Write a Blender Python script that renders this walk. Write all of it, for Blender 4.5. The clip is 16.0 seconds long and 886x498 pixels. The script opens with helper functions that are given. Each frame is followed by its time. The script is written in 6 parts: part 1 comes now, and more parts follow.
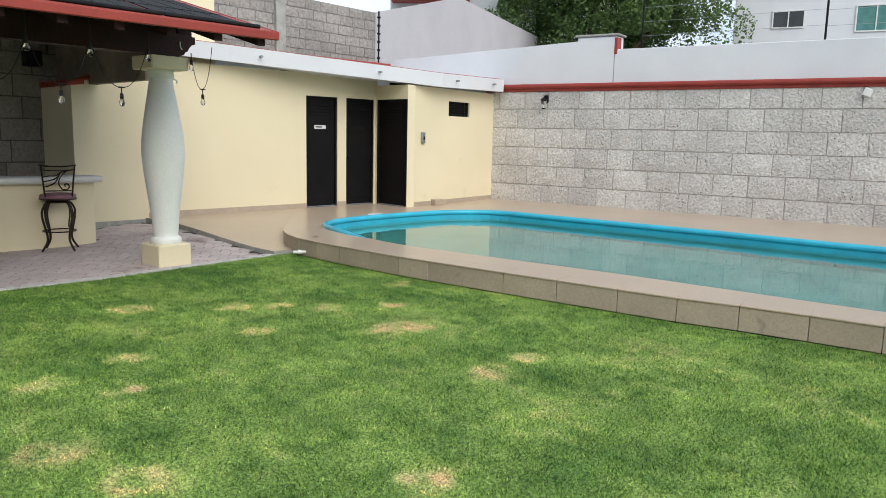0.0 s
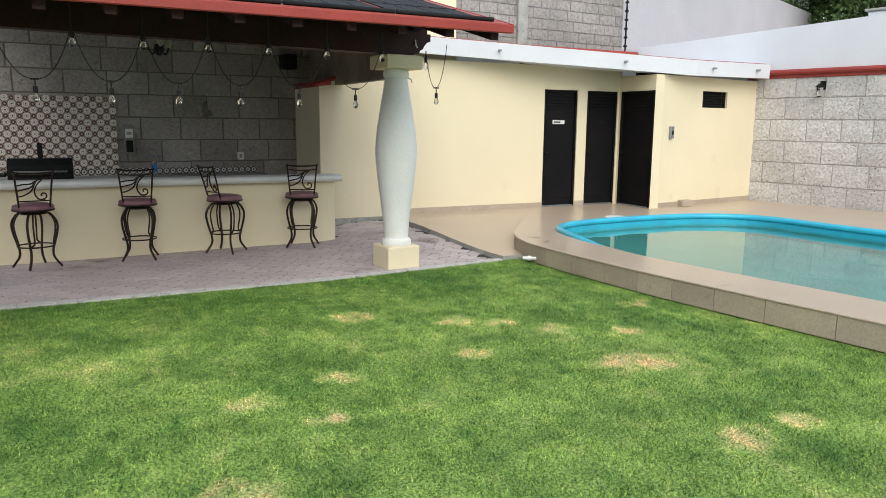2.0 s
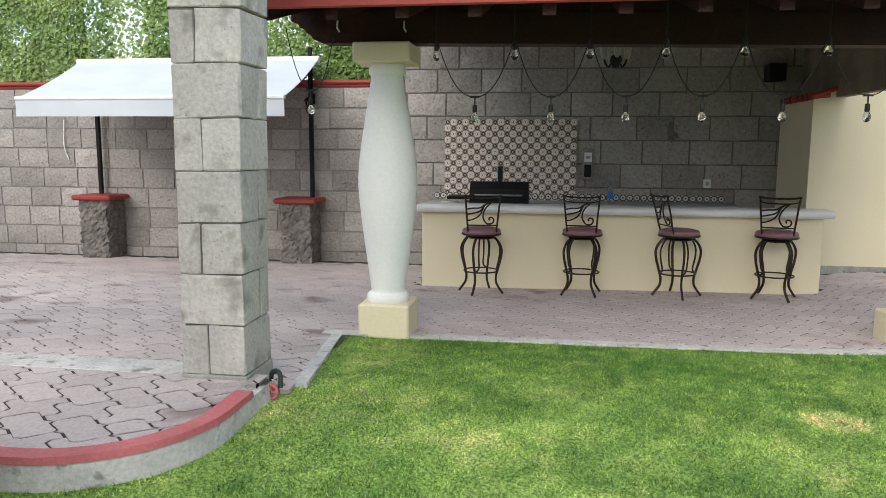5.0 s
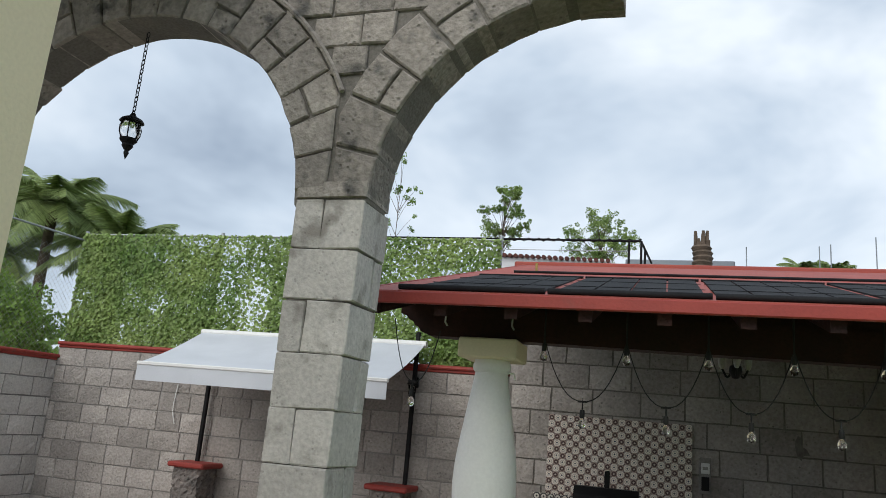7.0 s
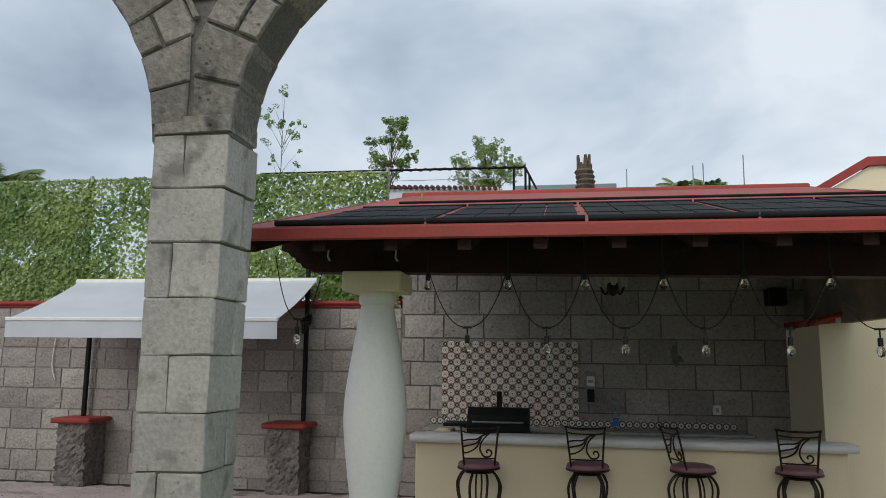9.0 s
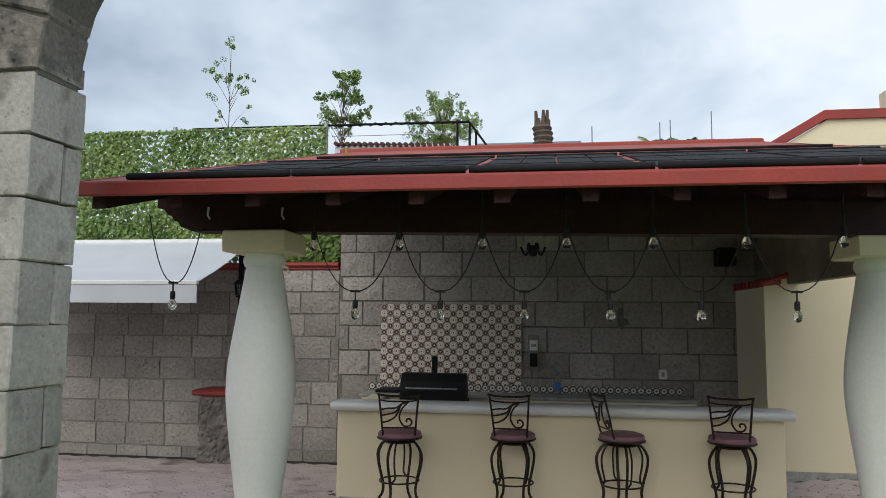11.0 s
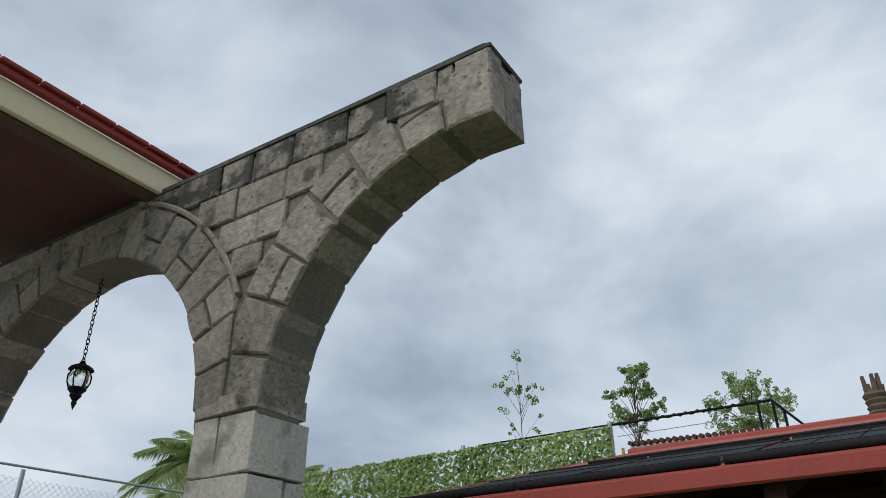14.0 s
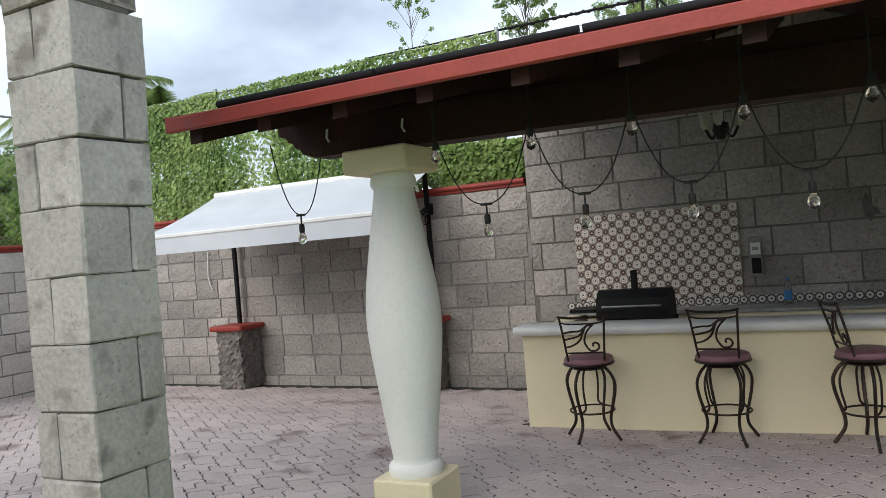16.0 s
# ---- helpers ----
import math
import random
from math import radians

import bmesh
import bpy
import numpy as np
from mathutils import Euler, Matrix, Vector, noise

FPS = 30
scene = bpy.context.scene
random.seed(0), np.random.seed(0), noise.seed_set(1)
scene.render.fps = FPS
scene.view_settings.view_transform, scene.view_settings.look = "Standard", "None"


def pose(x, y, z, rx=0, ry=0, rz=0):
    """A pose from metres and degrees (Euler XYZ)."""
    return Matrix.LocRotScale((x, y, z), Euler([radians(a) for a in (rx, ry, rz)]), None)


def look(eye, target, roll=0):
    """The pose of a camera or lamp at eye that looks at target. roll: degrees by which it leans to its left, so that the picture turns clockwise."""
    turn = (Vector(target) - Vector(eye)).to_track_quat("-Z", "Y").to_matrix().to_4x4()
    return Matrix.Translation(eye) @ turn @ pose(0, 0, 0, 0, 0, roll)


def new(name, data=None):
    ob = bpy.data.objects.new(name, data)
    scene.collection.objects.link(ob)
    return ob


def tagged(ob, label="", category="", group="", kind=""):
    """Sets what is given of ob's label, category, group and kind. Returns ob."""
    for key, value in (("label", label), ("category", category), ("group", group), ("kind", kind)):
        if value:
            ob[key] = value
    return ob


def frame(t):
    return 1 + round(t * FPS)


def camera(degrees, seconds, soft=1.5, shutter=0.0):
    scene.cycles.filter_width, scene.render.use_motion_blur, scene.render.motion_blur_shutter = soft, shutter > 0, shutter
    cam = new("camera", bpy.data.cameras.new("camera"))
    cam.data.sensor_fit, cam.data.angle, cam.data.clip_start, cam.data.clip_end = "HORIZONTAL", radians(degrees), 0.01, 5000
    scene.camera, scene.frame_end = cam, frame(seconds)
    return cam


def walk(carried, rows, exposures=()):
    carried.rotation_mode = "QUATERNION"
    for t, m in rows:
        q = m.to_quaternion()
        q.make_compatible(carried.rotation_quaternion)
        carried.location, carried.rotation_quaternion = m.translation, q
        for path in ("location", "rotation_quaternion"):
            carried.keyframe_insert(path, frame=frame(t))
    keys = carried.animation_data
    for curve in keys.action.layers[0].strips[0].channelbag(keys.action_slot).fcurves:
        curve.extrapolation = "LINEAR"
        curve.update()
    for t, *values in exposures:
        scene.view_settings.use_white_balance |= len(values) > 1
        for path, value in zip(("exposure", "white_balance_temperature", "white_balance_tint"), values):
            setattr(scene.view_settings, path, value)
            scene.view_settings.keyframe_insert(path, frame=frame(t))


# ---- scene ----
cam = camera(61.5, 16.0, 0.85)
PATH = [
    (0, (0.832, 1.196, 1.668), (2.24, 2.585, 1.369), 1.3),
    (0.5, (1.033, 1.25, 1.708), (2.338, 2.736, 1.408), 1.8),
    (1, (1.16, 1.291, 1.773), (2.273, 2.923, 1.457), 1.8),
    (1.5, (1.205, 1.551, 1.795), (2.198, 3.255, 1.46), 1.1),
    (2, (1.352, 1.762, 1.768), (2.246, 3.519, 1.433), 0.6),
    (2.5, (1.559, 2.023, 1.732), (2.312, 3.851, 1.429), 0.5),
    (3, (1.664, 2.287, 1.728), (2.23, 4.181, 1.421), -0.0),
    (3.5, (1.676, 2.568, 1.739), (2.141, 4.487, 1.423), -0.1),
    (4, (1.737, 2.775, 1.708), (1.989, 4.728, 1.36), -0.2),
    (4.5, (1.833, 2.992, 1.74), (1.814, 4.965, 1.414), 0.7),
    (5, (1.832, 3.192, 1.722), (1.538, 5.15, 1.445), 0.3),
    (5.2, (1.816, 3.256, 1.72), (1.431, 5.203, 1.47), -0.1),
    (7.5, (1.782, 3.439, 1.908), (1.194, 5.245, 2.533), 5.7),
    (8, (1.791, 3.413, 1.924), (1.252, 5.203, 2.635), 4.1),
    (8.5, (1.8, 3.392, 1.897), (1.309, 5.251, 2.448), 1.8),
    (9, (1.883, 3.526, 1.878), (1.574, 5.481, 2.164), 0.6),
    (9.2, (1.949, 3.592, 1.888), (1.729, 5.565, 2.132), 0.8),
    (11.3, (2.608, 4.343, 1.921), (2.287, 6.309, 2.103), 0.2),
    (11.5, (2.655, 4.506, 1.899), (2.204, 6.444, 2.096), -0.6),
    (12, (2.716, 4.656, 1.958), (2.036, 6.516, 2.243), -2.5),
    (12.5, (2.807, 4.768, 1.999), (1.89, 6.494, 2.425), -2.6),
    (13, (2.867, 4.789, 2.023), (1.861, 6.419, 2.598), -0.6),
    (13.5, (2.873, 4.753, 2.022), (1.89, 6.318, 2.786), -0.3),
    (14, (2.86, 4.734, 2.02), (1.912, 6.217, 2.969), -0.6),
    (14.5, (2.847, 4.759, 2.017), (1.873, 6.314, 2.812), -1.6),
    (15, (2.849, 4.859, 1.91), (1.789, 6.52, 2.252), -3.4),
    (15.5, (2.907, 4.96, 1.862), (1.836, 6.646, 1.962), -4.8),
    (16, (2.905, 5.088, 1.865), (2.017, 6.88, 1.86), -4.7),
]
EXPOSURE = [(0.0, 0.74), (1.5, 0.9), (3.0, 0.97), (4.0, 1.1), (5.2, 1.14), (6.4, 0.75), (7.3, 0.3), (8.0, 0.1), (8.6, 0.05), (9.2, 0.25), (11.3, 0.4), (12.5, 0.35), (13.2, 0.2), (14.0, 0.12), (14.6, 0.15), (15.2, 0.4), (16.0, 0.85)]
walk(cam, [(t, look(eye, target, roll)) for t, eye, target, roll in PATH], EXPOSURE)

# ---- world and light ----
world = bpy.data.worlds.new("overcast_sky")
scene.world = world
world.use_nodes = True
wn, wl = world.node_tree.nodes, world.node_tree.links
wn.clear()
w_out = wn.new("ShaderNodeOutputWorld")
w_bg = wn.new("ShaderNodeBackground")
w_sky = wn.new("ShaderNodeTexSky")
w_sky.sky_type, w_sky.sun_disc = "NISHITA", False
w_sky.sun_elevation, w_sky.sun_rotation = radians(38), radians(197)
w_sky.air_density, w_sky.dust_density = 1.0, 2.5
w_co = wn.new("ShaderNodeTexCoord")
w_map = wn.new("ShaderNodeMapping")
w_map.inputs["Scale"].default_value = (1.0, 1.0, 2.0)
w_map.inputs["Rotation"].default_value = (0.15, 0.1, 0.6)
w_n1 = wn.new("ShaderNodeTexNoise")
w_n1.inputs["Scale"].default_value, w_n1.inputs["Detail"].default_value, w_n1.inputs["Roughness"].default_value = 1.7, 5.0, 0.55
w_n1.inputs["Distortion"].default_value = 0.35
w_r = wn.new("ShaderNodeValToRGB")
w_r.color_ramp.elements[0].position, w_r.color_ramp.elements[0].color = 0.33, (3.3, 4.05, 5.1, 1)
w_r.color_ramp.elements[1].position, w_r.color_ramp.elements[1].color = 0.64, (8.8, 9.5, 10.2, 1)
w_e = w_r.color_ramp.elements.new(0.48)
w_e.color = (5.7, 6.65, 7.75, 1)
w_mix = wn.new("ShaderNodeMix")
w_mix.data_type = "RGBA"
w_mix.inputs[0].default_value = 0.86
wl.new(w_co.outputs["Generated"], w_map.inputs[0])
wl.new(w_map.outputs[0], w_n1.inputs["Vector"])
wl.new(w_n1.outputs[0], w_r.inputs[0])
wl.new(w_sky.outputs[0], w_mix.inputs[6])
wl.new(w_r.outputs[0], w_mix.inputs[7])
wl.new(w_mix.outputs[2], w_bg.inputs[0])
w_bg.inputs[1].default_value = 0.086
wl.new(w_bg.outputs[0], w_out.inputs[0])

sun_data = bpy.data.lights.new("sun", "SUN")
sun_data.energy, sun_data.angle, sun_data.color = 1.35, radians(50), (1.0, 0.96, 0.9)
sun = new("sun", sun_data)
sun.matrix_world = look((0, 0, 30), (11, 36.5, 0))


# ---- materials ----
def mat(name, a, b=None, rough=0.7, metal=0.0, big=1.2, fine=45.0, grain=0.25, bump=0.25, bump_scale=None, rnd=0.0, island=0.0, pits=0.0, stain=None, stain_at=0.62, spec=0.4):
    """A surface of two colours with noise at two scales, relief, and optional pits and stains."""
    m = bpy.data.materials.new(name)
    m.use_nodes = True
    n, l = m.node_tree.nodes, m.node_tree.links
    bs = n["Principled BSDF"]
    bs.inputs["Roughness"].default_value, bs.inputs["Metallic"].default_value = rough, metal
    bs.inputs["Specular IOR Level"].default_value = spec
    b = b or tuple(c * 0.8 for c in a)
    geo = n.new("ShaderNodeNewGeometry")

    def noise_at(scale, detail=4.0):
        t = n.new("ShaderNodeTexNoise")
        t.inputs["Scale"].default_value, t.inputs["Detail"].default_value = scale, detail
        l.new(geo.outputs["Position"], t.inputs["Vector"])
        return t.outputs[0]

    def mixed(kind, f, x, y):
        k = n.new("ShaderNodeMix")
        k.data_type, k.blend_type = "RGBA", kind
        for s, v in ((0, f), (6, x), (7, y)):
            if isinstance(v, (int, float)):
                k.inputs[s].default_value = v
            elif isinstance(v, tuple):
                k.inputs[s].default_value = (*v, 1)
            else:
                l.new(v, k.inputs[s])
        return k.outputs[2]

    def ramp(v, lo, hi, c0=(0, 0, 0), c1=(1, 1, 1)):
        r = n.new("ShaderNodeValToRGB")
        r.color_ramp.elements[0].position, r.color_ramp.elements[0].color = lo, (*c0, 1)
        r.color_ramp.elements[1].position, r.color_ramp.elements[1].color = hi, (*c1, 1)
        l.new(v, r.inputs[0])
        return r.outputs[0]

    col = mixed("MIX", ramp(noise_at(big), 0.32, 0.68), a, b)
    f = noise_at(fine, 5.0)
    col = mixed("MULTIPLY", 1.0, col, ramp(f, 0.25, 0.75, (1 - grain,) * 3, (1 + grain * 0.4,) * 3))
    if stain:
        col = mixed("MIX", ramp(noise_at(big * 1.9, 6.0), stain_at, stain_at + 0.12), col, stain)
    height = f
    if pits:
        v = n.new("ShaderNodeTexVoronoi")
        v.inputs["Scale"].default_value = fine * 0.8
        l.new(geo.outputs["Position"], v.inputs["Vector"])
        hole = ramp(v.outputs["Distance"], 0.12, 0.3)
        gate = ramp(noise_at(fine * 0.22), 0.48, 0.6)
        hole = mixed("MIX", gate, (1, 1, 1), hole)
        col = mixed("MULTIPLY", pits, col, hole)
        height = mixed("MULTIPLY", 0.8, f, hole)
    if rnd or island:
        info = n.new("ShaderNodeObjectInfo").outputs["Random"] if rnd else geo.outputs["Random Per Island"]
        amount = rnd or island
        col = mixed("MULTIPLY", 1.0, col, ramp(info, 0.0, 1.0, (1 - amount,) * 3, (1 + amount * 0.6,) * 3))
    l.new(col, bs.inputs["Base Color"])
    if bump:
        bp = n.new("ShaderNodeBump")
        bp.inputs["Strength"].default_value, bp.inputs["Distance"].default_value = bump, 0.6 / fine
        l.new(height if not bump_scale else noise_at(bump_scale, 6.0), bp.inputs["Height"])
        l.new(bp.outputs[0], bs.inputs["Normal"])
    return m


CREAM = mat("cream_paint", (0.77, 0.68, 0.475), (0.72, 0.63, 0.435), 0.75, big=0.7, fine=60, grain=0.06, bump=0.12, stain=(0.63, 0.545, 0.37), stain_at=0.66)
WHITE = mat("white_paint", (0.70, 0.71, 0.735), (0.64, 0.65, 0.68), 0.7, big=0.8, fine=50, grain=0.06, bump=0.15, stain=(0.66, 0.67, 0.69), stain_at=0.64)
COLUMN_WHITE = mat("column_white", (0.80, 0.80, 0.76), (0.74, 0.75, 0.72), 0.6, big=2.0, fine=40, grain=0.06, bump=0.2, bump_scale=25)
RED = mat("red_paint", (0.33, 0.045, 0.032), (0.26, 0.035, 0.027), 0.55, big=2.0, fine=50, grain=0.12, bump=0.15, stain=(0.20, 0.05, 0.04), stain_at=0.63)
RED_ROOF = mat("red_roof_coating", (0.36, 0.07, 0.045), (0.29, 0.055, 0.04), 0.6, big=1.5, fine=30, grain=0.15, bump=0.3)
KERB_RED = mat("kerb_red", (0.55, 0.155, 0.16), (0.46, 0.125, 0.13), 0.7, big=4, fine=50, grain=0.2, bump=0.25, stain=(0.42, 0.2, 0.17), stain_at=0.66)
CEMENT = mat("cement", (0.40, 0.39, 0.36), (0.28, 0.28, 0.25), 0.9, big=5, fine=50, grain=0.25, bump=0.4, stain=(0.18, 0.19, 0.16), stain_at=0.62)
PALE_CEMENT = mat("pale_worn_cement", (0.62, 0.595, 0.57), (0.47, 0.45, 0.43), 0.9, big=6, fine=40, grain=0.25, bump=0.4, stain=(0.22, 0.22, 0.19), stain_at=0.58)
STONE = mat("quarry_stone", (0.43, 0.395, 0.36), (0.32, 0.295, 0.27), 0.92, big=1.1, fine=24, grain=0.3, bump=0.8, rnd=0.24, pits=0.45, stain=(0.30, 0.28, 0.26), stain_at=0.66)
STONE_PALE = mat("pale_quarry_stone", (0.66, 0.635, 0.605), (0.54, 0.515, 0.49), 0.92, big=0.9, fine=22, grain=0.34, bump=1.0, rnd=0.10, pits=0.6, stain=(0.46, 0.42, 0.38), stain_at=0.68)
STONE_WORN = mat("worn_pale_stone", (0.60, 0.565, 0.52), (0.50, 0.47, 0.43), 0.92, big=1.0, fine=30, grain=0.22, bump=0.6, rnd=0.12, pits=0.15, stain=(0.42, 0.385, 0.34), stain_at=0.62)
PIER_STONE = mat("pier_stone", (0.57, 0.54, 0.50), (0.46, 0.435, 0.405), 0.92, big=2.4, fine=38, grain=0.24, bump=0.5, rnd=0.15, pits=0.22, stain=(0.27, 0.25, 0.225), stain_at=0.58)
ARCH_STONE = mat("arch_stone", (0.37, 0.335, 0.295), (0.26, 0.235, 0.21), 0.92, big=2.6, fine=26, grain=0.35, bump=0.9, rnd=0.22, pits=0.4, stain=(0.09, 0.086, 0.08), stain_at=0.57)
ARCH_WEATHERED = mat("weathered_arch_stone", (0.30, 0.275, 0.245), (0.20, 0.185, 0.165), 0.95, big=3.2, fine=30, grain=0.4, bump=0.9, rnd=0.15, pits=0.7, stain=(0.055, 0.053, 0.05), stain_at=0.46)
CAP_DARK = mat("weathered_cement_cap", (0.10, 0.098, 0.095), (0.05, 0.049, 0.047), 0.95, big=5, fine=30, grain=0.35, bump=0.6)
MORTAR = mat("mortar", (0.30, 0.28, 0.26), (0.22, 0.21, 0.2), 0.95, big=2, fine=50, grain=0.25, bump=0.4)
MORTAR_DARK = mat("dark_mortar", (0.20, 0.185, 0.165), (0.14, 0.13, 0.115), 0.95, big=3, fine=50, grain=0.3, bump=0.4)
MORTAR_PALE = mat("pale_mortar", (0.50, 0.47, 0.43), (0.42, 0.39, 0.36), 0.95, big=2, fine=50, grain=0.25, bump=0.4)
ROUGH_STONE = mat("rough_pedestal_stone", (0.25, 0.22, 0.20), (0.15, 0.14, 0.13), 0.95, big=5, fine=22, grain=0.45, bump=1.0, pits=0.8)
PAVER = mat("pink_concrete_paver", (0.57, 0.485, 0.465), (0.46, 0.39, 0.375), 0.88, big=0.9, fine=55, grain=0.22, bump=0.4, rnd=0.10, stain=(0.33, 0.28, 0.27), stain_at=0.66)
PAVER_FAR = mat("pink_concrete_paver_far", (0.57, 0.485, 0.465), (0.46, 0.39, 0.375), 0.88, big=0.9, fine=55, grain=0.22, bump=0.4, island=0.10, stain=(0.25, 0.19, 0.175), stain_at=0.575)
# dark paver joints; also colours the painted shade under the pool coping
JOINT_AND_SHADE = mat("sandy_joint_and_shade", (0.055, 0.05, 0.048), (0.035, 0.032, 0.03), 0.95, big=6, fine=60)
WOOD_DARK = mat("dark_stained_wood", (0.046, 0.014, 0.010), (0.026, 0.009, 0.007), 0.6, big=3, fine=35, grain=0.35, bump=0.3, spec=0.25)
BOARD_DARK = mat("dark_roof_boards", (0.036, 0.020, 0.016), (0.024, 0.014, 0.012), 0.7, big=2, fine=25, grain=0.35, bump=0.3, spec=0.2)
IRON = mat("wrought_iron", (0.030, 0.021, 0.017), (0.05, 0.033, 0.025), 0.42, metal=0.6, big=14, fine=80, grain=0.3, bump=0.2)
BLACK_IRON = mat("black_iron", (0.008, 0.008, 0.009), (0.013, 0.013, 0.013), 0.55, spec=0.15, metal=0.0, big=6, fine=60, grain=0.2, bump=0.1)
SEAT_MAUVE = mat("mauve_vinyl", (0.24, 0.115, 0.135), (0.18, 0.09, 0.105), 0.5, big=9, fine=70, grain=0.12, bump=0.2)
COUNTER_WHITE = mat("white_counter_top", (0.74, 0.73, 0.71), (0.64, 0.63, 0.61), 0.35, big=3, fine=60, grain=0.08, bump=0.05)
DECK = mat("tan_porcelain_deck", (0.50, 0.39, 0.29), (0.44, 0.345, 0.26), 0.30, big=0.8, fine=40, grain=0.10, bump=0.05, stain=(0.40, 0.31, 0.235), stain_at=0.64, spec=0.5)
COPING = mat("coping_porcelain", (0.47, 0.38, 0.29), (0.40, 0.325, 0.25), 0.5, big=2.5, fine=45, grain=0.18, bump=0.15, rnd=0.09, stain=(0.22, 0.18, 0.14), stain_at=0.66)
POOL_CYAN = mat("pool_cyan_paint", (0.035, 0.45, 0.62), (0.04, 0.37, 0.53), 0.3, big=3, fine=40, grain=0.1, bump=0.08)
POOL_FLOOR = mat("pool_floor_paint", (0.12, 0.34, 0.32), (0.09, 0.27, 0.26), 0.5, big=1.5, fine=20, grain=0.1, bump=0.05)
DOOR_BLACK = mat("black_enamel_door", (0.006, 0.006, 0.007), (0.010, 0.009, 0.009), 0.55, big=2, fine=50, grain=0.15, bump=0.08, spec=0.12)
PLASTIC_BLACK = mat("black_rubber", (0.010, 0.011, 0.013), (0.018, 0.019, 0.021), 0.75, big=4, fine=60, grain=0.25, bump=0.2, spec=0.2)
STEEL = mat("galvanised_steel", (0.42, 0.44, 0.45), (0.32, 0.34, 0.35), 0.45, metal=0.8, big=6, fine=60, grain=0.2, bump=0.1)
CANVAS = mat("white_awning_canvas", (0.56, 0.585, 0.62), (0.50, 0.525, 0.56), 0.8, big=1.5, fine=90, grain=0.05, bump=0.2)
BLOCK_GREY = mat("grey_cement_block", (0.36, 0.33, 0.30), (0.28, 0.26, 0.24), 0.95, big=1.2, fine=16, grain=0.35, bump=0.7, rnd=0.1, stain=(0.2, 0.185, 0.17), stain_at=0.64)
BARK = mat("bark", (0.16, 0.12, 0.09), (0.10, 0.075, 0.055), 0.9, big=8, fine=45, grain=0.4, bump=0.8)
PLASTIC_WHITE = mat("white_plastic", (0.75, 0.75, 0.73), (0.68, 0.68, 0.66), 0.4, big=5, fine=50, grain=0.05, bump=0.05)
LILAC = mat("lilac_white_render", (0.55, 0.525, 0.55), (0.48, 0.46, 0.49), 0.85, big=0.6, fine=20, grain=0.08, bump=0.1)
GLASS_DARK = mat("dark_window_glass", (0.03, 0.035, 0.04), (0.05, 0.055, 0.06), 0.08, big=1, fine=20, grain=0.1, bump=0)
CURTAIN = mat("green_curtain", (0.10, 0.26, 0.24), (0.07, 0.20, 0.19), 0.8, big=4, fine=30, grain=0.2, bump=0.2)
SOLAR = mat("grey_solar_sheet", (0.22, 0.25, 0.28), (0.18, 0.2, 0.23), 0.3, big=1, fine=20, grain=0.1, bump=0.05)
BLUE_LABEL = mat("blue_plastic", (0.03, 0.16, 0.42), (0.05, 0.2, 0.45), 0.35, big=9, fine=60, grain=0.1, bump=0.05)
FILAMENT_AMBER = mat("bulb_socket_rubber", (0.012, 0.012, 0.012), (0.02, 0.02, 0.02), 0.6, big=9, fine=60)


def leafy(name, a, b, glow=0.35):
    """A leaf surface that lets some light through."""
    m = mat(name, a, b, 0.5, big=1.2, fine=16, grain=0.3, bump=0, island=0.35)
    n, l = m.node_tree.nodes, m.node_tree.links
    bs, out = n["Principled BSDF"], n["Material Output"]
    tr, mx = n.new("ShaderNodeBsdfTranslucent"), n.new("ShaderNodeMixShader")
    l.new(bs.inputs["Base Color"].links[0].from_socket, tr.inputs[0])
    mx.inputs[0].default_value = glow
    l.new(bs.outputs[0], mx.inputs[1])
    l.new(tr.outputs[0], mx.inputs[2])
    l.new(mx.outputs[0], out.inputs[0])
    return m


LEAF = leafy("tree_leaf", (0.30, 0.43, 0.12), (0.20, 0.31, 0.08), 0.45)
LEAF_DARK = leafy("dark_tree_leaf", (0.14, 0.23, 0.065), (0.085, 0.15, 0.045), 0.4)
LEAF_MID = leafy("shrub_leaf", (0.30, 0.45, 0.10), (0.15, 0.26, 0.06), 0.45)
LEAF_IVY = leafy("artificial_ivy_leaf", (0.39, 0.51, 0.17), (0.18, 0.30, 0.08))
PALM_LEAF = leafy("palm_leaf", (0.42, 0.52, 0.22), (0.29, 0.38, 0.14), 0.5)


def glass(name, tint=(1, 1, 1), rough=0.0, ior=1.45):
    m = bpy.data.materials.new(name)
    m.use_nodes = True
    b = m.node_tree.nodes["Principled BSDF"]
    b.inputs["Base Color"].default_value = (*tint, 1)
    b.inputs["Transmission Weight"].default_value, b.inputs["Roughness"].default_value, b.inputs["IOR"].default_value = 1.0, rough, ior
    return m


BULB_GLASS = glass("clear_bulb_glass", (0.98, 0.97, 0.94), 0.02)
LANTERN_GLASS = glass("lantern_glass", (0.9, 0.9, 0.88), 0.1)
WATER = glass("pool_water", (0.58, 0.90, 0.88), 0.0, 1.33)
wt = WATER.node_tree
wv = wt.nodes.new("ShaderNodeTexNoise")
wv.inputs["Scale"].default_value, wv.inputs["Detail"].default_value = 2.2, 3
wg = wt.nodes.new("ShaderNodeNewGeometry")
wb = wt.nodes.new("ShaderNodeBump")
wb.inputs["Strength"].default_value, wb.inputs["Distance"].default_value = 0.05, 0.05
wt.links.new(wg.outputs["Position"], wv.inputs["Vector"])
wt.links.new(wv.outputs[0], wb.inputs["Height"])
wt.links.new(wb.outputs[0], wt.nodes["Principled BSDF"].inputs["Normal"])


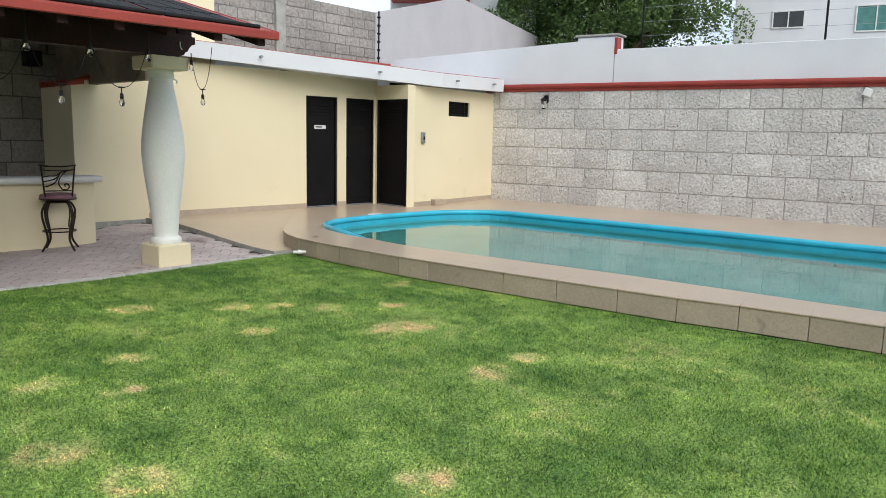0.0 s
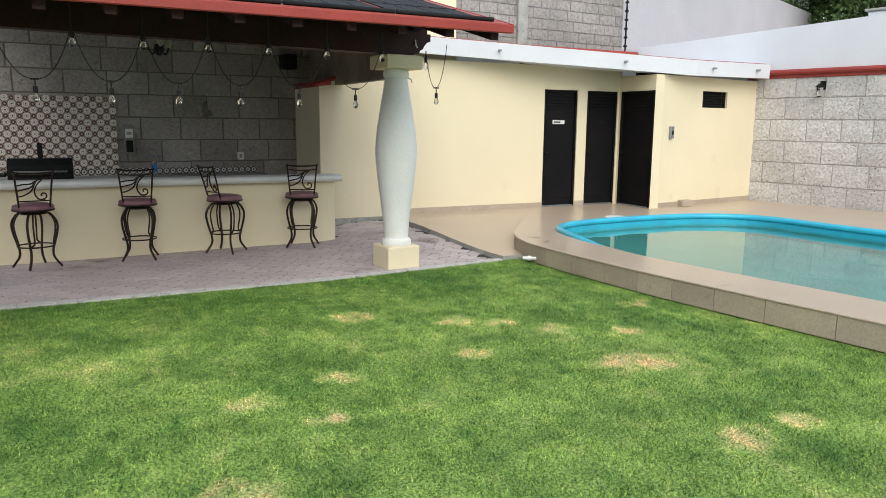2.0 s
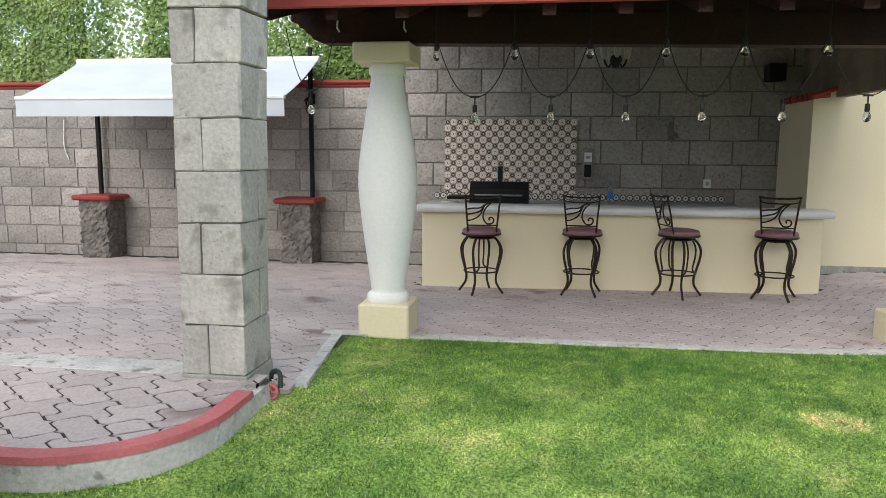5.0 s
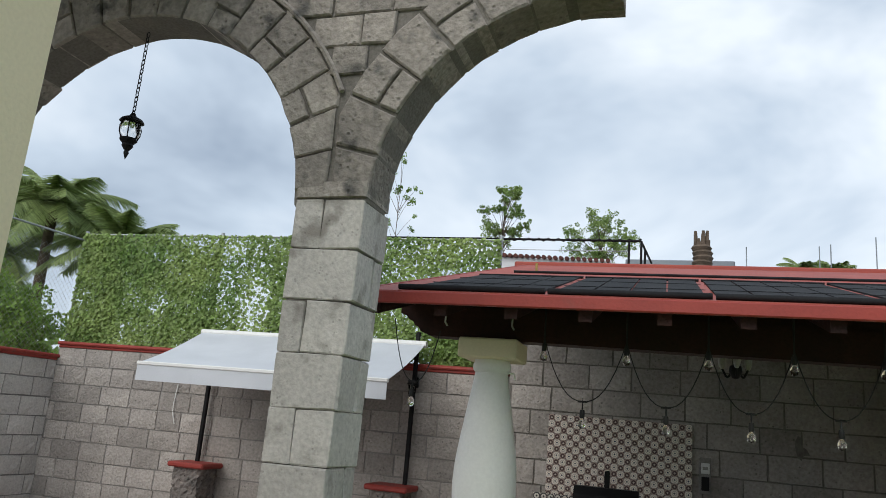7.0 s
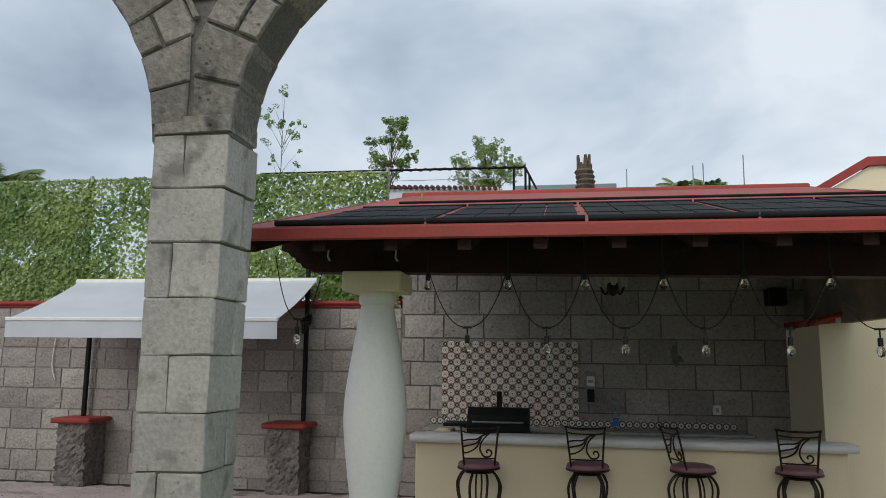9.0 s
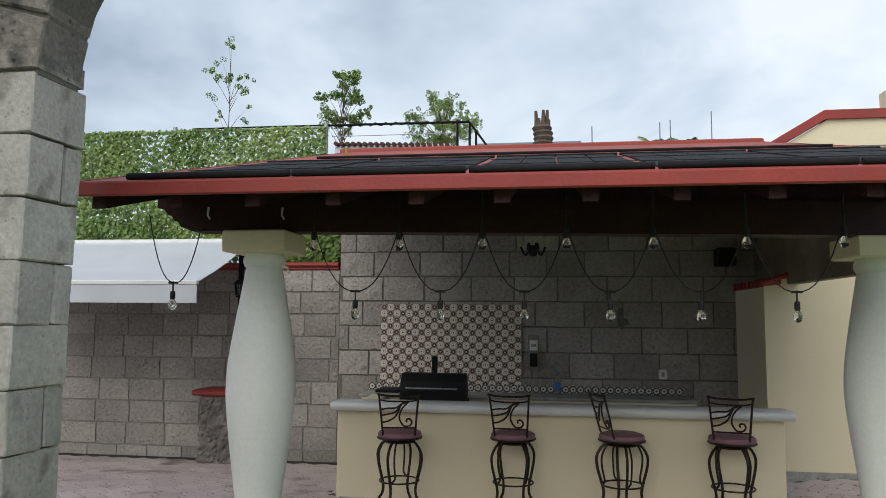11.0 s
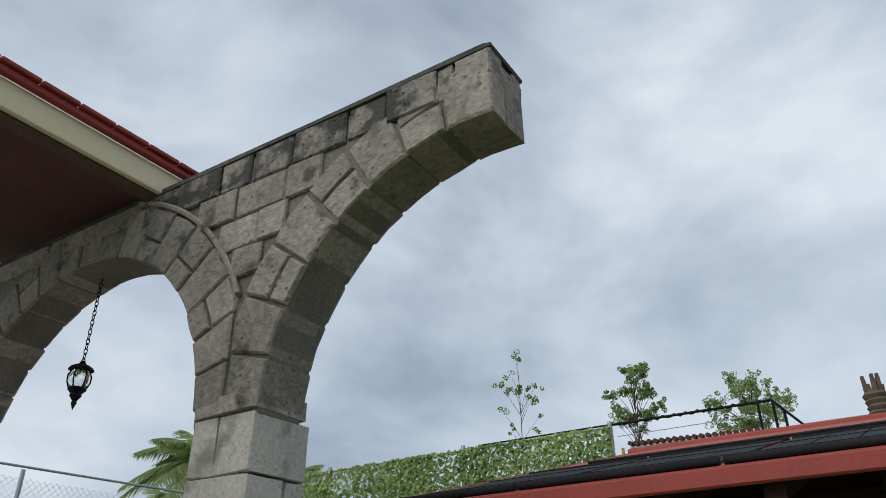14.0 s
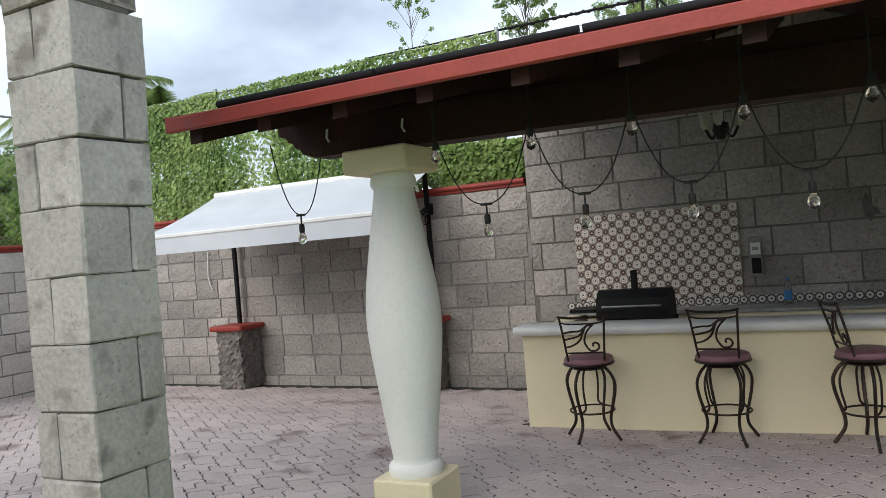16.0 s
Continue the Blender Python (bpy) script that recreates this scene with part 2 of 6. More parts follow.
def lawn_material(name, bladed):
    """Green turf that turns to straw where the dry attribute is high."""
    m = bpy.data.materials.new(name)
    m.use_nodes = True
    n, l = m.node_tree.nodes, m.node_tree.links
    bs = n["Principled BSDF"]
    bs.inputs["Roughness"].default_value = 0.75
    bs.inputs["Specular IOR Level"].default_value = 0.25
    geo = n.new("ShaderNodeNewGeometry")
    at = n.new("ShaderNodeAttribute")
    at.attribute_name = "dry"
    def tex(s, d):
        t = n.new("ShaderNodeTexNoise")
        t.inputs["Scale"].default_value, t.inputs["Detail"].default_value = s, d
        l.new(geo.outputs["Position"], t.inputs["Vector"])
        return t.outputs[0]
    def ramp(v, stops):
        r = n.new("ShaderNodeValToRGB")
        while len(r.color_ramp.elements) < len(stops):
            r.color_ramp.elements.new(0.5)
        for e, (p, c) in zip(r.color_ramp.elements, stops):
            e.position, e.color = p, (*c, 1)
        l.new(v, r.inputs[0])
        return r.outputs[0]
    def mix(kind, f, x, y):
        k = n.new("ShaderNodeMix")
        k.data_type, k.blend_type = "RGBA", kind
        for s, v in ((0, f), (6, x), (7, y)):
            if isinstance(v, float):
                k.inputs[s].default_value = v
            else:
                l.new(v, k.inputs[s])
        return k.outputs[2]
    green = ramp(at.outputs["Fac"], ((0.0, (0.055, 0.134, 0.029)), (0.35, (0.156, 0.250, 0.064)), (0.6, (0.29, 0.325, 0.13)), (0.9, (0.50, 0.37, 0.20))))
    col = mix("MULTIPLY", 1.0, green, ramp(tex(60.0, 9), ((0.36, (0.50, 0.54, 0.48)), (0.64, (1.85, 1.72, 1.65)))))
    col = mix("MULTIPLY", 1.0, col, ramp(tex(1.7, 5), ((0.36, (0.78, 0.82, 0.78)), (0.64, (1.30, 1.22, 1.20)))))
    if bladed:
        col = mix("MULTIPLY", 1.0, col, ramp(geo.outputs["Random Per Island"], ((0.0, (0.34, 0.42, 0.34)), (1.0, (2.0, 1.88, 1.75)))))
    l.new(col, bs.inputs["Base Color"])
    return m


LAWN = lawn_material("turf", False)
BLADES = lawn_material("turf_blades", True)


def tile_material(name, ground, ring, dot, hole=0.022):
    """A glazed talavera tile: a ring, a centre dot and corner quarters, centred on each piece."""
    m = bpy.data.materials.new(name)
    m.use_nodes = True
    n, l = m.node_tree.nodes, m.node_tree.links
    bs = n["Principled BSDF"]
    bs.inputs["Roughness"].default_value = 0.3
    co = n.new("ShaderNodeTexCoord")
    sx = n.new("ShaderNodeSeparateXYZ")
    l.new(co.outputs["Object"], sx.inputs[0])
    def op(kind, a, b=None):
        k = n.new("ShaderNodeMath")
        k.operation = kind
        for s, v in ((0, a), (1, b)):
            if v is None:
                continue
            if isinstance(v, float):
                k.inputs[s].default_value = v
            else:
                l.new(v, k.inputs[s])
        return k.outputs[0]
    ax, az = op("ABSOLUTE", sx.outputs[0]), op("ABSOLUTE", sx.outputs[2])
    r = op("SQRT", op("ADD", op("MULTIPLY", ax, ax), op("MULTIPLY", az, az)))
    cx, cz = op("SUBTRACT", 0.05, ax), op("SUBTRACT", 0.05, az)
    corner = op("LESS_THAN", op("SQRT", op("ADD", op("MULTIPLY", cx, cx), op("MULTIPLY", cz, cz))), 0.020)
    ringed = op("MULTIPLY", op("LESS_THAN", r, 0.036), op("GREATER_THAN", r, hole))
    dotted = op("LESS_THAN", op("ADD", ax, az), 0.016)
    def mix(f, x, y):
        k = n.new("ShaderNodeMix")
        k.data_type = "RGBA"
        l.new(f, k.inputs[0])
        for s, v in ((6, x), (7, y)):
            if isinstance(v, tuple):
                k.inputs[s].default_value = (*v, 1)
            else:
                l.new(v, k.inputs[s])
        return k.outputs[2]
    l.new(mix(corner, mix(dotted, mix(ringed, ground, ring), dot), ring), bs.inputs["Base Color"])
    return m


TILE_A = tile_material("cream_tile_navy_flower", (0.72, 0.68, 0.60), (0.42, 0.37, 0.34), (0.05, 0.05, 0.08), 0.028)
TILE_B = tile_material("cream_tile_red_flower", (0.34, 0.26, 0.22), (0.075, 0.042, 0.040), (0.50, 0.44, 0.38), 0.0)
TILE_C = tile_material("dark_border_tile", (0.05, 0.048, 0.05), (0.60, 0.57, 0.51), (0.05, 0.048, 0.05), 0.012)


# ---- mesh tools ----
class Build:
    """Collects vertices and faces of one mesh."""

    def __init__(self):
        self.v, self.f = [], []

    def add(self, verts, faces):
        k = len(self.v)
        self.v += [tuple(p) for p in verts]
        self.f += [tuple(i + k for i in face) for face in faces]
        return self

    def box(self, lo, hi, bev=0.0, m=None):
        c = [(a + b) / 2 for a, b in zip(lo, hi)]
        h = [abs(b - a) / 2 for a, b in zip(lo, hi)]
        if bev <= 0:
            pts = [(c[0] + x * h[0], c[1] + y * h[1], c[2] + z * h[2]) for z in (-1, 1) for y in (-1, 1) for x in (-1, 1)]
            faces = [(0, 2, 3, 1), (4, 5, 7, 6), (0, 1, 5, 4), (2, 6, 7, 3), (0, 4, 6, 2), (1, 3, 7, 5)]
        else:
            pts, idx = [], {}
            for sx in (-1, 1):
                for sy in (-1, 1):
                    for sz in (-1, 1):
                        for ax in range(3):
                            s = (sx, sy, sz)
                            idx[s, ax] = len(pts)
                            pts.append(tuple(c[i] + s[i] * (h[i] - (0 if i == ax else bev)) for i in range(3)))
            faces = []
            for ax in range(3):
                p, q = [i for i in range(3) if i != ax]
                for s in (-1, 1):
                    ring = []
                    for a, b in ((-1, -1), (1, -1), (1, 1), (-1, 1)):
                        k = [0, 0, 0]
                        k[ax], k[p], k[q] = s, a, b
                        ring.append(idx[tuple(k), ax])
                    faces.append(ring)
            for ax in range(3):
                p, q = [i for i in range(3) if i != ax]
                for a in (-1, 1):
                    for b in (-1, 1):
                        ring = []
                        for s, face in ((-1, p), (1, p), (1, q), (-1, q)):
                            k = [0, 0, 0]
                            k[ax], k[p], k[q] = s, a, b
                            ring.append(idx[tuple(k), face])
                        faces.append(ring)
            for sx in (-1, 1):
                for sy in (-1, 1):
                    for sz in (-1, 1):
                        faces.append([idx[(sx, sy, sz), i] for i in range(3)])
            fixed = []
            for face in faces:
                a, b, d = (Vector(pts[i]) for i in face[:3])
                nrm = (b - a).cross(d - a)
                mid = sum((Vector(pts[i]) for i in face), Vector()) / len(face) - Vector(c)
                fixed.append(tuple(face) if nrm.dot(mid) > 0 else tuple(reversed(face)))
            faces = fixed
        if m is not None:
            pts = [m @ Vector(p) for p in pts]
        return self.add(pts, faces)

    def tube(self, path, r, n=8, closed=False):
        path = [Vector(p) for p in path]
        cnt = len(path)
        rs = r if isinstance(r, (list, tuple)) else [r] * cnt
        ref = None
        verts = []
        for i, p in enumerate(path):
            a = path[(i - 1) % cnt] if (closed or i > 0) else p
            b = path[(i + 1) % cnt] if (closed or i < cnt - 1) else p
            d = (b - a).normalized()
            if ref is None:
                ref = d.orthogonal().normalized()
            ref = (ref - d * ref.dot(d))
            ref = ref.normalized() if ref.length > 1e-6 else d.orthogonal().normalized()
            side = d.cross(ref)
            for k in range(n):
                t = 2 * math.pi * k / n
                verts.append(p + (ref * math.cos(t) + side * math.sin(t)) * rs[i])
        faces = []
        for i in range(cnt if closed else cnt - 1):
            j = (i + 1) % cnt
            for k in range(n):
                faces.append((i * n + k, i * n + (k + 1) % n, j * n + (k + 1) % n, j * n + k))
        if not closed:
            faces.append(tuple(reversed(range(n))))
            faces.append(tuple((cnt - 1) * n + k for k in range(n)))
        return self.add(verts, faces)

    def lathe(self, prof, n=24, at=(0, 0, 0)):
        verts = [(at[0] + r * math.cos(2 * math.pi * k / n), at[1] + r * math.sin(2 * math.pi * k / n), at[2] + z) for r, z in prof for k in range(n)]
        faces = [(i * n + k, i * n + (k + 1) % n, (i + 1) * n + (k + 1) % n, (i + 1) * n + k) for i in range(len(prof) - 1) for k in range(n)]
        faces += [tuple(reversed(range(n))), tuple((len(prof) - 1) * n + k for k in range(n))]
        return self.add(verts, faces)

    def prism(self, outline, depth, put):
        """outline: 2D points, counter-clockwise; put(a, b, d) gives the 3D point at depth d (0 or depth)."""
        n = len(outline)
        verts = [put(a, b, 0.0) for a, b in outline] + [put(a, b, depth) for a, b in outline]
        faces = [tuple(reversed(range(n))), tuple(range(n, 2 * n))] + [(i, (i + 1) % n, n + (i + 1) % n, n + i) for i in range(n)]
        return self.add(verts, faces)

    def mesh(self, name, material, smooth=False):
        me = bpy.data.meshes.new(name)
        me.from_pydata(self.v, [], self.f)
        bm = bmesh.new()
        bm.from_mesh(me)
        bmesh.ops.recalc_face_normals(bm, faces=bm.faces[:])
        bm.to_mesh(me)
        bm.free()
        me.materials.append(material)
        if smooth:
            me.polygons.foreach_set("use_smooth", [True] * len(me.polygons))
            me.set_sharp_from_angle(angle=radians(40))
        return me


def part(name, b, material, parent, label="", smooth=False, m=None):
    ob = new(name, b.mesh(name, material, smooth) if isinstance(b, Build) else b)
    ob.parent = parent
    if m is not None:
        ob.matrix_local = m
    return tagged(ob, label=label)


def thing(name, b, material, label, category, kind="", group="", smooth=False, m=None):
    ob = new(name, b.mesh(name, material, smooth) if isinstance(b, Build) else b)
    if m is not None:
        ob.matrix_world = m
    return tagged(ob, label, category, group, kind)


def root(name, place, label, category, group="", kind="", rz=0.0):
    ob = new(name)
    ob.matrix_world = pose(*place, 0, 0, rz)
    return tagged(ob, label, category, group, kind)


def curve(points, per=8, closed=False):
    """A smooth line through the points."""
    p = [Vector(q) for q in points]
    n, out = len(p), []
    for i in range(n if closed else n - 1):
        a, b, c, d = (p[(i + k) % n] if closed else p[max(0, min(n - 1, i + k))] for k in (-1, 0, 1, 2))
        for s in range(per):
            t = s / per
            out.append(0.5 * ((2 * b) + (c - a) * t + (2 * a - 5 * b + 4 * c - d) * t * t + (3 * b - a - 3 * c + d) * t ** 3))
    if not closed:
        out.append(p[-1])
    return out


def sheet(outline, holes, z):
    """A flat face with holes; z is a number or a function of x and y."""
    bm = bmesh.new()
    for loop in (outline, *holes):
        vs = [bm.verts.new((x, y, 0)) for x, y in loop]
        for i in range(len(vs)):
            bm.edges.new((vs[i], vs[(i + 1) % len(vs)]))
    bmesh.ops.triangle_fill(bm, use_beauty=True, edges=bm.edges[:])
    for v in bm.verts:
        v.co.z = z(v.co.x, v.co.y) if callable(z) else z
    bmesh.ops.recalc_face_normals(bm, faces=bm.faces[:])
    if sum(f.normal.z for f in bm.faces) < 0:
        bmesh.ops.reverse_faces(bm, faces=bm.faces[:])
    b = Build()
    bm.verts.index_update()
    b.add([v.co[:] for v in bm.verts], [[v.index for v in f.verts] for f in bm.faces])
    bm.free()
    return b


def triangles(name, verts, material, extra=None):
    """A mesh of loose triangles from an array of shape (n, 3, 3)."""
    n = len(verts)
    me = bpy.data.meshes.new(name)
    me.vertices.add(3 * n), me.loops.add(3 * n), me.polygons.add(n)
    me.vertices.foreach_set("co", verts.reshape(-1).astype(np.float32))
    me.loops.foreach_set("vertex_index", np.arange(3 * n, dtype=np.int32))
    me.polygons.foreach_set("loop_start", np.arange(0, 3 * n, 3, dtype=np.int32))
    me.update(calc_edges=True)
    me.materials.append(material)
    if extra is not None:
        me.attributes.new("dry", "FLOAT", "POINT").data.foreach_set("value", np.repeat(extra, 3).astype(np.float32))
    return me


def leaves(name, at, size, material, facing=None, seed=1, stretch=1.5):
    """Folded leaves, two triangles each, joined along the midrib."""
    rng = np.random.default_rng(seed)
    n = len(at)
    d = rng.normal(size=(n, 3))
    d /= np.linalg.norm(d, axis=1)[:, None]
    s = rng.normal(size=(n, 3))
    if facing is not None:
        f = np.asarray(facing, float) + rng.normal(size=(n, 3)) * 0.45
        d -= f * (np.sum(d * f, 1) / np.sum(f * f, 1))[:, None]
        d /= np.linalg.norm(d, axis=1)[:, None]
        s = np.cross(d, f)
    else:
        s = np.cross(d, s)
    s /= np.linalg.norm(s, axis=1)[:, None]
    up = np.cross(s, d)
    k = (size * rng.uniform(0.6, 1.3, n))[:, None]
    tip, back = at + d * k * stretch * 0.5, at - d * k * stretch * 0.5
    a, b = at + s * k * 0.5 + up * k * 0.14, at - s * k * 0.5 + up * k * 0.14
    verts = np.stack([back, a, tip, b], 1).reshape(-1, 3)
    q = np.arange(n)[:, None] * 4
    tri = np.concatenate([q + [0, 1, 2], q + [0, 2, 3]], 1).reshape(-1, 3)
    me = bpy.data.meshes.new(name)
    me.vertices.add(4 * n), me.loops.add(6 * n), me.polygons.add(2 * n)
    me.vertices.foreach_set("co", verts.reshape(-1).astype(np.float32))
    me.loops.foreach_set("vertex_index", tri.reshape(-1).astype(np.int32))
    me.polygons.foreach_set("loop_start", np.arange(0, 6 * n, 3, dtype=np.int32))
    me.update(calc_edges=True)
    me.materials.append(material)
    return me


def step01(a, b, x):
    t = min(1.0, max(0.0, (x - a) / (b - a)))
    return t * t * (3 - 2 * t)


# ---- ground levels ----
def drive_h(y):
    return float(np.interp(y, [7.4, 9.2, 12.0, 14.6], [0.225, 0.12, 0.0, -0.13]))


def pave_h(x, y):
    """Level of the paving: a drive that falls to the back wall, a flat patio and a rise to the pool building."""
    return min(1.0, max(0.0, (4.0 - x) / 4.2)) * (drive_h(y) if x < 0.2 else max(0.0, drive_h(y))) + 0.035 * step01(0.6, 4.0, x) * step01(10.0, 11.8, y) + 0.125 * step01(4.3, 5.9, x) * step01(10.0, 12.8, y)


def lawn_h(x, y):
    return min(1.0, max(0.0, (4.0 - x) / 4.2)) * float(np.interp(y, [-5, 3, 6, 7.4, 9.2, 9.8], [0.02, 0.06, 0.14, 0.19, 0.105, 0.09]))


def lawn_edge(x):
    return 9.20 + 0.113 * x


COPING_Y = (-6.0, 2.76, 4.39, 6.78, 7.88, 9.43, 10.2)
COPING_X = (8.75, 7.49, 7.17, 6.82, 6.70, 6.64, 6.72)


def coping_x(y):
    return float(np.interp(y, COPING_Y, COPING_X))


def on_terrace(x, y, grow=0.0):
    """Inside the raised terrace with its rounded corner."""
    if x > 0.14 + grow or y < 6.07 - grow or y > 7.5:
        return False
    if x > -0.6 and y < 6.82:
        return math.hypot(x + 0.6, y - 6.82) < 0.75 + grow
    return True


POOL = curve([(7.62, 10.35), (7.40, 8.68), (7.49, 7.6), (7.82, 5.38), (8.07, 2.9), (8.6, -1.5), (9.3, -2.6), (11.6, -2.4), (13.2, -1.6), (12.34, 4.0), (12.1, 6.46), (11.80, 8.92), (11.60, 10.35), (10.84, 10.95), (9.64, 11.08), (8.28, 10.95)], 6, True)
POOL_XY = [(p.x, p.y) for p in POOL] if len(POOL[0]) == 3 else [(p[0], p[1]) for p in POOL]

# one sheet of earth to the horizon, open under the pool
thing("ground", sheet([(-900, -900), (900, -900), (900, 900), (-900, 900)], [[(7.0, -4.5), (14.5, -4.5), (14.5, 11.8), (7.0, 11.8)]], -0.45), CEMENT,
      "bare grey earth around the walled garden", "ground", "structure")

# ---- lawn ----
PATCHES = ((3.63, 7.98, 0.22), (4.38, 7.52, 0.18), (4.75, 7.3, 0.13), (5.08, 6.94, 0.16), (5.0, 5.93, 0.22), (5.2, 5.8, 0.14), (4.75, 4.56, 0.17), (2.30, 6.14, 0.15), (2.0, 5.05, 0.16), (2.2, 4.45, 0.2),
           (2.92, 6.42, 0.14), (6.36, 7.4, 0.16), (5.21, 4.61, 0.13), (2.62, 5.75, 0.12), (4.1, 6.6, 0.12), (5.6, 6.6, 0.14), (3.2, 3.6, 0.16))


def dryness(x, y):
    """How straw-coloured the turf is: a few dry spots over cloudy paler drifts."""
    big = noise.noise((x * 0.9, y * 0.9, 3.0)) * 0.5 + noise.noise((x * 2.3, y * 2.3, 9.0)) * 0.35
    fine = noise.noise((x * 9, y * 9, 1.0)) * 0.22
    d = 0.26 + 0.42 * big + fine * 1.3 - 0.12 * step01(7.6, 9.4, y)
    for px, py, r in PATCHES:
        q = math.hypot((x - px), (y - py) * 1.25) / r + 0.55 * noise.noise((x * 5, y * 5, 4.0)) + 0.3 * noise.noise((x * 14, y * 14, 6.0))
        if q < 1.6:
            d += (0.48 + fine * 2.6) * max(0.0, 1 - q * q / 2.2)
    return min(1.0, max(0.0, d))


lawn_v, lawn_f, lawn_dry, rows_n, cols_n = [], [], [], 130, 130
for j in range(rows_n + 1):
    y = -5.5 + (10.05 + 5.5) * j / rows_n
    x1 = coping_x(y) + 0.04
    for i in range(cols_n + 1):
        x = -7.0 + (x1 + 7.0) * i / cols_n
        lawn_v.append((x, y, lawn_h(x, y) + 0.006 * noise.noise((x * 4, y * 4, 0))))
        lawn_dry.append(dryness(x, y))
for j in range(rows_n):
    for i in range(cols_n):
        a = j * (cols_n + 1) + i
        cx, cy = lawn_v[a][0] + 0.05, lawn_v[a][1] + 0.06
        if cy < lawn_edge(cx) + 0.12 and not (cx < -0.1 and cy > 7.3) and not on_terrace(cx, cy, -0.25):
            lawn_f.append((a, a + 1, a + cols_n + 2, a + cols_n + 1))
lawn_b = Build().add(lawn_v, lawn_f)
lawn_me = lawn_b.mesh("lawn", LAWN)
lawn_me.attributes.new("dry", "FLOAT", "POINT").data.foreach_set("value", lawn_dry)
lawn = thing("lawn", lawn_me, None, "mown green lawn with straw-coloured dry patches", "lawn", "structure")

rng = np.random.default_rng(5)
px = rng.uniform(-1.4, 7.7, 560000)
py = 1.7 + (9.95 - 1.7) * rng.random(560000) ** 1.15
keep = [(x < coping_x(y) - 0.01) and (y < lawn_edge(x) - 0.01) and not on_terrace(x, y, 0.0) and not (x < 0.24 - 0.13 * (y - 7.5) and y > 7.3) for x, y in zip(px, py)]
px, py = px[keep], py[keep]
pz = np.array([lawn_h(x, y) for x, y in zip(px, py)])
dr = np.array([dryness(x, y) for x, y in zip(px, py)])
ang = rng.uniform(0, 2 * math.pi, len(px))
hgt = rng.uniform(0.014, 0.034, len(px)) * (1 - 0.45 * dr)
wid = rng.uniform(0.0022, 0.0044, len(px))
lean = rng.normal(0, 0.016, (len(px), 2))
base = np.stack([px, py, pz - 0.004], 1)
sd = np.stack([np.cos(ang) * wid, np.sin(ang) * wid, np.zeros_like(px)], 1)
top = base + np.stack([lean[:, 0], lean[:, 1], hgt], 1)
blades = thing("grass_blades", triangles("grass_blades", np.stack([base - sd, base + sd, top], 1), BLADES, dr), None, "short mown grass blades, green and straw", "grass", "stuff")

# ---- paving ----
joint_v, joint_f, gx, gy = [], [], 152, 88
for j in range(gy + 1):
    for i in range(gx + 1):
        x, y = -9.1 + 15.6 * i / gx, 6.0 + 8.8 * j / gy
        joint_v.append((x, y, pave_h(x, y) - 0.0045 if y > 7.46 else 0.2955))
for j in range(gy):
    for i in range(gx):
        x, y = -9.1 + 15.6 * (i + 0.5) / gx, 6.0 + 8.8 * (j + 0.5) / gy
        if (x < 0.1 and y > 7.3) or (x < 6.5 and y > lawn_edge(x) + 0.02) or on_terrace(x, y, -0.1):
            a = j * (gx + 1) + i
            joint_f.append((a, a + 1, a + gx + 2, a + gx + 1))
paving = thing("paving", Build().add(joint_v, joint_f), JOINT_AND_SHADE, "interlocking wavy pink-grey concrete pavers with dark open joints", "paving", "structure")

PL, PB, PA = 0.30, 0.235, 0.056


def paver_outline(flip):
    pts, q = [], [k / 6 for k in range(6)]
    w = lambda t: PA * math.sin(2 * math.pi * t) * flip
    s = lambda t: 0.058 * math.sin(2 * math.pi * t)
    pts += [(t * PL, w(t)) for t in q]
    pts += [(PL + s(t), t * PB) for t in q]
    pts += [((1 - t) * PL, PB + w(1 - t)) for t in q]
    pts += [(s(1 - t), (1 - t) * PB) for t in q]
    return [((x - PL / 2) * 0.942, (y - PB / 2) * 0.938) for x, y in pts]


def paver_geometry(flip):
    o = paver_outline(flip)
    n = len(o)
    v = [(x * 0.988, y * 0.988, 0.0) for x, y in o] + [(x, y, -0.002) for x, y in o] + [(x, y, -0.03) for x, y in o]
    f = [tuple(range(n))]
    for r in (0, 1):
        f += [(r * n + i, (r + 1) * n + i, (r + 1) * n + (i + 1) % n, r * n + (i + 1) % n) for i in range(n)]
    return v, f


PAVERS = []
for flip in (1, -1):
    v, f = paver_geometry(flip)
    PAVERS.append((v, f))


def strip_left(y):
    """The paving's edge along the lawn's side strip."""
    return 0.200 - 0.139 * (y - 7.56)


def trimmed(x, y):
    """The nearest spot inside the paved area."""
    if y < 7.46:
        x, y = min(x, 0.10), max(y, 6.11)
        if x > -0.6 and y < 6.82:
            d = math.hypot(x + 0.6, y - 6.82)
            if d > 0.70:
                x, y = -0.6 + (x + 0.6) * 0.70 / d, 6.82 + (y - 6.82) * 0.70 / d
        return x, y
    dx, dy = x - strip_left(y) - 0.01, lawn_edge(x) + 0.09 - y
    if dx > 0 and dy > 0:
        return (x - dx, y) if dx < dy else (x, y + dy)
    return x, y


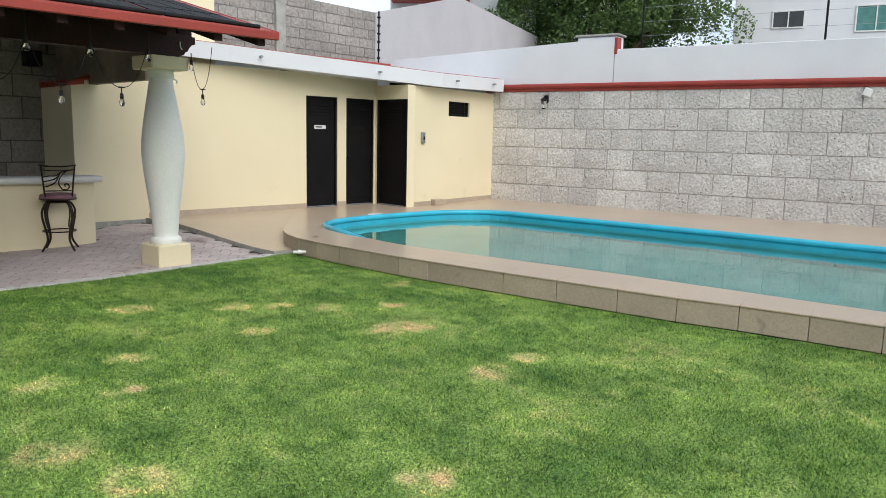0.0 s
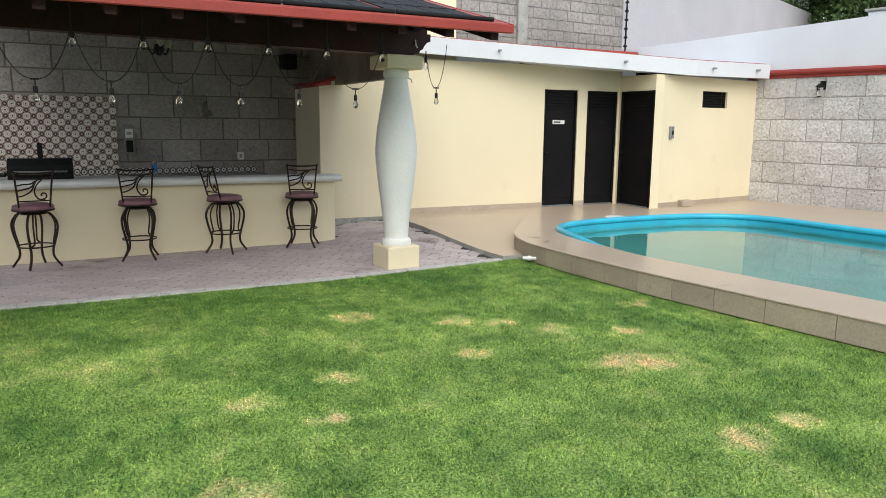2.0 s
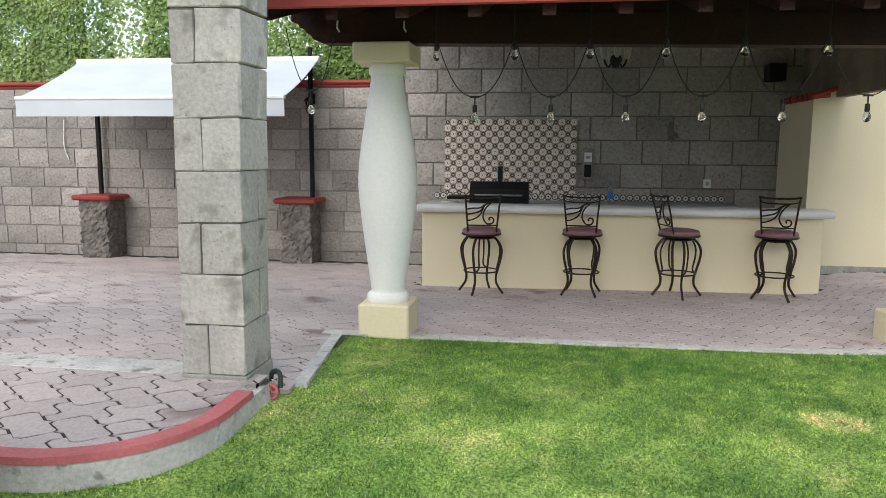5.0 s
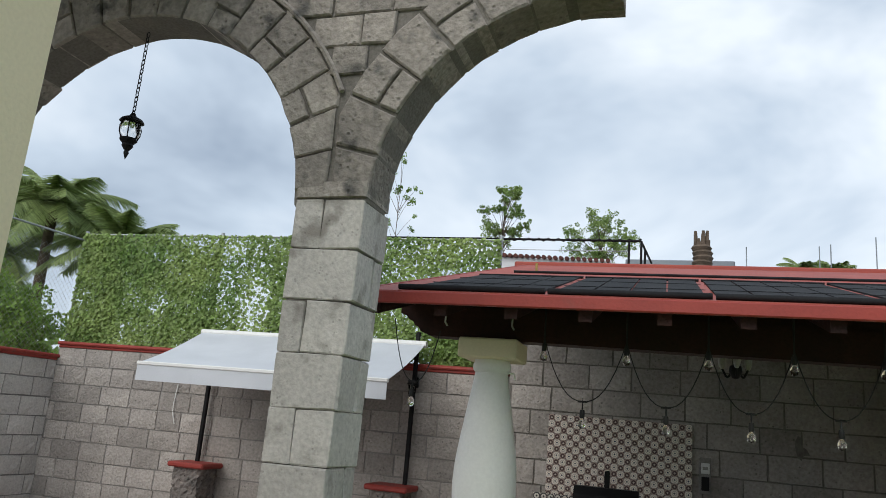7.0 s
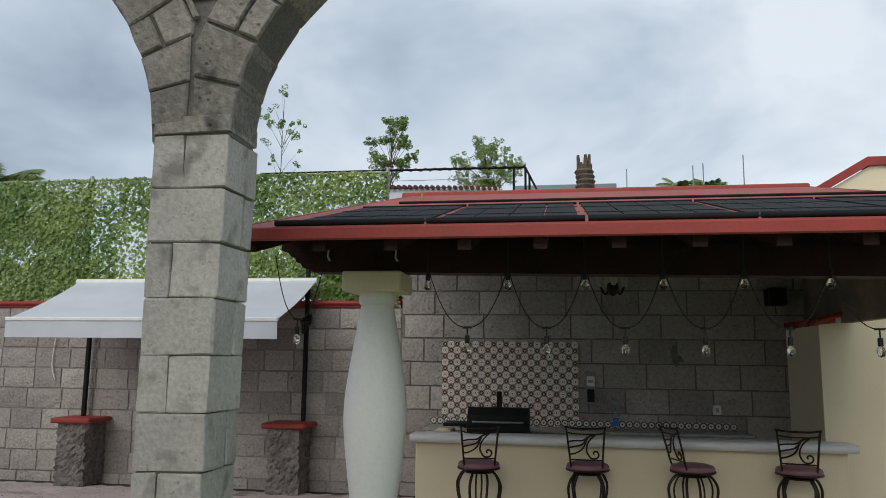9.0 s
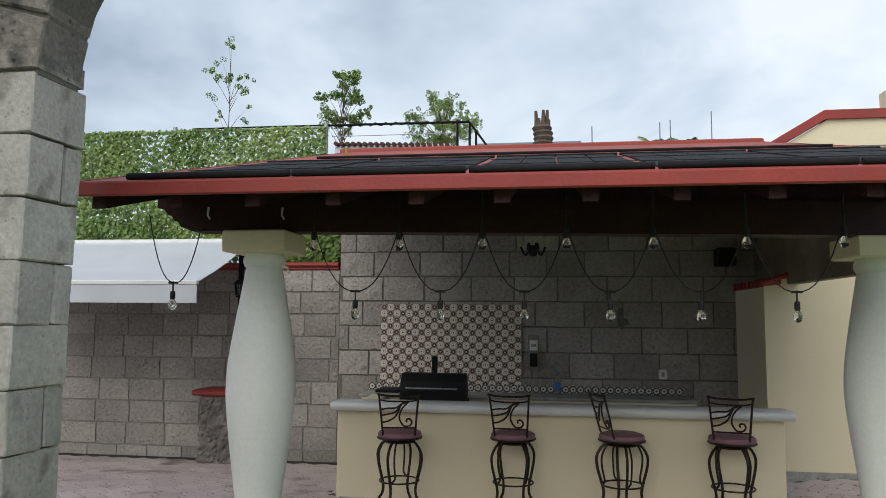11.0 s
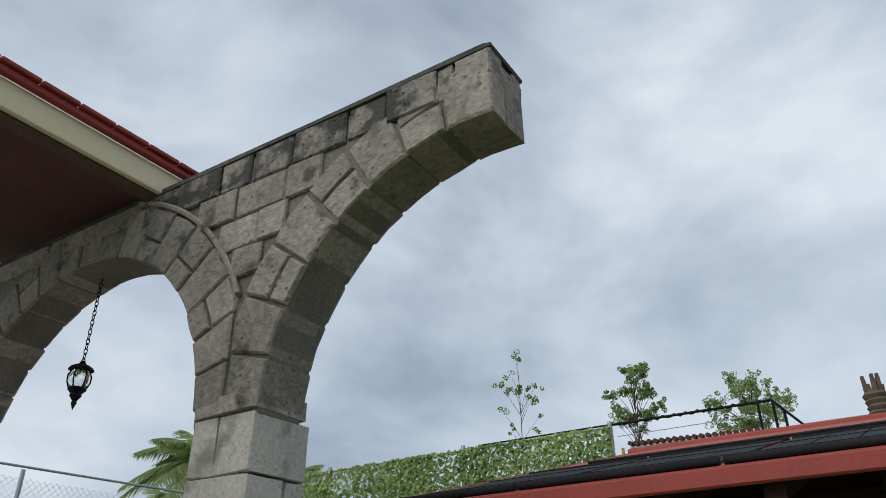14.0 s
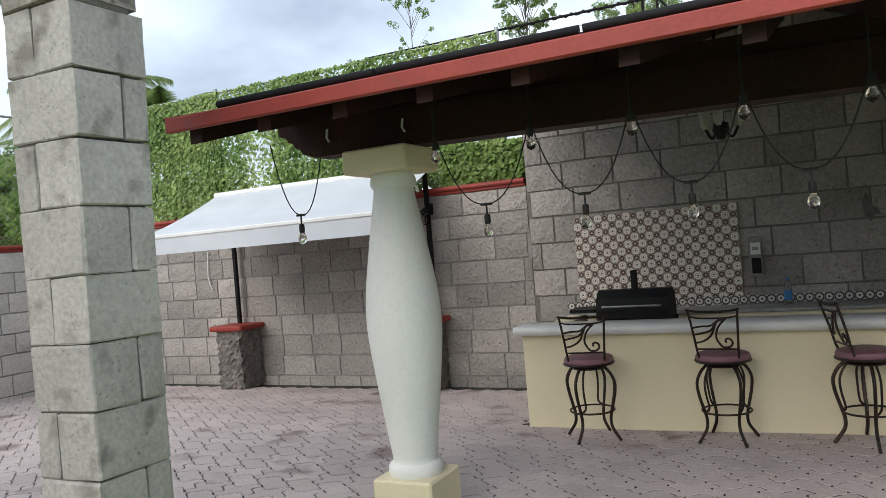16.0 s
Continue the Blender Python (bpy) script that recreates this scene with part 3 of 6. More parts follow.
paver_cells = []
for j in range(0, 42):
    for i in range(-4, 58):
        x, y = -9.2 + i * PL + (j % 2) * PL / 2, 6.0 + j * PB
        if x < -9.0 or y > 14.45:
            continue
        if y < 7.45:
            ok = on_terrace(x, y, 0.06) and x > -4.4
            z = 0.30
        elif y < 7.6:
            continue
        else:
            ok = x < strip_left(y) + 0.14 or (y > lawn_edge(x) + 0.0 and x < 6.42 - (y - 9.95) * 0.11 and not (x > 4.9 and y > 13.05))
            z = pave_h(x, y)
        if x > 0.4 and x < 4.8 and y > 12.25:
            continue
        if ok:
            paver_cells.append((x, y, z, j % 2))

# ---- block walls ----
def stone_mesh(name, material, w, h, seed, rough=0.012, proud=0.018):
    """One dressed stone: a rough face with a worn arris, set in its bed."""
    r = random.Random(seed)
    nx, nz = 5, 4
    v, f = [], []
    for j in range(nz):
        for i in range(nx):
            edge = i in (0, nx - 1) or j in (0, nz - 1)
            x = -w / 2 + 0.006 + (w - 0.012) * i / (nx - 1) + r.uniform(-1, 1) * (0.004 if edge else 0.02)
            z = -h / 2 + 0.006 + (h - 0.012) * j / (nz - 1) + r.uniform(-1, 1) * (0.004 if edge else 0.015)
            v.append((x, -proud + (0.004 if edge else r.uniform(-rough, rough * 0.4)), z))
    for j in range(nz - 1):
        for i in range(nx - 1):
            a = j * nx + i
            f.append((a, a + 1, a + nx + 1, a + nx))
    ring = [i for i in range(nx)] + [nx - 1 + nx * j for j in range(1, nz)] + [(nz - 1) * nx + i for i in range(nx - 2, -1, -1)] + [nx * j for j in range(nz - 2, 0, -1)]
    k = len(v)
    for i in ring:
        x, y, z = v[i]
        v.append((x + (0.005 if x > 0 else -0.005), 0.012, z + (0.005 if z > 0 else -0.005)))
    m = len(ring)
    f += [(ring[(q + 1) % m], ring[q], k + q, k + (q + 1) % m) for q in range(m)]
    me = bpy.data.meshes.new(name)
    me.from_pydata(v, [], f)
    me.materials.append(material)
    return me


LAST = []


def block_wall(name, a, b, z0, z1, course, length, material, mortar, label, thick=0.2, gap=0.014, offset=0.0, rough=0.012, piece="stone_block"):
    """A wall of coursed stones from a to b; its face looks to the right of that line."""
    a, b = Vector(a), Vector(b)
    d = (b - a)
    span = d.length
    yaw = math.degrees(math.atan2(d.y, d.x))
    core = Build().box((0, 0, z0), (span, thick, z1))
    wall = thing(name, core, mortar, label, "wall", "structure", m=pose(a.x, a.y, 0, 0, 0, yaw))
    shapes = [stone_mesh(piece, material, length - gap, course - gap, 7 * k + 1, rough) for k in range(6)]
    LAST.append((wall, shapes, span, z0, z1, course, length, gap, offset, piece))
    return wall


def lay_blocks():
    r = random.Random(3)
    for wall, shapes, span, z0, z1, course, length, gap, offset, piece in LAST:
        rows = max(1, round((z1 - z0) / course))
        real = (z1 - z0) / rows
        for j in range(rows):
            x = -((j % 2) * 0.5 + offset) * length + r.uniform(-0.06, 0.06)
            while x < span - 0.05:
                w = length * r.choice((0.86, 1.0, 1.0, 1.12))
                x0, x1 = max(0.0, x), min(span, x + w)
                if x1 - x0 > 0.07:
                    o = new(piece, r.choice(shapes))
                    o.parent = wall
                    sx = (x1 - x0 - gap) / (length - gap)
                    o.matrix_local = Matrix.LocRotScale(((x0 + x1) / 2, 0, z0 + (j + 0.5) * real), None, (sx, r.uniform(0.8, 1.15), real / course))
                x += w


block_wall("wall_back", (-8.87, 14.6), (-0.48, 14.6), -0.3, 2.60, 0.322, 0.55, STONE, MORTAR, "grey quarry-stone block wall with a red tile cap behind the drive", 0.22)
block_wall("wall_bar", (-0.48, 14.59), (7.2, 14.59), -0.3, 4.25, 0.345, 0.60, STONE, MORTAR_DARK, "tall grey quarry-stone block wall behind the bar", 0.22, offset=0.2)
block_wall("wall_west", (-8.87, 3.0), (-8.87, 14.6), -0.3, 2.36, 0.32, 0.55, STONE_WORN, MORTAR, "pale stone block boundary wall with a red cap", 0.22)

TH = radians(11.5)
UX, UY = math.cos(TH), math.sin(TH)


def lot(u, v):
    """Plan of the skewed pool boundary."""
    return (4.8 + u * UX - v * UY, 12.4 + u * UY + v * UX)


block_wall("wall_pool", lot(9.2, -1.45), lot(9.2, -17.0), 0.20, 2.74, 0.42, 0.66, STONE_PALE, MORTAR_PALE, "pale stone block wall along the pool", 0.25, rough=0.016)


def wall_box(name, a, b, z0, z1, thick, material, label, cat="wall", bev=0.01, kind="structure", lift=0.0):
    a, b = Vector(a), Vector(b)
    d = b - a
    return thing(name, Build().box((0, -lift, z0), (d.length, thick, z1), bev), material, label, cat, kind, m=pose(a.x, a.y, 0, 0, 0, math.degrees(math.atan2(d.y, d.x))))


def red_cap(name, a, b, z, out=0.05, thick=0.22, tall=1.0, label="dark red moulded cap along the wall top"):
    """A stepped red moulding along a wall top."""
    a, b = Vector(a), Vector(b)
    d = b - a
    bb = Build().box((0, -out * 0.5, z), (d.length, thick, z + 0.05 * tall), 0.01)
    bb.tube([(0.0, -out * 0.6, z + 0.075 * tall), (d.length, -out * 0.6, z + 0.075 * tall)], 0.035 * tall, 10)
    bb.box((0, -out * 0.7, z + 0.05 * tall), (d.length, thick + 0.02, z + 0.11 * tall), 0.01)
    return thing(name, bb, RED, label, "wall cap", "structure", m=pose(a.x, a.y, 0, 0, 0, math.degrees(math.atan2(d.y, d.x))))


red_cap("wall_cap_back", (-8.87, 14.6), (-0.5, 14.6), 2.60)
red_cap("wall_cap_west", (-8.87, 3.0), (-8.87, 14.58), 2.36)
red_cap("wall_cap_pool", lot(9.2, -1.3), lot(9.2, -17.0), 2.70, 0.09, 0.2, 1.5)
# white parapet above the pool wall: a higher stretch with a red end, then a long lower one
hp = Build().prism([(-5.4, 2.6), (4.35, 2.6), (4.35, 3.78), (-0.3, 3.58), (-5.4, 3.4)], 0.2, lambda s, z, d: (s, d, z))
thing("parapet_high", hp, WHITE, "white painted parapet with a rising top edge", "parapet", "structure", m=pose(*lot(9.215, 0.0), 0, 0, 0, 11.5 - 90))
thing("parapet_end", Build().box((4.352, -0.01, 3.45), (4.42, 0.21, 3.79), 0.008), RED, "red painted end of the white parapet", "parapet", "structure", m=pose(*lot(9.215, 0.0), 0, 0, 0, 11.5 - 90))
wall_box("parapet_low", lot(9.215, -4.36), lot(9.215, -17.0), 2.835, 3.55, 0.2, WHITE, "white painted parapet above the stone pool wall", "parapet")

# ---- pool building ----
def holed_wall(name, length, z1, openings, thick, material, label, m, slope=0.0):
    """A wall with rectangular openings (x0, x1, z0, z1)."""
    bb, x = Build(), 0.0
    for x0, x1, z0, z2 in sorted(openings):
        if slope and x == 0.0:
            bb.prism([(0.0, -0.1), (x0, -0.1), (x0, z1), (1.35, z1), (0.0, slope)], thick, lambda a, b, d: (a, d, b))
        else:
            bb.box((x, 0, -0.1), (x0, thick, z1))
        if z0 > -0.05:
            bb.box((x0, 0, -0.1), (x1, thick, z0))
        bb.box((x0, 0, z2), (x1, thick, z1))
        x = x1
    bb.box((x, 0, -0.1), (length, thick, z1))
    return thing(name, bb, material, label, "wall", "structure", m=m)


YW = 13.2
holed_wall("wall_cream_long", 10.97 - 4.98, 2.80, [(9.21 - 4.98, 9.95 - 4.98, 0.24, 2.38), (10.17 - 4.98, 10.89 - 4.98, 0.24, 2.38)], 0.2, CREAM, "cream painted wall of the pool house", pose(4.98, YW, 0), 2.34)
holed_wall("wall_cream_return", 0.985, 2.66, [(0.07, 0.98, 0.24, 2.38)], 0.2, CREAM, "short cream painted return wall with a black door", pose(10.925, YW, 0, 0, 0, -90))
WA = (10.97, 12.23)
WYAW = math.degrees(math.atan2(12.75 - WA[1], 14.12 - WA[0]))
holed_wall("wall_cream_vent", 3.13, 2.66, [(1.30, 2.10, 2.10, 2.41)], 0.2, CREAM, "cream painted wall with a small louvred vent", pose(*WA, 0, 0, 0, WYAW) @ pose(0.07, 0, 0))
wall_box("wall_cream_side", (4.986, 14.58), (4.986, YW + 0.1), -0.1, 2.33, 0.16, CREAM, "cream painted side wall of the bar recess")
thing("bar_side_pilaster", Build().box((4.84, 12.02, 0.0), (4.98, 12.14, 0.02)), CREAM, "cream painted footing beside the bar counter", "footing", "structure")
thing("pool_house_roof", sheet([(6.3, YW + 0.05), (9.5, 12.75), (11.7, 12.3), (14.2, 12.65), (13.6, 17.0), (6.3, 17.0)], [], lambda x, y: 3.04 - 0.035 * (x - 7.4) if x < 11.7 else 2.90), WHITE, "white waterproofed flat roof of the pool house", "roof", "structure")

# white fascia that bends where the building steps forward
fascia_plan = [(6.0, 13.06, 2.89), (7.45, 12.93, 2.845), (9.5, 12.52, 2.755), (11.72, 12.05, 2.655), (14.05, 12.42, 2.70)]
fb = Build()
fv, ff = [], []
for x, y, z in fascia_plan:
    fv += [(x, y, z), (x, y - 0.015, z + 0.27), (x, y + 0.12, z + 0.28), (x, max(13.28, y + 0.1) if x < 11.0 else y + 0.55, z + 0.03)]
for i in range(len(fascia_plan) - 1):
    for k in range(4):
        ff.append((4 * i + k, 4 * i + (k + 1) % 4, 4 * i + 4 + (k + 1) % 4, 4 * i + 4 + k))
ff += [(0, 1, 2, 3), tuple(4 * (len(fascia_plan) - 1) + k for k in (3, 2, 1, 0))]
fb.add(fv, ff)
fascia = thing("fascia", fb, WHITE, "white painted concrete fascia of the pool house roof", "fascia", "structure")
for x, y, z in ((8.0, 12.82, 2.97), (10.3, 12.35, 2.86), (12.2, 12.12, 2.81), (13.6, 12.34, 2.84)):
    part("drain_spout", Build().tube([(x, y + 0.05, z), (x - 0.03, y - 0.10, z - 0.01)], [0.022, 0.022], 10), STEEL, fascia, smooth=True)
rb = Build()
rv = [(x, y + 0.12, z + 0.275) for x, y, z in fascia_plan]
rb.tube(rv, 0.022, 6)
thing("roof_edge_strip", rb, RED, "thin dark red strip along the roof edge", "trim", "structure")

# baseboards of deck porcelain
for i, (a, b) in enumerate((((6.1, YW), (9.21, YW)), ((9.95, YW), (10.17, YW)), ((11.0, 12.235), (14.1, 12.745)))):
    wall_box("baseboard", (a[0], a[1] - 0.012), (b[0], b[1] - 0.012), 0.1, 0.33, 0.01, COPING, "tan porcelain baseboard", "baseboard", 0.002)
thing("baseboard", Build().box((5.0, YW - 0.014, 0.0), (6.1, YW - 0.003, 0.22), 0.002), CEMENT, "worn cement skirting at the cream wall foot", "baseboard", "structure")

# ---- pool and deck ----
DZ = 0.24
edge_near = curve([(8.75, -6.0), (7.49, 2.76), (7.17, 4.39), (6.82, 6.78), (6.70, 7.88), (6.64, 9.3), (6.70, 9.95), (6.95, 10.55), (7.5, 11.3), (8.4, 12.4), (9.0, YW + 0.03)], 8)
deck_outline = [(p[0], p[1]) for p in edge_near] + [(10.98, YW + 0.03), (11.0, 12.25), (14.12, 12.77), lot(9.21, -1.3), lot(9.21, -17.0)]
thing("pool_deck", sheet(deck_outline, [POOL_XY], DZ), DECK, "tan porcelain pool deck with a slight wet sheen", "pool deck", "structure")
thing("deck_apron", Build().add(*(lambda v, f: (v, f))(
    [(xa + (xb - xa) * t, y, 0.055 + 0.183 * step01(10.0, 12.7, y)) for y, xa, xb in [(9.95 + (YW + 0.02 - 9.95) * k / 12, 6.40 - 0.36 * k / 12, np.interp(9.95 + (YW + 0.02 - 9.95) * k / 12, [9.95, 10.55, 11.3, 12.4, 13.2], [6.72, 6.97, 7.52, 8.42, 9.0])) for k in range(13)] for t in (0, 0.33, 0.66, 1)],
    [(4 * k + i, 4 * k + i + 1, 4 * k + i + 5, 4 * k + i + 4) for k in range(12) for i in range(3)])), DECK, "tan porcelain apron sloping up to the doors", "pool deck", "structure")
ae = Build()
ae.add([(6.40 - 0.36 * k / 12 + o, 9.95 + (YW - 9.95) * k / 12, z) for k in range(13) for o, z in ((0, 0.054 + 0.183 * step01(10.0, 12.7, 9.95 + (YW - 9.95) * k / 12)), (-0.006, -0.02))],
       [(2 * k, 2 * k + 1, 2 * k + 3, 2 * k + 2) for k in range(12)])
ae.box((6.39, 9.93, -0.03), (6.75, 9.955, 0.054), 0.004)
thing("apron_edge", ae, CEMENT, "cement edge of the deck apron", "step edge", "structure")

pool_wall = Build()
n = len(POOL_XY)
pv = [(x, y, z) for z in (DZ - 0.01, -1.15) for x, y in POOL_XY]
pool_wall.add(pv, [(i, (i + 1) % n, n + (i + 1) % n, n + i) for i in range(n)])
pool = root("swimming_pool", (0, 0, 0), "in-ground swimming pool with a cyan painted rim", "swimming pool", kind="structure")
part("pool_wall", pool_wall, POOL_FLOOR, pool, "pale turquoise painted pool wall")
part("pool_floor", sheet(POOL_XY, [], -1.14), POOL_FLOOR, pool, "pale turquoise painted pool floor")
part("pool_rim", Build().tube([(x, y, DZ + 0.012 - (0.085 * (1 - step01(8.6, 10.3, y)) if x < 9.4 else 0.0)) for x, y in POOL_XY], 0.05, 10, True), POOL_CYAN, pool, "cyan painted rounded rim", smooth=True)
cx0, cy0 = sum(x for x, _ in POOL_XY) / n, sum(y for _, y in POOL_XY) / n
inner = [(x + (cx0 - x) * 0.035, y + (cy0 - y) * 0.02) for x, y in POOL_XY]
band = Build().add([(x, y, z) for z in (DZ - 0.03, -0.02) for x, y in [(x + (cx0 - x) * 0.006, y + (cy0 - y) * 0.004) for x, y in POOL_XY]], [(i, (i + 1) % n, n + (i + 1) % n, n + i) for i in range(n)])
part("waterline_band", band, POOL_CYAN, pool, "cyan painted band at the waterline")
water = part("water", sheet(POOL_XY, [], 0.15), WATER, pool, "still clear pool water")
water.visible_shadow = False

# ---- lawn edging and terrace kerb ----
strip = Build()
sx = [(0.226, 7.66, 0.235), (0.01, 9.22, 0.03)]
sv, sf = [], []
for k in range(9):
    t = k / 8
    x, y, z = (sx[0][i] + (sx[1][i] - sx[0][i]) * t for i in range(3))
    z = max(lawn_h(x, y), pave_h(x, y)) + 0.005
    sv += [(x - 0.04, y, z), (x + 0.05, y, z), (x + 0.055, y, z - 0.12), (x - 0.045, y, z - 0.12)]
for k in range(8):
    for q in range(4):
        sf.append((4 * k + q, 4 * k + (q + 1) % 4, 4 * k + 4 + (q + 1) % 4, 4 * k + 4 + q))
strip.add(sv, sf + [(0, 1, 2, 3), (35, 34, 33, 32)])
for k in range(13):
    x0, x1 = -0.11 + 6.5 * k / 13, -0.11 + 6.5 * (k + 1) / 13 - 0.006
    y0, y1 = lawn_edge(x0), lawn_edge(x1)
    h0, h1 = (max(lawn_h(x_, y_), pave_h(x_, y_ + 0.1)) + 0.014 for x_, y_ in ((x0, y0), (x1, y1)))
    strip.add([(x0, y0 - 0.01, h0), (x1, y1 - 0.01, h1), (x1, y1 + 0.11, h1), (x0, y0 + 0.11, h0), (x0, y0 - 0.015, -0.1), (x1, y1 - 0.015, -0.1), (x1, y1 + 0.115, -0.1), (x0, y0 + 0.115, -0.1)],
              [(0, 1, 2, 3), (0, 4, 5, 1), (1, 5, 6, 2), (2, 6, 7, 3), (3, 7, 4, 0)])
thing("lawn_edging", strip, PALE_CEMENT, "worn cement strip between lawn and paving", "edging", "structure")

arc = [(0.14, 7.45), (0.14, 7.12), (0.14, 6.82)] + [(-0.6 + 0.74 * math.cos(a), 6.82 + 0.75 * math.sin(a)) for a in [-radians(10 * k) for k in range(1, 10)]] + [(-1.2, 6.06), (-2.4, 6.05), (-4.5, 6.05)]
kt, ks = Build(), Build()
kv, kf, k2, f2 = [], [], [], []
for i, (x, y) in enumerate(arc):
    a, b = Vector(arc[max(0, i - 1)]), Vector(arc[min(len(arc) - 1, i + 1)])
    d = (b - a).normalized()
    nrm = Vector((d.y, -d.x))
    p = Vector((x, y))
    for o, z in ((0, 0.312), (0.105, 0.312), (0.105, 0.275), (-0.004, 0.275)):
        q = p + nrm * o
        kv.append((q.x, q.y, z))
    for o, z in ((0.004, 0.276), (0.09, 0.276), (0.09, 0.0), (-0.012, 0.0)):
        q = p + nrm * o
        k2.append((q.x, q.y, z))
for i in range(len(arc) - 1):
    for q in range(4):
        kf.append((4 * i + q, 4 * i + 4 + q, 4 * i + 4 + (q + 1) % 4, 4 * i + (q + 1) % 4))
f2 = list(kf)
m4 = 4 * (len(arc) - 1)
kerb = thing("terrace_kerb", Build().add(k2, f2 + [(0, 1, 2, 3), (m4 + 3, m4 + 2, m4 + 1, m4)]), PALE_CEMENT, "rounded terrace kerb, cement side with a red painted top", "kerb", "structure")
part("kerb_top", Build().add(kv, kf[4:] + [(4, 5, 6, 7), (m4 + 3, m4 + 2, m4 + 1, m4)]), KERB_RED, kerb, "faded red painted kerb top")
mg = Build()
mv = []
for i, (x, y) in enumerate(arc):
    a, b = Vector(arc[max(0, i - 1)]), Vector(arc[min(len(arc) - 1, i + 1)])
    d = (b - a).normalized()
    nrm = Vector((d.y, -d.x))
    for o in (0.09, 0.118 + 0.012 * math.sin(i * 2.3)):
        q = Vector((x, y)) + nrm * o
        mv.append((q.x, q.y, 0.3035))
mg.add(mv, [(2 * i, 2 * i + 2, 2 * i + 3, 2 * i + 1) for i in range(len(arc) - 1)])
thing("kerb_mortar", mg, CEMENT, "pale cement fillet between kerb and pavers", "paving", "structure")
thing("cement_band", Build().box((-4.4, 7.37, 0.2), (-0.40, 7.63, 0.304), 0.006), PALE_CEMENT, "pale cement band across the paving", "paving", "structure")

# ---- arcade ----
AY0, AY1 = 7.33, 7.68


def clip(poly, at, keep_right):
    out = []
    for i, p in enumerate(poly):
        q = poly[(i + 1) % len(poly)]
        a, b = ((p[0] - at), (q[0] - at)) if keep_right else ((at - p[0]), (at - q[0]))
        if a >= 0:
            out.append(p)
        if a * b < 0:
            t = a / (a - b)
            out.append((at, p[1] + (q[1] - p[1]) * t))
    return out


arcade = root("stone_arcade", (0, 0, 0), "grey quarry-stone arcade with an unfinished arch end", "arcade", kind="structure")
ca, ra, cb, rb_ = (-1.80, 3.08), 1.375, (1.40, 3.05), 1.33
outline = [(-0.36, 3.0), (-0.03, 3.0)] + [(cb[0] + (rb_ + 0.010) * math.cos(a), cb[1] + (rb_ + 0.010) * math.sin(a)) for a in [radians(178 - 7.0 * k) for k in range(14)]] + [(1.38, 4.40), (1.38, 4.76), (-3.55, 4.78), (-3.55, 3.0), (-3.21, 3.0)]
outline += [(ca[0] + (ra + 0.010) * math.cos(a), ca[1] + (ra + 0.010) * math.sin(a)) for a in [radians(180 - 10 * k) for k in range(19)]]
core = Build()
part("core", core.prism(outline, AY1 - AY0 - 0.044, lambda x, z, d: (x, AY0 + 0.022 + d, z)), MORTAR_DARK, arcade, "recessed dark mortar")


def stone(poly, y0=AY0, y1=AY1, grow=None, mat_=ARCH_STONE, name="voussoir", bev=0.012):
    cx, cz = sum(p[0] for p in poly) / len(poly), sum(p[1] for p in poly) / len(poly)
    grow = grow or 1 - 0.009 / max(0.06, min(math.hypot(x - cx, z - cz) for x, z in poly))
    big = [(cx + (x - cx) * grow, cz + (z - cz) * grow) for x, z in poly]
    r = random.Random(int(1000 * (cx + cz)))
    j = r.uniform(-0.014, 0.006)
    big = [(x + r.uniform(-0.006, 0.006), z + r.uniform(-0.006, 0.006)) for x, z in big]
    v, n = [], len(poly)
    for s, y in ((1 - bev / 0.15, y0 + j), (1, y0 + j + bev), (1, y1 - bev), (1 - bev / 0.15, y1)):
        v += [(cx + (x - cx) * s - cx, y - y0, cz + (z - cz) * s - cz) for x, z in big]
    f = [tuple(reversed(range(n))), tuple(range(3 * n, 4 * n))]
    for k in range(3):
        f += [(k * n + i, k * n + (i + 1) % n, (k + 1) * n + (i + 1) % n, (k + 1) * n + i) for i in range(n)]
    return part(name, Build().add(v, f), mat_, arcade, m=Matrix.Translation((cx, y0, cz)))


def ring(c, r, a0, a1, count, depth, clip_at, right):
    rr = random.Random(count)
    for k in range(count):
        t0, t1 = radians(a0 + (a1 - a0) * k / count), radians(a0 + (a1 - a0) * (k + 1) / count)
        tm = (t0 + t1) / 2
        edge = c[0] + (r + depth) * math.cos(tm)
        split = k % 2 or (clip_at is not None and (edge < clip_at if right else edge > clip_at))
        for lo, hi in (((0, 1.0),) if split else ((0, rr.choice((0.42, 0.55))), (None, 1.0))):
            lo = last if lo is None else lo
            last = hi
            ri, ro = r + depth * lo, r + depth * hi
            poly = [(c[0] + q * math.cos(t), c[1] + q * math.sin(t)) for q, t in ((ri, t0), (ro, t0), (ro, tm), (ro, t1), (ri, t1), (ri, tm))]
            if clip_at is not None:
                poly = clip(poly, clip_at, right)
            poly = [(x, z) for z, x in clip([(z, x) for x, z in poly], 4.80, False)]
            if len(poly) >= 3:
                stone(poly)


ring(ca, ra, 3, 177, 19, 0.38, -0.19, False)
ring(cb, rb_, 177, 86, 8, 0.37, -0.19, True)
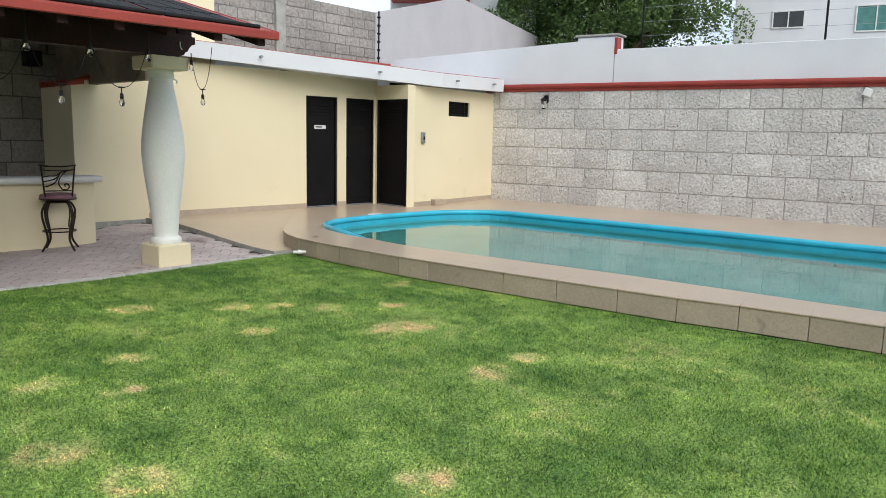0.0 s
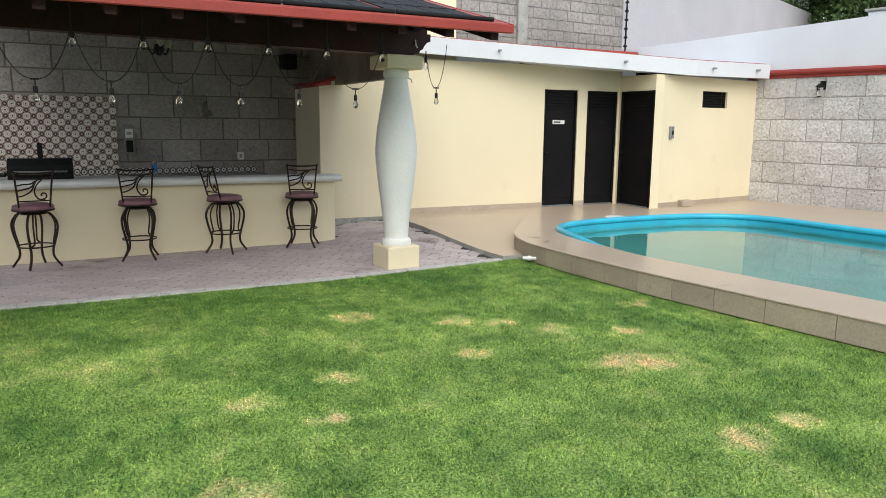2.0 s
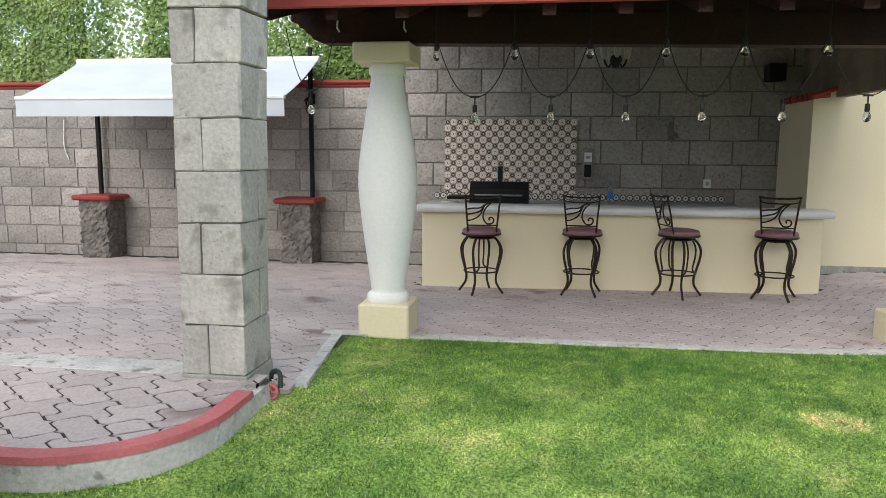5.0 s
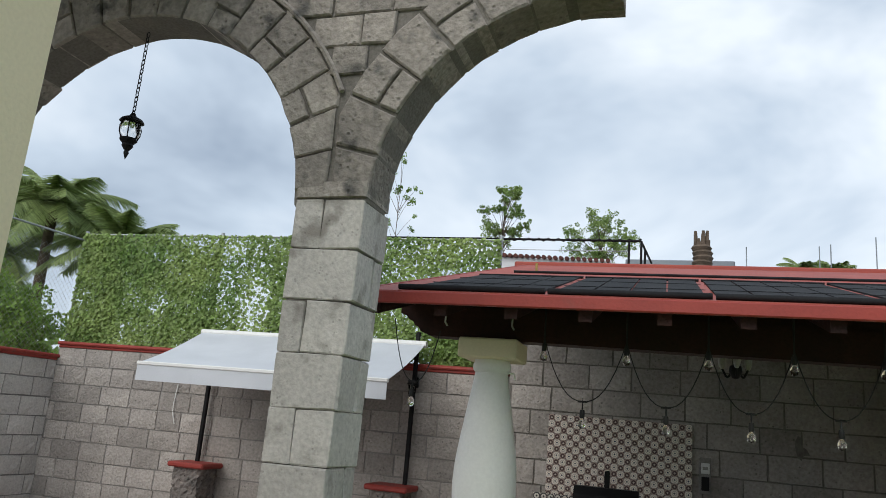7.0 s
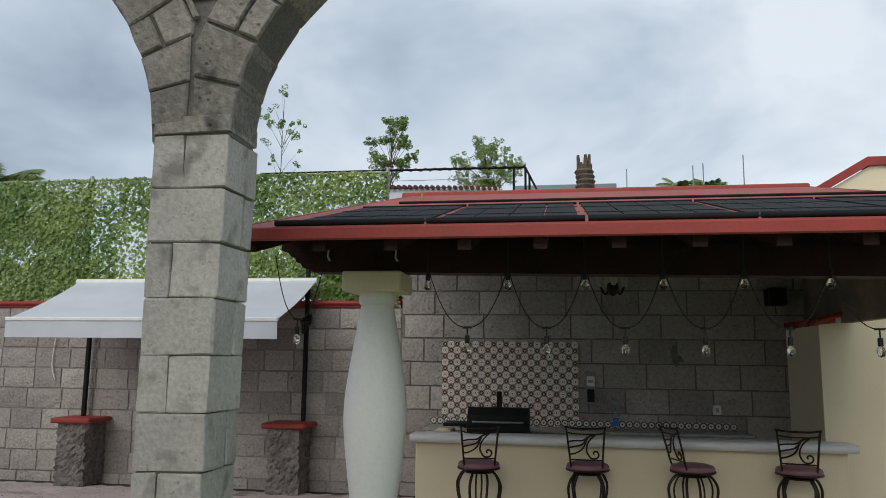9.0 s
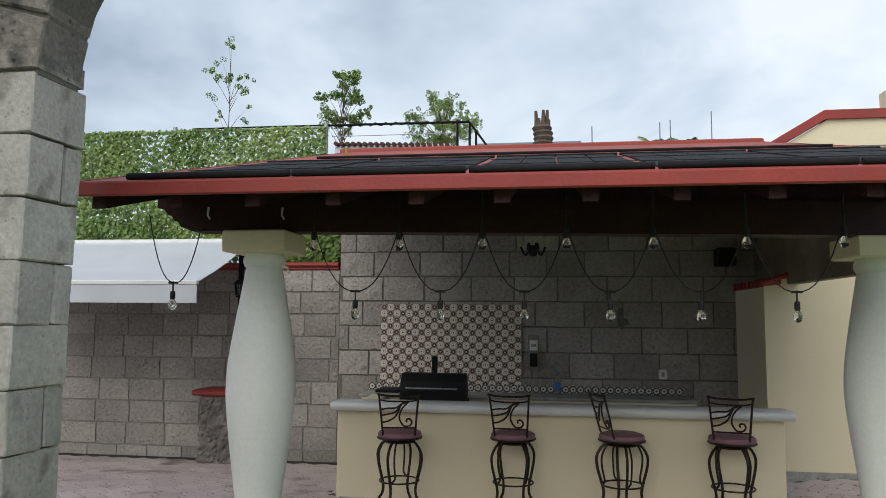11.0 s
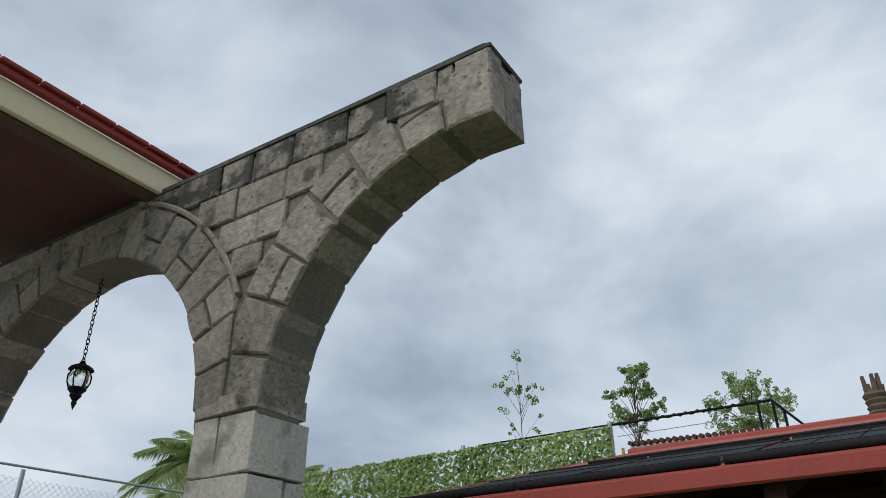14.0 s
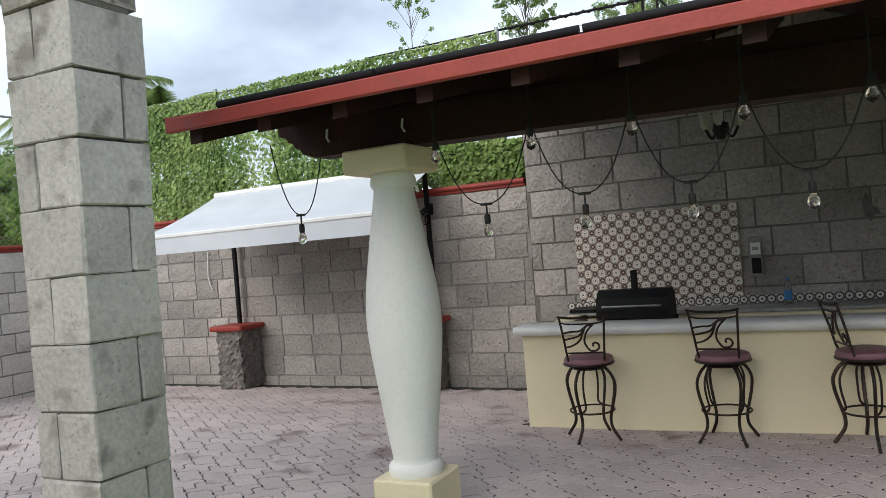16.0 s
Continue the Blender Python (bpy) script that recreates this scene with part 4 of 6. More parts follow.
# the unfinished end, with a hollow left in its face
for y0, y1, z0, z1 in ((AY0, AY0 + 0.14, 4.37, 4.80), (AY0 + 0.14, AY1 - 0.10, 4.37, 4.60), (AY1 - 0.10, AY1, 4.37, 4.80)):
    stone([(1.28, z0 + 0.01), (1.50, z0), (1.50, z1), (1.28, z1)], y0, y1, 0.985)
part("weathered_cap", Build().prism([(-3.5, 4.797), (1.505, 4.797), (1.51, 4.815), (1.46, 4.83), (0.3, 4.824), (-1.0, 4.832), (-3.5, 4.828)], AY1 - AY0 + 0.01, lambda x, z, d: (x, AY0 - 0.005 + d, z)), CAP_DARK, arcade, "blackened cement cap")
# spandrel courses between the two rings
for z0, z1 in ((4.57, 4.80), (4.34, 4.57), (4.12, 4.34), (3.92, 4.12), (3.72, 3.92)):
    zm = (z0 + z1) / 2 - 0.03
    ro_a, ro_b = ra + 0.385, rb_ + 0.375
    dxa = math.sqrt(max(0.0, ro_a ** 2 - (zm - ca[1]) ** 2)) if zm - ca[1] < ro_a else 0.0
    dxb = math.sqrt(max(0.0, ro_b ** 2 - (zm - cb[1]) ** 2)) if zm - cb[1] < ro_b else 0.0
    xa, xb = ca[0] + dxa + 0.01, cb[0] - dxb - 0.01
    if z0 > 4.5:
        xa, xb = -1.25, 1.27
    x, q = xa, 0
    while xb - xa > 0.06 and x < xb - 0.04:
        w = min((0.34, 0.42, 0.28)[q % 3], xb - x)
        stone([(x, z0), (x + w, z0), (x + w, z1), (x, z1)], AY0 + 0.004, AY1 - 0.004, 0.97, ARCH_WEATHERED if z0 > 4.5 else ARCH_STONE, "spandrel_stone")
        x, q = x + w, q + 1
for k in range(2):
    x0 = -3.5 + k * 1.1
    stone([(x0, 4.64), (x0 + 1.1, 4.64), (x0 + 1.1, 4.82), (x0, 4.82)], AY0 + 0.004, AY1 - 0.004, 0.98, ARCH_STONE, "spandrel_stone")
part("rib", Build().tube([(ca[0] + 1.78 * math.cos(radians(t)), AY0 - 0.004, ca[1] + 1.78 * math.sin(radians(t))) for t in range(24, 78, 5)], 0.020, 6), ARCH_STONE, arcade, "thin curved stone rib", smooth=True)


def pier(x0, xe, y0, y1, z0, z1, courses, flare=0.0):
    h = (z1 - z0) / courses
    for k in range(courses):
        a, b = z0 + k * h, z0 + (k + 1) * h
        x1 = xe + flare * ((k + 0.5) / courses) ** 2
        xs = x0 + (x1 - x0) * (0.42 if k % 4 < 2 else 0.36)
        boxes = [((x0, y0, a), (xs, y1, b)), ((xs, y0, a), (x1, y1, b))] if k % 2 == 0 else [((x0, y0, a), (x1, y0 + 0.27, b)), ((x0, y0 + 0.27, a), (x1, y1, b))]
        for lo, hi in boxes:
            c = [(p + q) / 2 for p, q in zip(lo, hi)]
            bb = Build().box([p - q + 0.004 for p, q in zip(lo, c)], [p - q - 0.004 for p, q in zip(hi, c)], 0.008)
            r = random.Random(k * 7 + int(c[0] * 100))
            bb.v = [tuple(v[i] + r.uniform(-0.006, 0.006) for i in range(3)) for v in bb.v]
            part("pier_stone", bb, PIER_STONE, arcade, m=Matrix.Translation(c))
    part("pier_core", Build().box((x0 + 0.02, y0 + 0.02, z0 - 0.1), (xe - 0.02, y1 - 0.02, z1)), MORTAR_DARK, arcade, "dark recessed mortar")


pier(-0.40, 0.005, 7.33, 7.75, 0.32, 3.11, 9, 0.06)
stone([(-0.405, 3.115), (0.068, 3.115), (0.075, 3.22), (-0.415, 3.22)], 7.33, 7.71, 0.985, ARCH_STONE, "pier_stone")
pier(-3.58, -3.17, 7.33, 7.75, 0.25, 3.2, 9)
stone([(-0.41, 0.18), (0.015, 0.18), (0.015, 0.318), (-0.41, 0.318)], 7.325, 7.755, 0.99, CEMENT, "pier_foot")

# ---- house terrace roof, pillar and the walls that close the place ----
pl = root("house_pillar", (-0.82, 5.18, 0.15), "square cream painted pillar on a plinth", "pillar", kind="structure")
part("shaft", Build().box((-0.32, -0.32, 0.0), (0.32, 0.32, 4.8), 0.012), CREAM, pl)
part("plinth", Build().box((-0.39, -0.39, 0.0), (0.39, 0.39, 0.38), 0.015), CREAM, pl)
ev = Build()
rp = [(-1.12, 4.85), (-1.22, 4.83), (-3.7, 5.13), (-3.7, 5.28), (-1.12, 4.93)]
thing("terrace_roof", ev.prism(rp, 3.35, lambda x, z, d: (x, 4.8 + d, z)), mat("red_soffit", (0.10, 0.022, 0.018), (0.075, 0.018, 0.015), 0.6, big=2, fine=30), "dark red boarded soffit of the terrace roof", "roof", "structure")
thing("terrace_eave", Build().box((-1.13, 4.8, 4.80), (-1.085, 8.15, 4.99), 0.006), CREAM, "cream painted eave board of the terrace roof", "eave", "structure")
tl = Build()
for k in range(13):
    y = 4.82 + k * 0.255
    tl.box((-1.06, y + 0.002, 5.03), (-1.00, y + 0.25, 5.062), 0.008)
tl.box((-1.085, 4.8, 4.985), (-1.03, 8.15, 5.03), 0.006)
thing("eave_batten", Build().box((-1.25, 4.8, 4.78), (-1.133, 8.15, 4.845), 0.006), mat("brown_batten", (0.12, 0.075, 0.055), (0.09, 0.055, 0.04), 0.7, big=3, fine=30), "brown wooden batten behind the eave board", "eave", "structure")
thing("eave_tiles", tl, RED, "red clay tiles along the terrace eave", "roof tiles", "structure", smooth=True)
thing("wall_house", Build().box((-5.5, -5.6, 0.0), (-5.3, 6.0, 3.0)), CREAM, "plain cream wall beside the terrace", "wall", "structure")
thing("wall_south", Build().box((-9.0, -6.0, -0.4), (17.9, -5.8, 3.0)), CREAM, "plain cream garden wall", "wall", "structure")
thing("terrace_floor", Build().box((-5.3, -3.6, 0.0), (-1.6, 6.1, 0.27)), CEMENT, "cement terrace floor beside the house", "floor", "structure")

# ---- bar shelter roof ----
def roof_z(y):
    return 2.70 + 0.253 * (y - 8.25)


def slab(x0, x1, y0, y1, up, thick):
    """A slab that follows the roof's slope, up above its underside."""
    v = [(x, y, roof_z(y) + u) for u in (up, up + thick) for y in (y0, y1) for x in (x0, x1)]
    return v, [(0, 2, 3, 1), (4, 5, 7, 6), (0, 1, 5, 4), (2, 6, 7, 3), (0, 4, 6, 2), (1, 3, 7, 5)]


shelter = root("bar_shelter", (0, 0, 0), "dark timber shelter roof over the bar, coated red on top", "shelter roof", kind="structure")
for k in range(21):
    y0 = 8.28 + k * 0.30
    part("roof_board", Build().add(*slab(-0.31, 5.36, y0, y0 + 0.292, -0.012 - 0.005 * (k % 2), 0.028)), BOARD_DARK, shelter)
part("roof_coating", Build().add(*slab(-0.33, 5.38, 8.256, 14.72, 0.018, 0.012)), RED_ROOF, shelter, "red waterproof roof coating")
part("back_upstand", Build().box((-0.5, 14.5, 4.18), (5.4, 14.62, 4.37), 0.02), RED_ROOF, shelter, "red coated upstand at the roof's back")
part("front_fascia", Build().box((-0.34, 8.215, 2.638), (5.39, 8.255, 2.722), 0.008), RED, shelter, "glossy red front fascia")
for x in (-0.345, 5.365):
    part("barge_board", Build().add(*slab(x, x + 0.03, 8.22, 14.6, -0.05, 0.085)), RED, shelter, "red barge board")
for k in range(12):
    x = -0.27 + k * 0.497
    part("rafter", Build().add(*slab(x, x + 0.09, 8.33, 14.55, -0.145, 0.14)), WOOD_DARK, shelter)
scroll = [(-0.34, 2.80), (-0.34, 2.715), (-0.29, 2.70), (-0.265, 2.665), (-0.235, 2.655), (-0.215, 2.62), (-0.185, 2.61), (-0.165, 2.575), (-0.12, 2.56), (-0.09, 2.545),
          (5.12, 2.545), (5.15, 2.56), (5.20, 2.575), (5.22, 2.61), (5.25, 2.62), (5.27, 2.655), (5.31, 2.70), (5.36, 2.715), (5.36, 2.80)]
part("main_beam", Build().prism(scroll, 0.20, lambda x, z, d: (x, 9.33 + d + 0.14 * (x - 0.4), z)), WOOD_DARK, shelter, "dark stained beam with scrolled ends")
part("upper_beam", Build().prism([(-0.30, 2.80), (5.33, 2.80), (5.33, 2.99), (-0.30, 2.87)], 0.15, lambda x, z, d: (x, 9.36 + d + 0.14 * (x - 0.4), z)), WOOD_DARK, shelter)
for x in (-0.24, 0.30, 4.86):
    part("beam_hook", Build().tube([(x + 0.28, 9.30 + 0.14 * x, 2.72), (x + 0.28, 9.285 + 0.14 * x, 2.66), (x + 0.30, 9.285 + 0.14 * x, 2.63)], 0.008, 6), PLASTIC_WHITE, shelter, "white hook", smooth=True)
for x in (-0.05, 5.08):
    part("side_beam", Build().add(*slab(x - 0.05, x + 0.05, 9.8, 14.5, -0.30, 0.16)), WOOD_DARK, shelter)
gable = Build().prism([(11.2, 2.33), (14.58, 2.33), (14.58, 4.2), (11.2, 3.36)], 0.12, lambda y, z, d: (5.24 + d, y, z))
thing("gable_infill", gable, mat("brown_render", (0.30, 0.25, 0.18), (0.17, 0.14, 0.105), 0.9, big=2, fine=30), "brown rendered infill that closes the shelter's end", "wall", "structure")
thing("soot_stain", Build().prism([(3.45, 1.80), (3.50, 1.76), (3.53, 1.83), (3.60, 1.84), (3.57, 1.91), (3.52, 1.94), (3.51, 2.06), (3.46, 2.08), (3.42, 1.98)], 0.003, lambda x, z, d: (x, 14.563 + d, z)), mat("soot", (0.13, 0.12, 0.11), (0.2, 0.185, 0.17), 0.95, big=12, fine=30), "dark soot stain on the stone wall", "stain")
cap = Build()
for k in range(8):
    y = 13.22 + k * 0.17
    cap.tube([(4.93, y, 2.34), (5.17, y, 2.36)], [0.045, 0.04], 8)
cap.tube([(4.95, YW - 0.03, 2.345), (6.05, YW - 0.03, 2.70)], [0.03, 0.03], 8)
thing("side_wall_tiles", cap, RED, "red clay tile coping on the bar's side wall", "coping", "structure", smooth=True)

# solar heating mats on the roof
for k in range(5):
    x0 = -0.05 + k * 1.06
    mat_ = root("solar_mat", (x0, 0, 0), "black ribbed solar pool-heating mat on the red roof", "solar mat", "roof heating mats")
    for q in range(4):
        part("rubber_strip", Build().add(*slab(0.02 + q * 0.25, 0.255 + q * 0.25, 8.36, 10.6, 0.031, 0.012)), PLASTIC_BLACK, mat_)
    for y, up_, r_ in ((8.34, 0.052, 0.021), (10.62, 0.044, 0.013)):
        part("header_pipe", Build().tube([(0.0, y, roof_z(y) + up_), (1.04, y, roof_z(y) + up_)], r_, 10), PLASTIC_BLACK, mat_, smooth=True)
    for y in (9.1, 9.9):
        part("strap", Build().add(*slab(0.0, 1.03, y, y + 0.03, 0.044, 0.004)), PLASTIC_BLACK, mat_)
pv = thing("roof_pipe", Build().tube([(0.1, 11.6, roof_z(11.6) + 0.045), (5.2, 11.55, roof_z(11.55) + 0.045)], 0.015, 8), PLASTIC_BLACK, "black pipe laid across the red roof", "pipe", smooth=True)
thing("roof_valve", Build().tube([(0.25, 12.2, roof_z(12.2) + 0.025), (0.25, 12.2, roof_z(12.2) + 0.13)], 0.016, 8), mat("brass", (0.45, 0.30, 0.10), rough=0.35, metal=0.8), "small brass valve on the roof", "valve", smooth=True)

# ---- columns ----
def column(x, y, rz, foot=0.0):
    c = root("garden_column", (x, y, 0.0), "white bulging plaster column on a cream plinth", "column", "shelter columns", rz=rz)
    part("plinth", Build().box((-0.218, -0.218, foot - 0.04), (0.218, 0.218, 0.27 + foot), 0.014), CREAM, c, "cream painted square plinth")
    f_ = foot
    prof = [(0.0, 0.27 + f_), (0.178, 0.27 + f_), (0.185, 0.285 + f_), (0.184, 0.325 + f_), (0.170, 0.345 + f_), (0.152, 0.355 + f_)]
    body = curve([(0.147, 0, 0.37 + f_), (0.172, 0, 0.66), (0.214, 0, 0.98), (0.246, 0, 1.27), (0.252, 0, 1.44), (0.238, 0, 1.63), (0.200, 0, 1.88), (0.160, 0, 2.12), (0.134, 0, 2.28)], 5)
    prof += [(p.x, p.z) for p in body]
    prof += [(0.150, 2.30), (0.156, 2.32), (0.154, 2.35), (0.144, 2.365), (0.144, 2.39), (0.0, 2.39)]
    part("shaft", Build().lathe(prof, 40), COLUMN_WHITE, c, smooth=True)
    part("capital", Build().box((-0.238, -0.238, 2.385), (0.238, 0.238, 2.543), 0.012), CREAM, c, "cream painted square capital block")
    return c


col_left = column(0.415, 9.44, 0, 0.105)
col_right = column(4.98, 10.18, 4)
for c, h in ((col_left, 1.6), (col_right, 1.2)):
    part("eyelet", Build().tube([(0.13, -0.02, 2.30), (0.19, -0.03, 2.28), (0.20, -0.03, 2.24)], 0.010, 6), PLASTIC_WHITE, c, smooth=True)

# ---- bar counter ----
counter = root("bar_counter", (0, 0, 0), "cream painted masonry bar with a white bullnose top", "bar counter")
part("body", Build().box((0.235, 12.10, -0.05), (4.84, 12.34, 0.93), 0.01), CREAM, counter)
topb = Build()
o = [(0.0, 0.0), (0.38, 0.0), (0.40, 0.02), (0.408, 0.045), (0.40, 0.07), (0.38, 0.085), (0.0, 0.085), (-0.02, 0.07), (-0.028, 0.045), (-0.02, 0.02)]
topb.prism(o, 4.72, lambda a, b, d: (0.19 + d, 11.99 + a, 0.925 + b))
part("worktop", topb, COUNTER_WHITE, counter, "white polished bullnose worktop", smooth=True)
part("return", Build().box((0.235, 12.342, -0.05), (0.47, 13.7, 0.93), 0.01), CREAM, counter)

back = root("tiled_work_bench", (0, 0, 0), "low masonry bench with a strip of patterned tiles", "work bench")
part("body", Build().box((0.0, 14.02, -0.05), (4.35, 14.57, 0.86), 0.008), CREAM, back)
part("slab", Build().box((-0.02, 13.98, 0.86), (4.37, 14.57, 0.90), 0.008), CEMENT, back, "grey cement slab")

# patterned tiles: a panel on the wall and a strip over the bench
panel = thing("tile_panel", Build().box((0.145, 14.545, 0.87), (2.13, 14.572, 2.105), 0.003), MORTAR_PALE, "wall panel of cream talavera tiles with red and navy flowers", "tile panel", "structure")
tile_meshes = []
for mm in (TILE_A, TILE_B, TILE_C):
    tile_meshes.append(Build().box((-0.0475, -0.004, -0.0475), (0.0475, 0.004, 0.0475), 0.002).mesh("tile", mm))


def lay_tiles():
    for j in range(14):
        for i in range(22):
            o = new("tile", tile_meshes[(i + j) % 2])
            o.parent = panel
            o.matrix_local = Matrix.Translation((0.192 + 0.0902 * i, 14.541, 0.917 + 0.0882 * j)) @ Matrix.Diagonal((0.92, 1, 0.905, 1))
    for i in range(43):
        o = new("tile", tile_meshes[2])
        o.parent = back
        o.matrix_local = Matrix.Translation((0.03 + 0.1 * i, 14.54, 0.955))


# ---- grill ----
grill = root("gas_grill", (1.07, 13.55, 0.0), "black barbecue grill with a closed lid and a tall handle", "grill")
part("cabinet", Build().box((-0.42, -0.2, 0.05), (0.42, 0.25, 0.90), 0.015), BLACK_IRON, grill)
lid = [(-0.22, 0.0), (0.26, 0.0), (0.27, 0.12), (0.22, 0.24), (0.10, 0.31), (-0.06, 0.31), (-0.17, 0.22), (-0.22, 0.10)]
part("lid", Build().prism(lid, 0.80, lambda a, b, d: (-0.40 + d, a, 0.91 + b)), BLACK_IRON, grill, "black enamel domed lid")
part("chimney", Build().box((-0.03, -0.02, 1.20), (0.035, 0.06, 1.43), 0.01), BLACK_IRON, grill)
part("side_shelf", Build().box((-0.72, -0.18, 0.98), (-0.42, 0.22, 1.02), 0.006), BLACK_IRON, grill)
part("handle", Build().tube([(-0.32, -0.23, 1.05), (-0.32, -0.27, 1.05), (0.32, -0.27, 1.05), (0.32, -0.23, 1.05)], 0.012, 8), STEEL, grill, "steel handle", smooth=True)

bottle = root("water_bottle", (2.62, 14.25, 0.90), "clear plastic water bottle with a blue label", "bottle")
part("bottle_body", Build().lathe([(0.0, 0), (0.040, 0), (0.042, 0.02), (0.040, 0.2), (0.018, 0.26), (0.015, 0.29)], 16), LANTERN_GLASS, bottle, smooth=True)
part("bottle_label", Build().lathe([(0.0425, 0.06), (0.0425, 0.17)], 16), BLUE_LABEL, bottle, "blue printed label", smooth=True)
part("cap", Build().lathe([(0.0, 0.285), (0.017, 0.285), (0.017, 0.31), (0.0, 0.31)], 12), BLUE_LABEL, bottle, smooth=True)

sconce = root("switch_panel", (2.30, 14.53, 1.36), "grey switch panel with a white face on the stone wall", "switch panel")
part("backplate", Build().box((-0.075, -0.02, -0.14), (0.075, 0.02, 0.33), 0.008), MORTAR, sconce)
part("face", Build().box((-0.055, -0.032, 0.12), (0.055, -0.018, 0.26), 0.004), PLASTIC_WHITE, sconce, "white face with grey marks")
part("mark", Build().box((-0.035, -0.036, 0.17), (0.035, -0.031, 0.21), 0.001), CEMENT, sconce)
part("cover", Build().box((-0.05, -0.035, -0.10), (0.05, -0.018, 0.08), 0.006), BLACK_IRON, sconce)
outlet = root("wall_outlet", (4.02, 14.555, 1.18), "white plastic electrical outlet plate on the stone wall", "outlet")
part("plate", Build().box((-0.055, -0.02, -0.065), (0.055, 0.02, 0.065), 0.008), PLASTIC_WHITE, outlet)
part("socket", Build().box((-0.02, -0.026, -0.03), (0.02, -0.019, 0.03), 0.003), CEMENT, outlet)

# ceiling lamp under the shelter
chand = root("ceiling_lamp", (2.38, 10.75, roof_z(10.75) - 0.13), "dark branched ceiling lamp with bare bulbs", "ceiling lamp")
part("stem", Build().tube([(0, 0, 0.128), (0, 0, -0.62)], 0.012, 8), BLACK_IRON, chand, smooth=True)
part("hub", Build().lathe([(0.0, -0.60), (0.05, -0.62), (0.06, -0.67), (0.03, -0.73), (0.0, -0.74)], 12), BLACK_IRON, chand, smooth=True)
for k in range(3):
    a = radians(30 + 120 * k)
    dx, dy = math.cos(a), math.sin(a)
    arm = part("arm", Build().tube(curve([(0.03 * dx, 0.03 * dy, -0.66), (0.08 * dx, 0.08 * dy, -0.72), (0.13 * dx, 0.13 * dy, -0.64)], 5), 0.01, 6), BLACK_IRON, chand, smooth=True)
    part("shade", Build().lathe([(0.0, -0.65), (0.016, -0.645), (0.030, -0.61), (0.034, -0.56), (0.040, -0.53), (0.0, -0.535)], 16, (0.13 * dx, 0.13 * dy, 0)), mat("grey_glass_shade", (0.36, 0.34, 0.31), (0.28, 0.27, 0.25), 0.35, big=9, fine=50), arm, "white glass shade", smooth=True)
thing("wall_speaker", Build().box((4.70, 14.25, 2.62), (4.94, 14.5, 2.86), 0.015), BLACK_IRON, "small black loudspeaker box under the shelter roof", "loudspeaker")


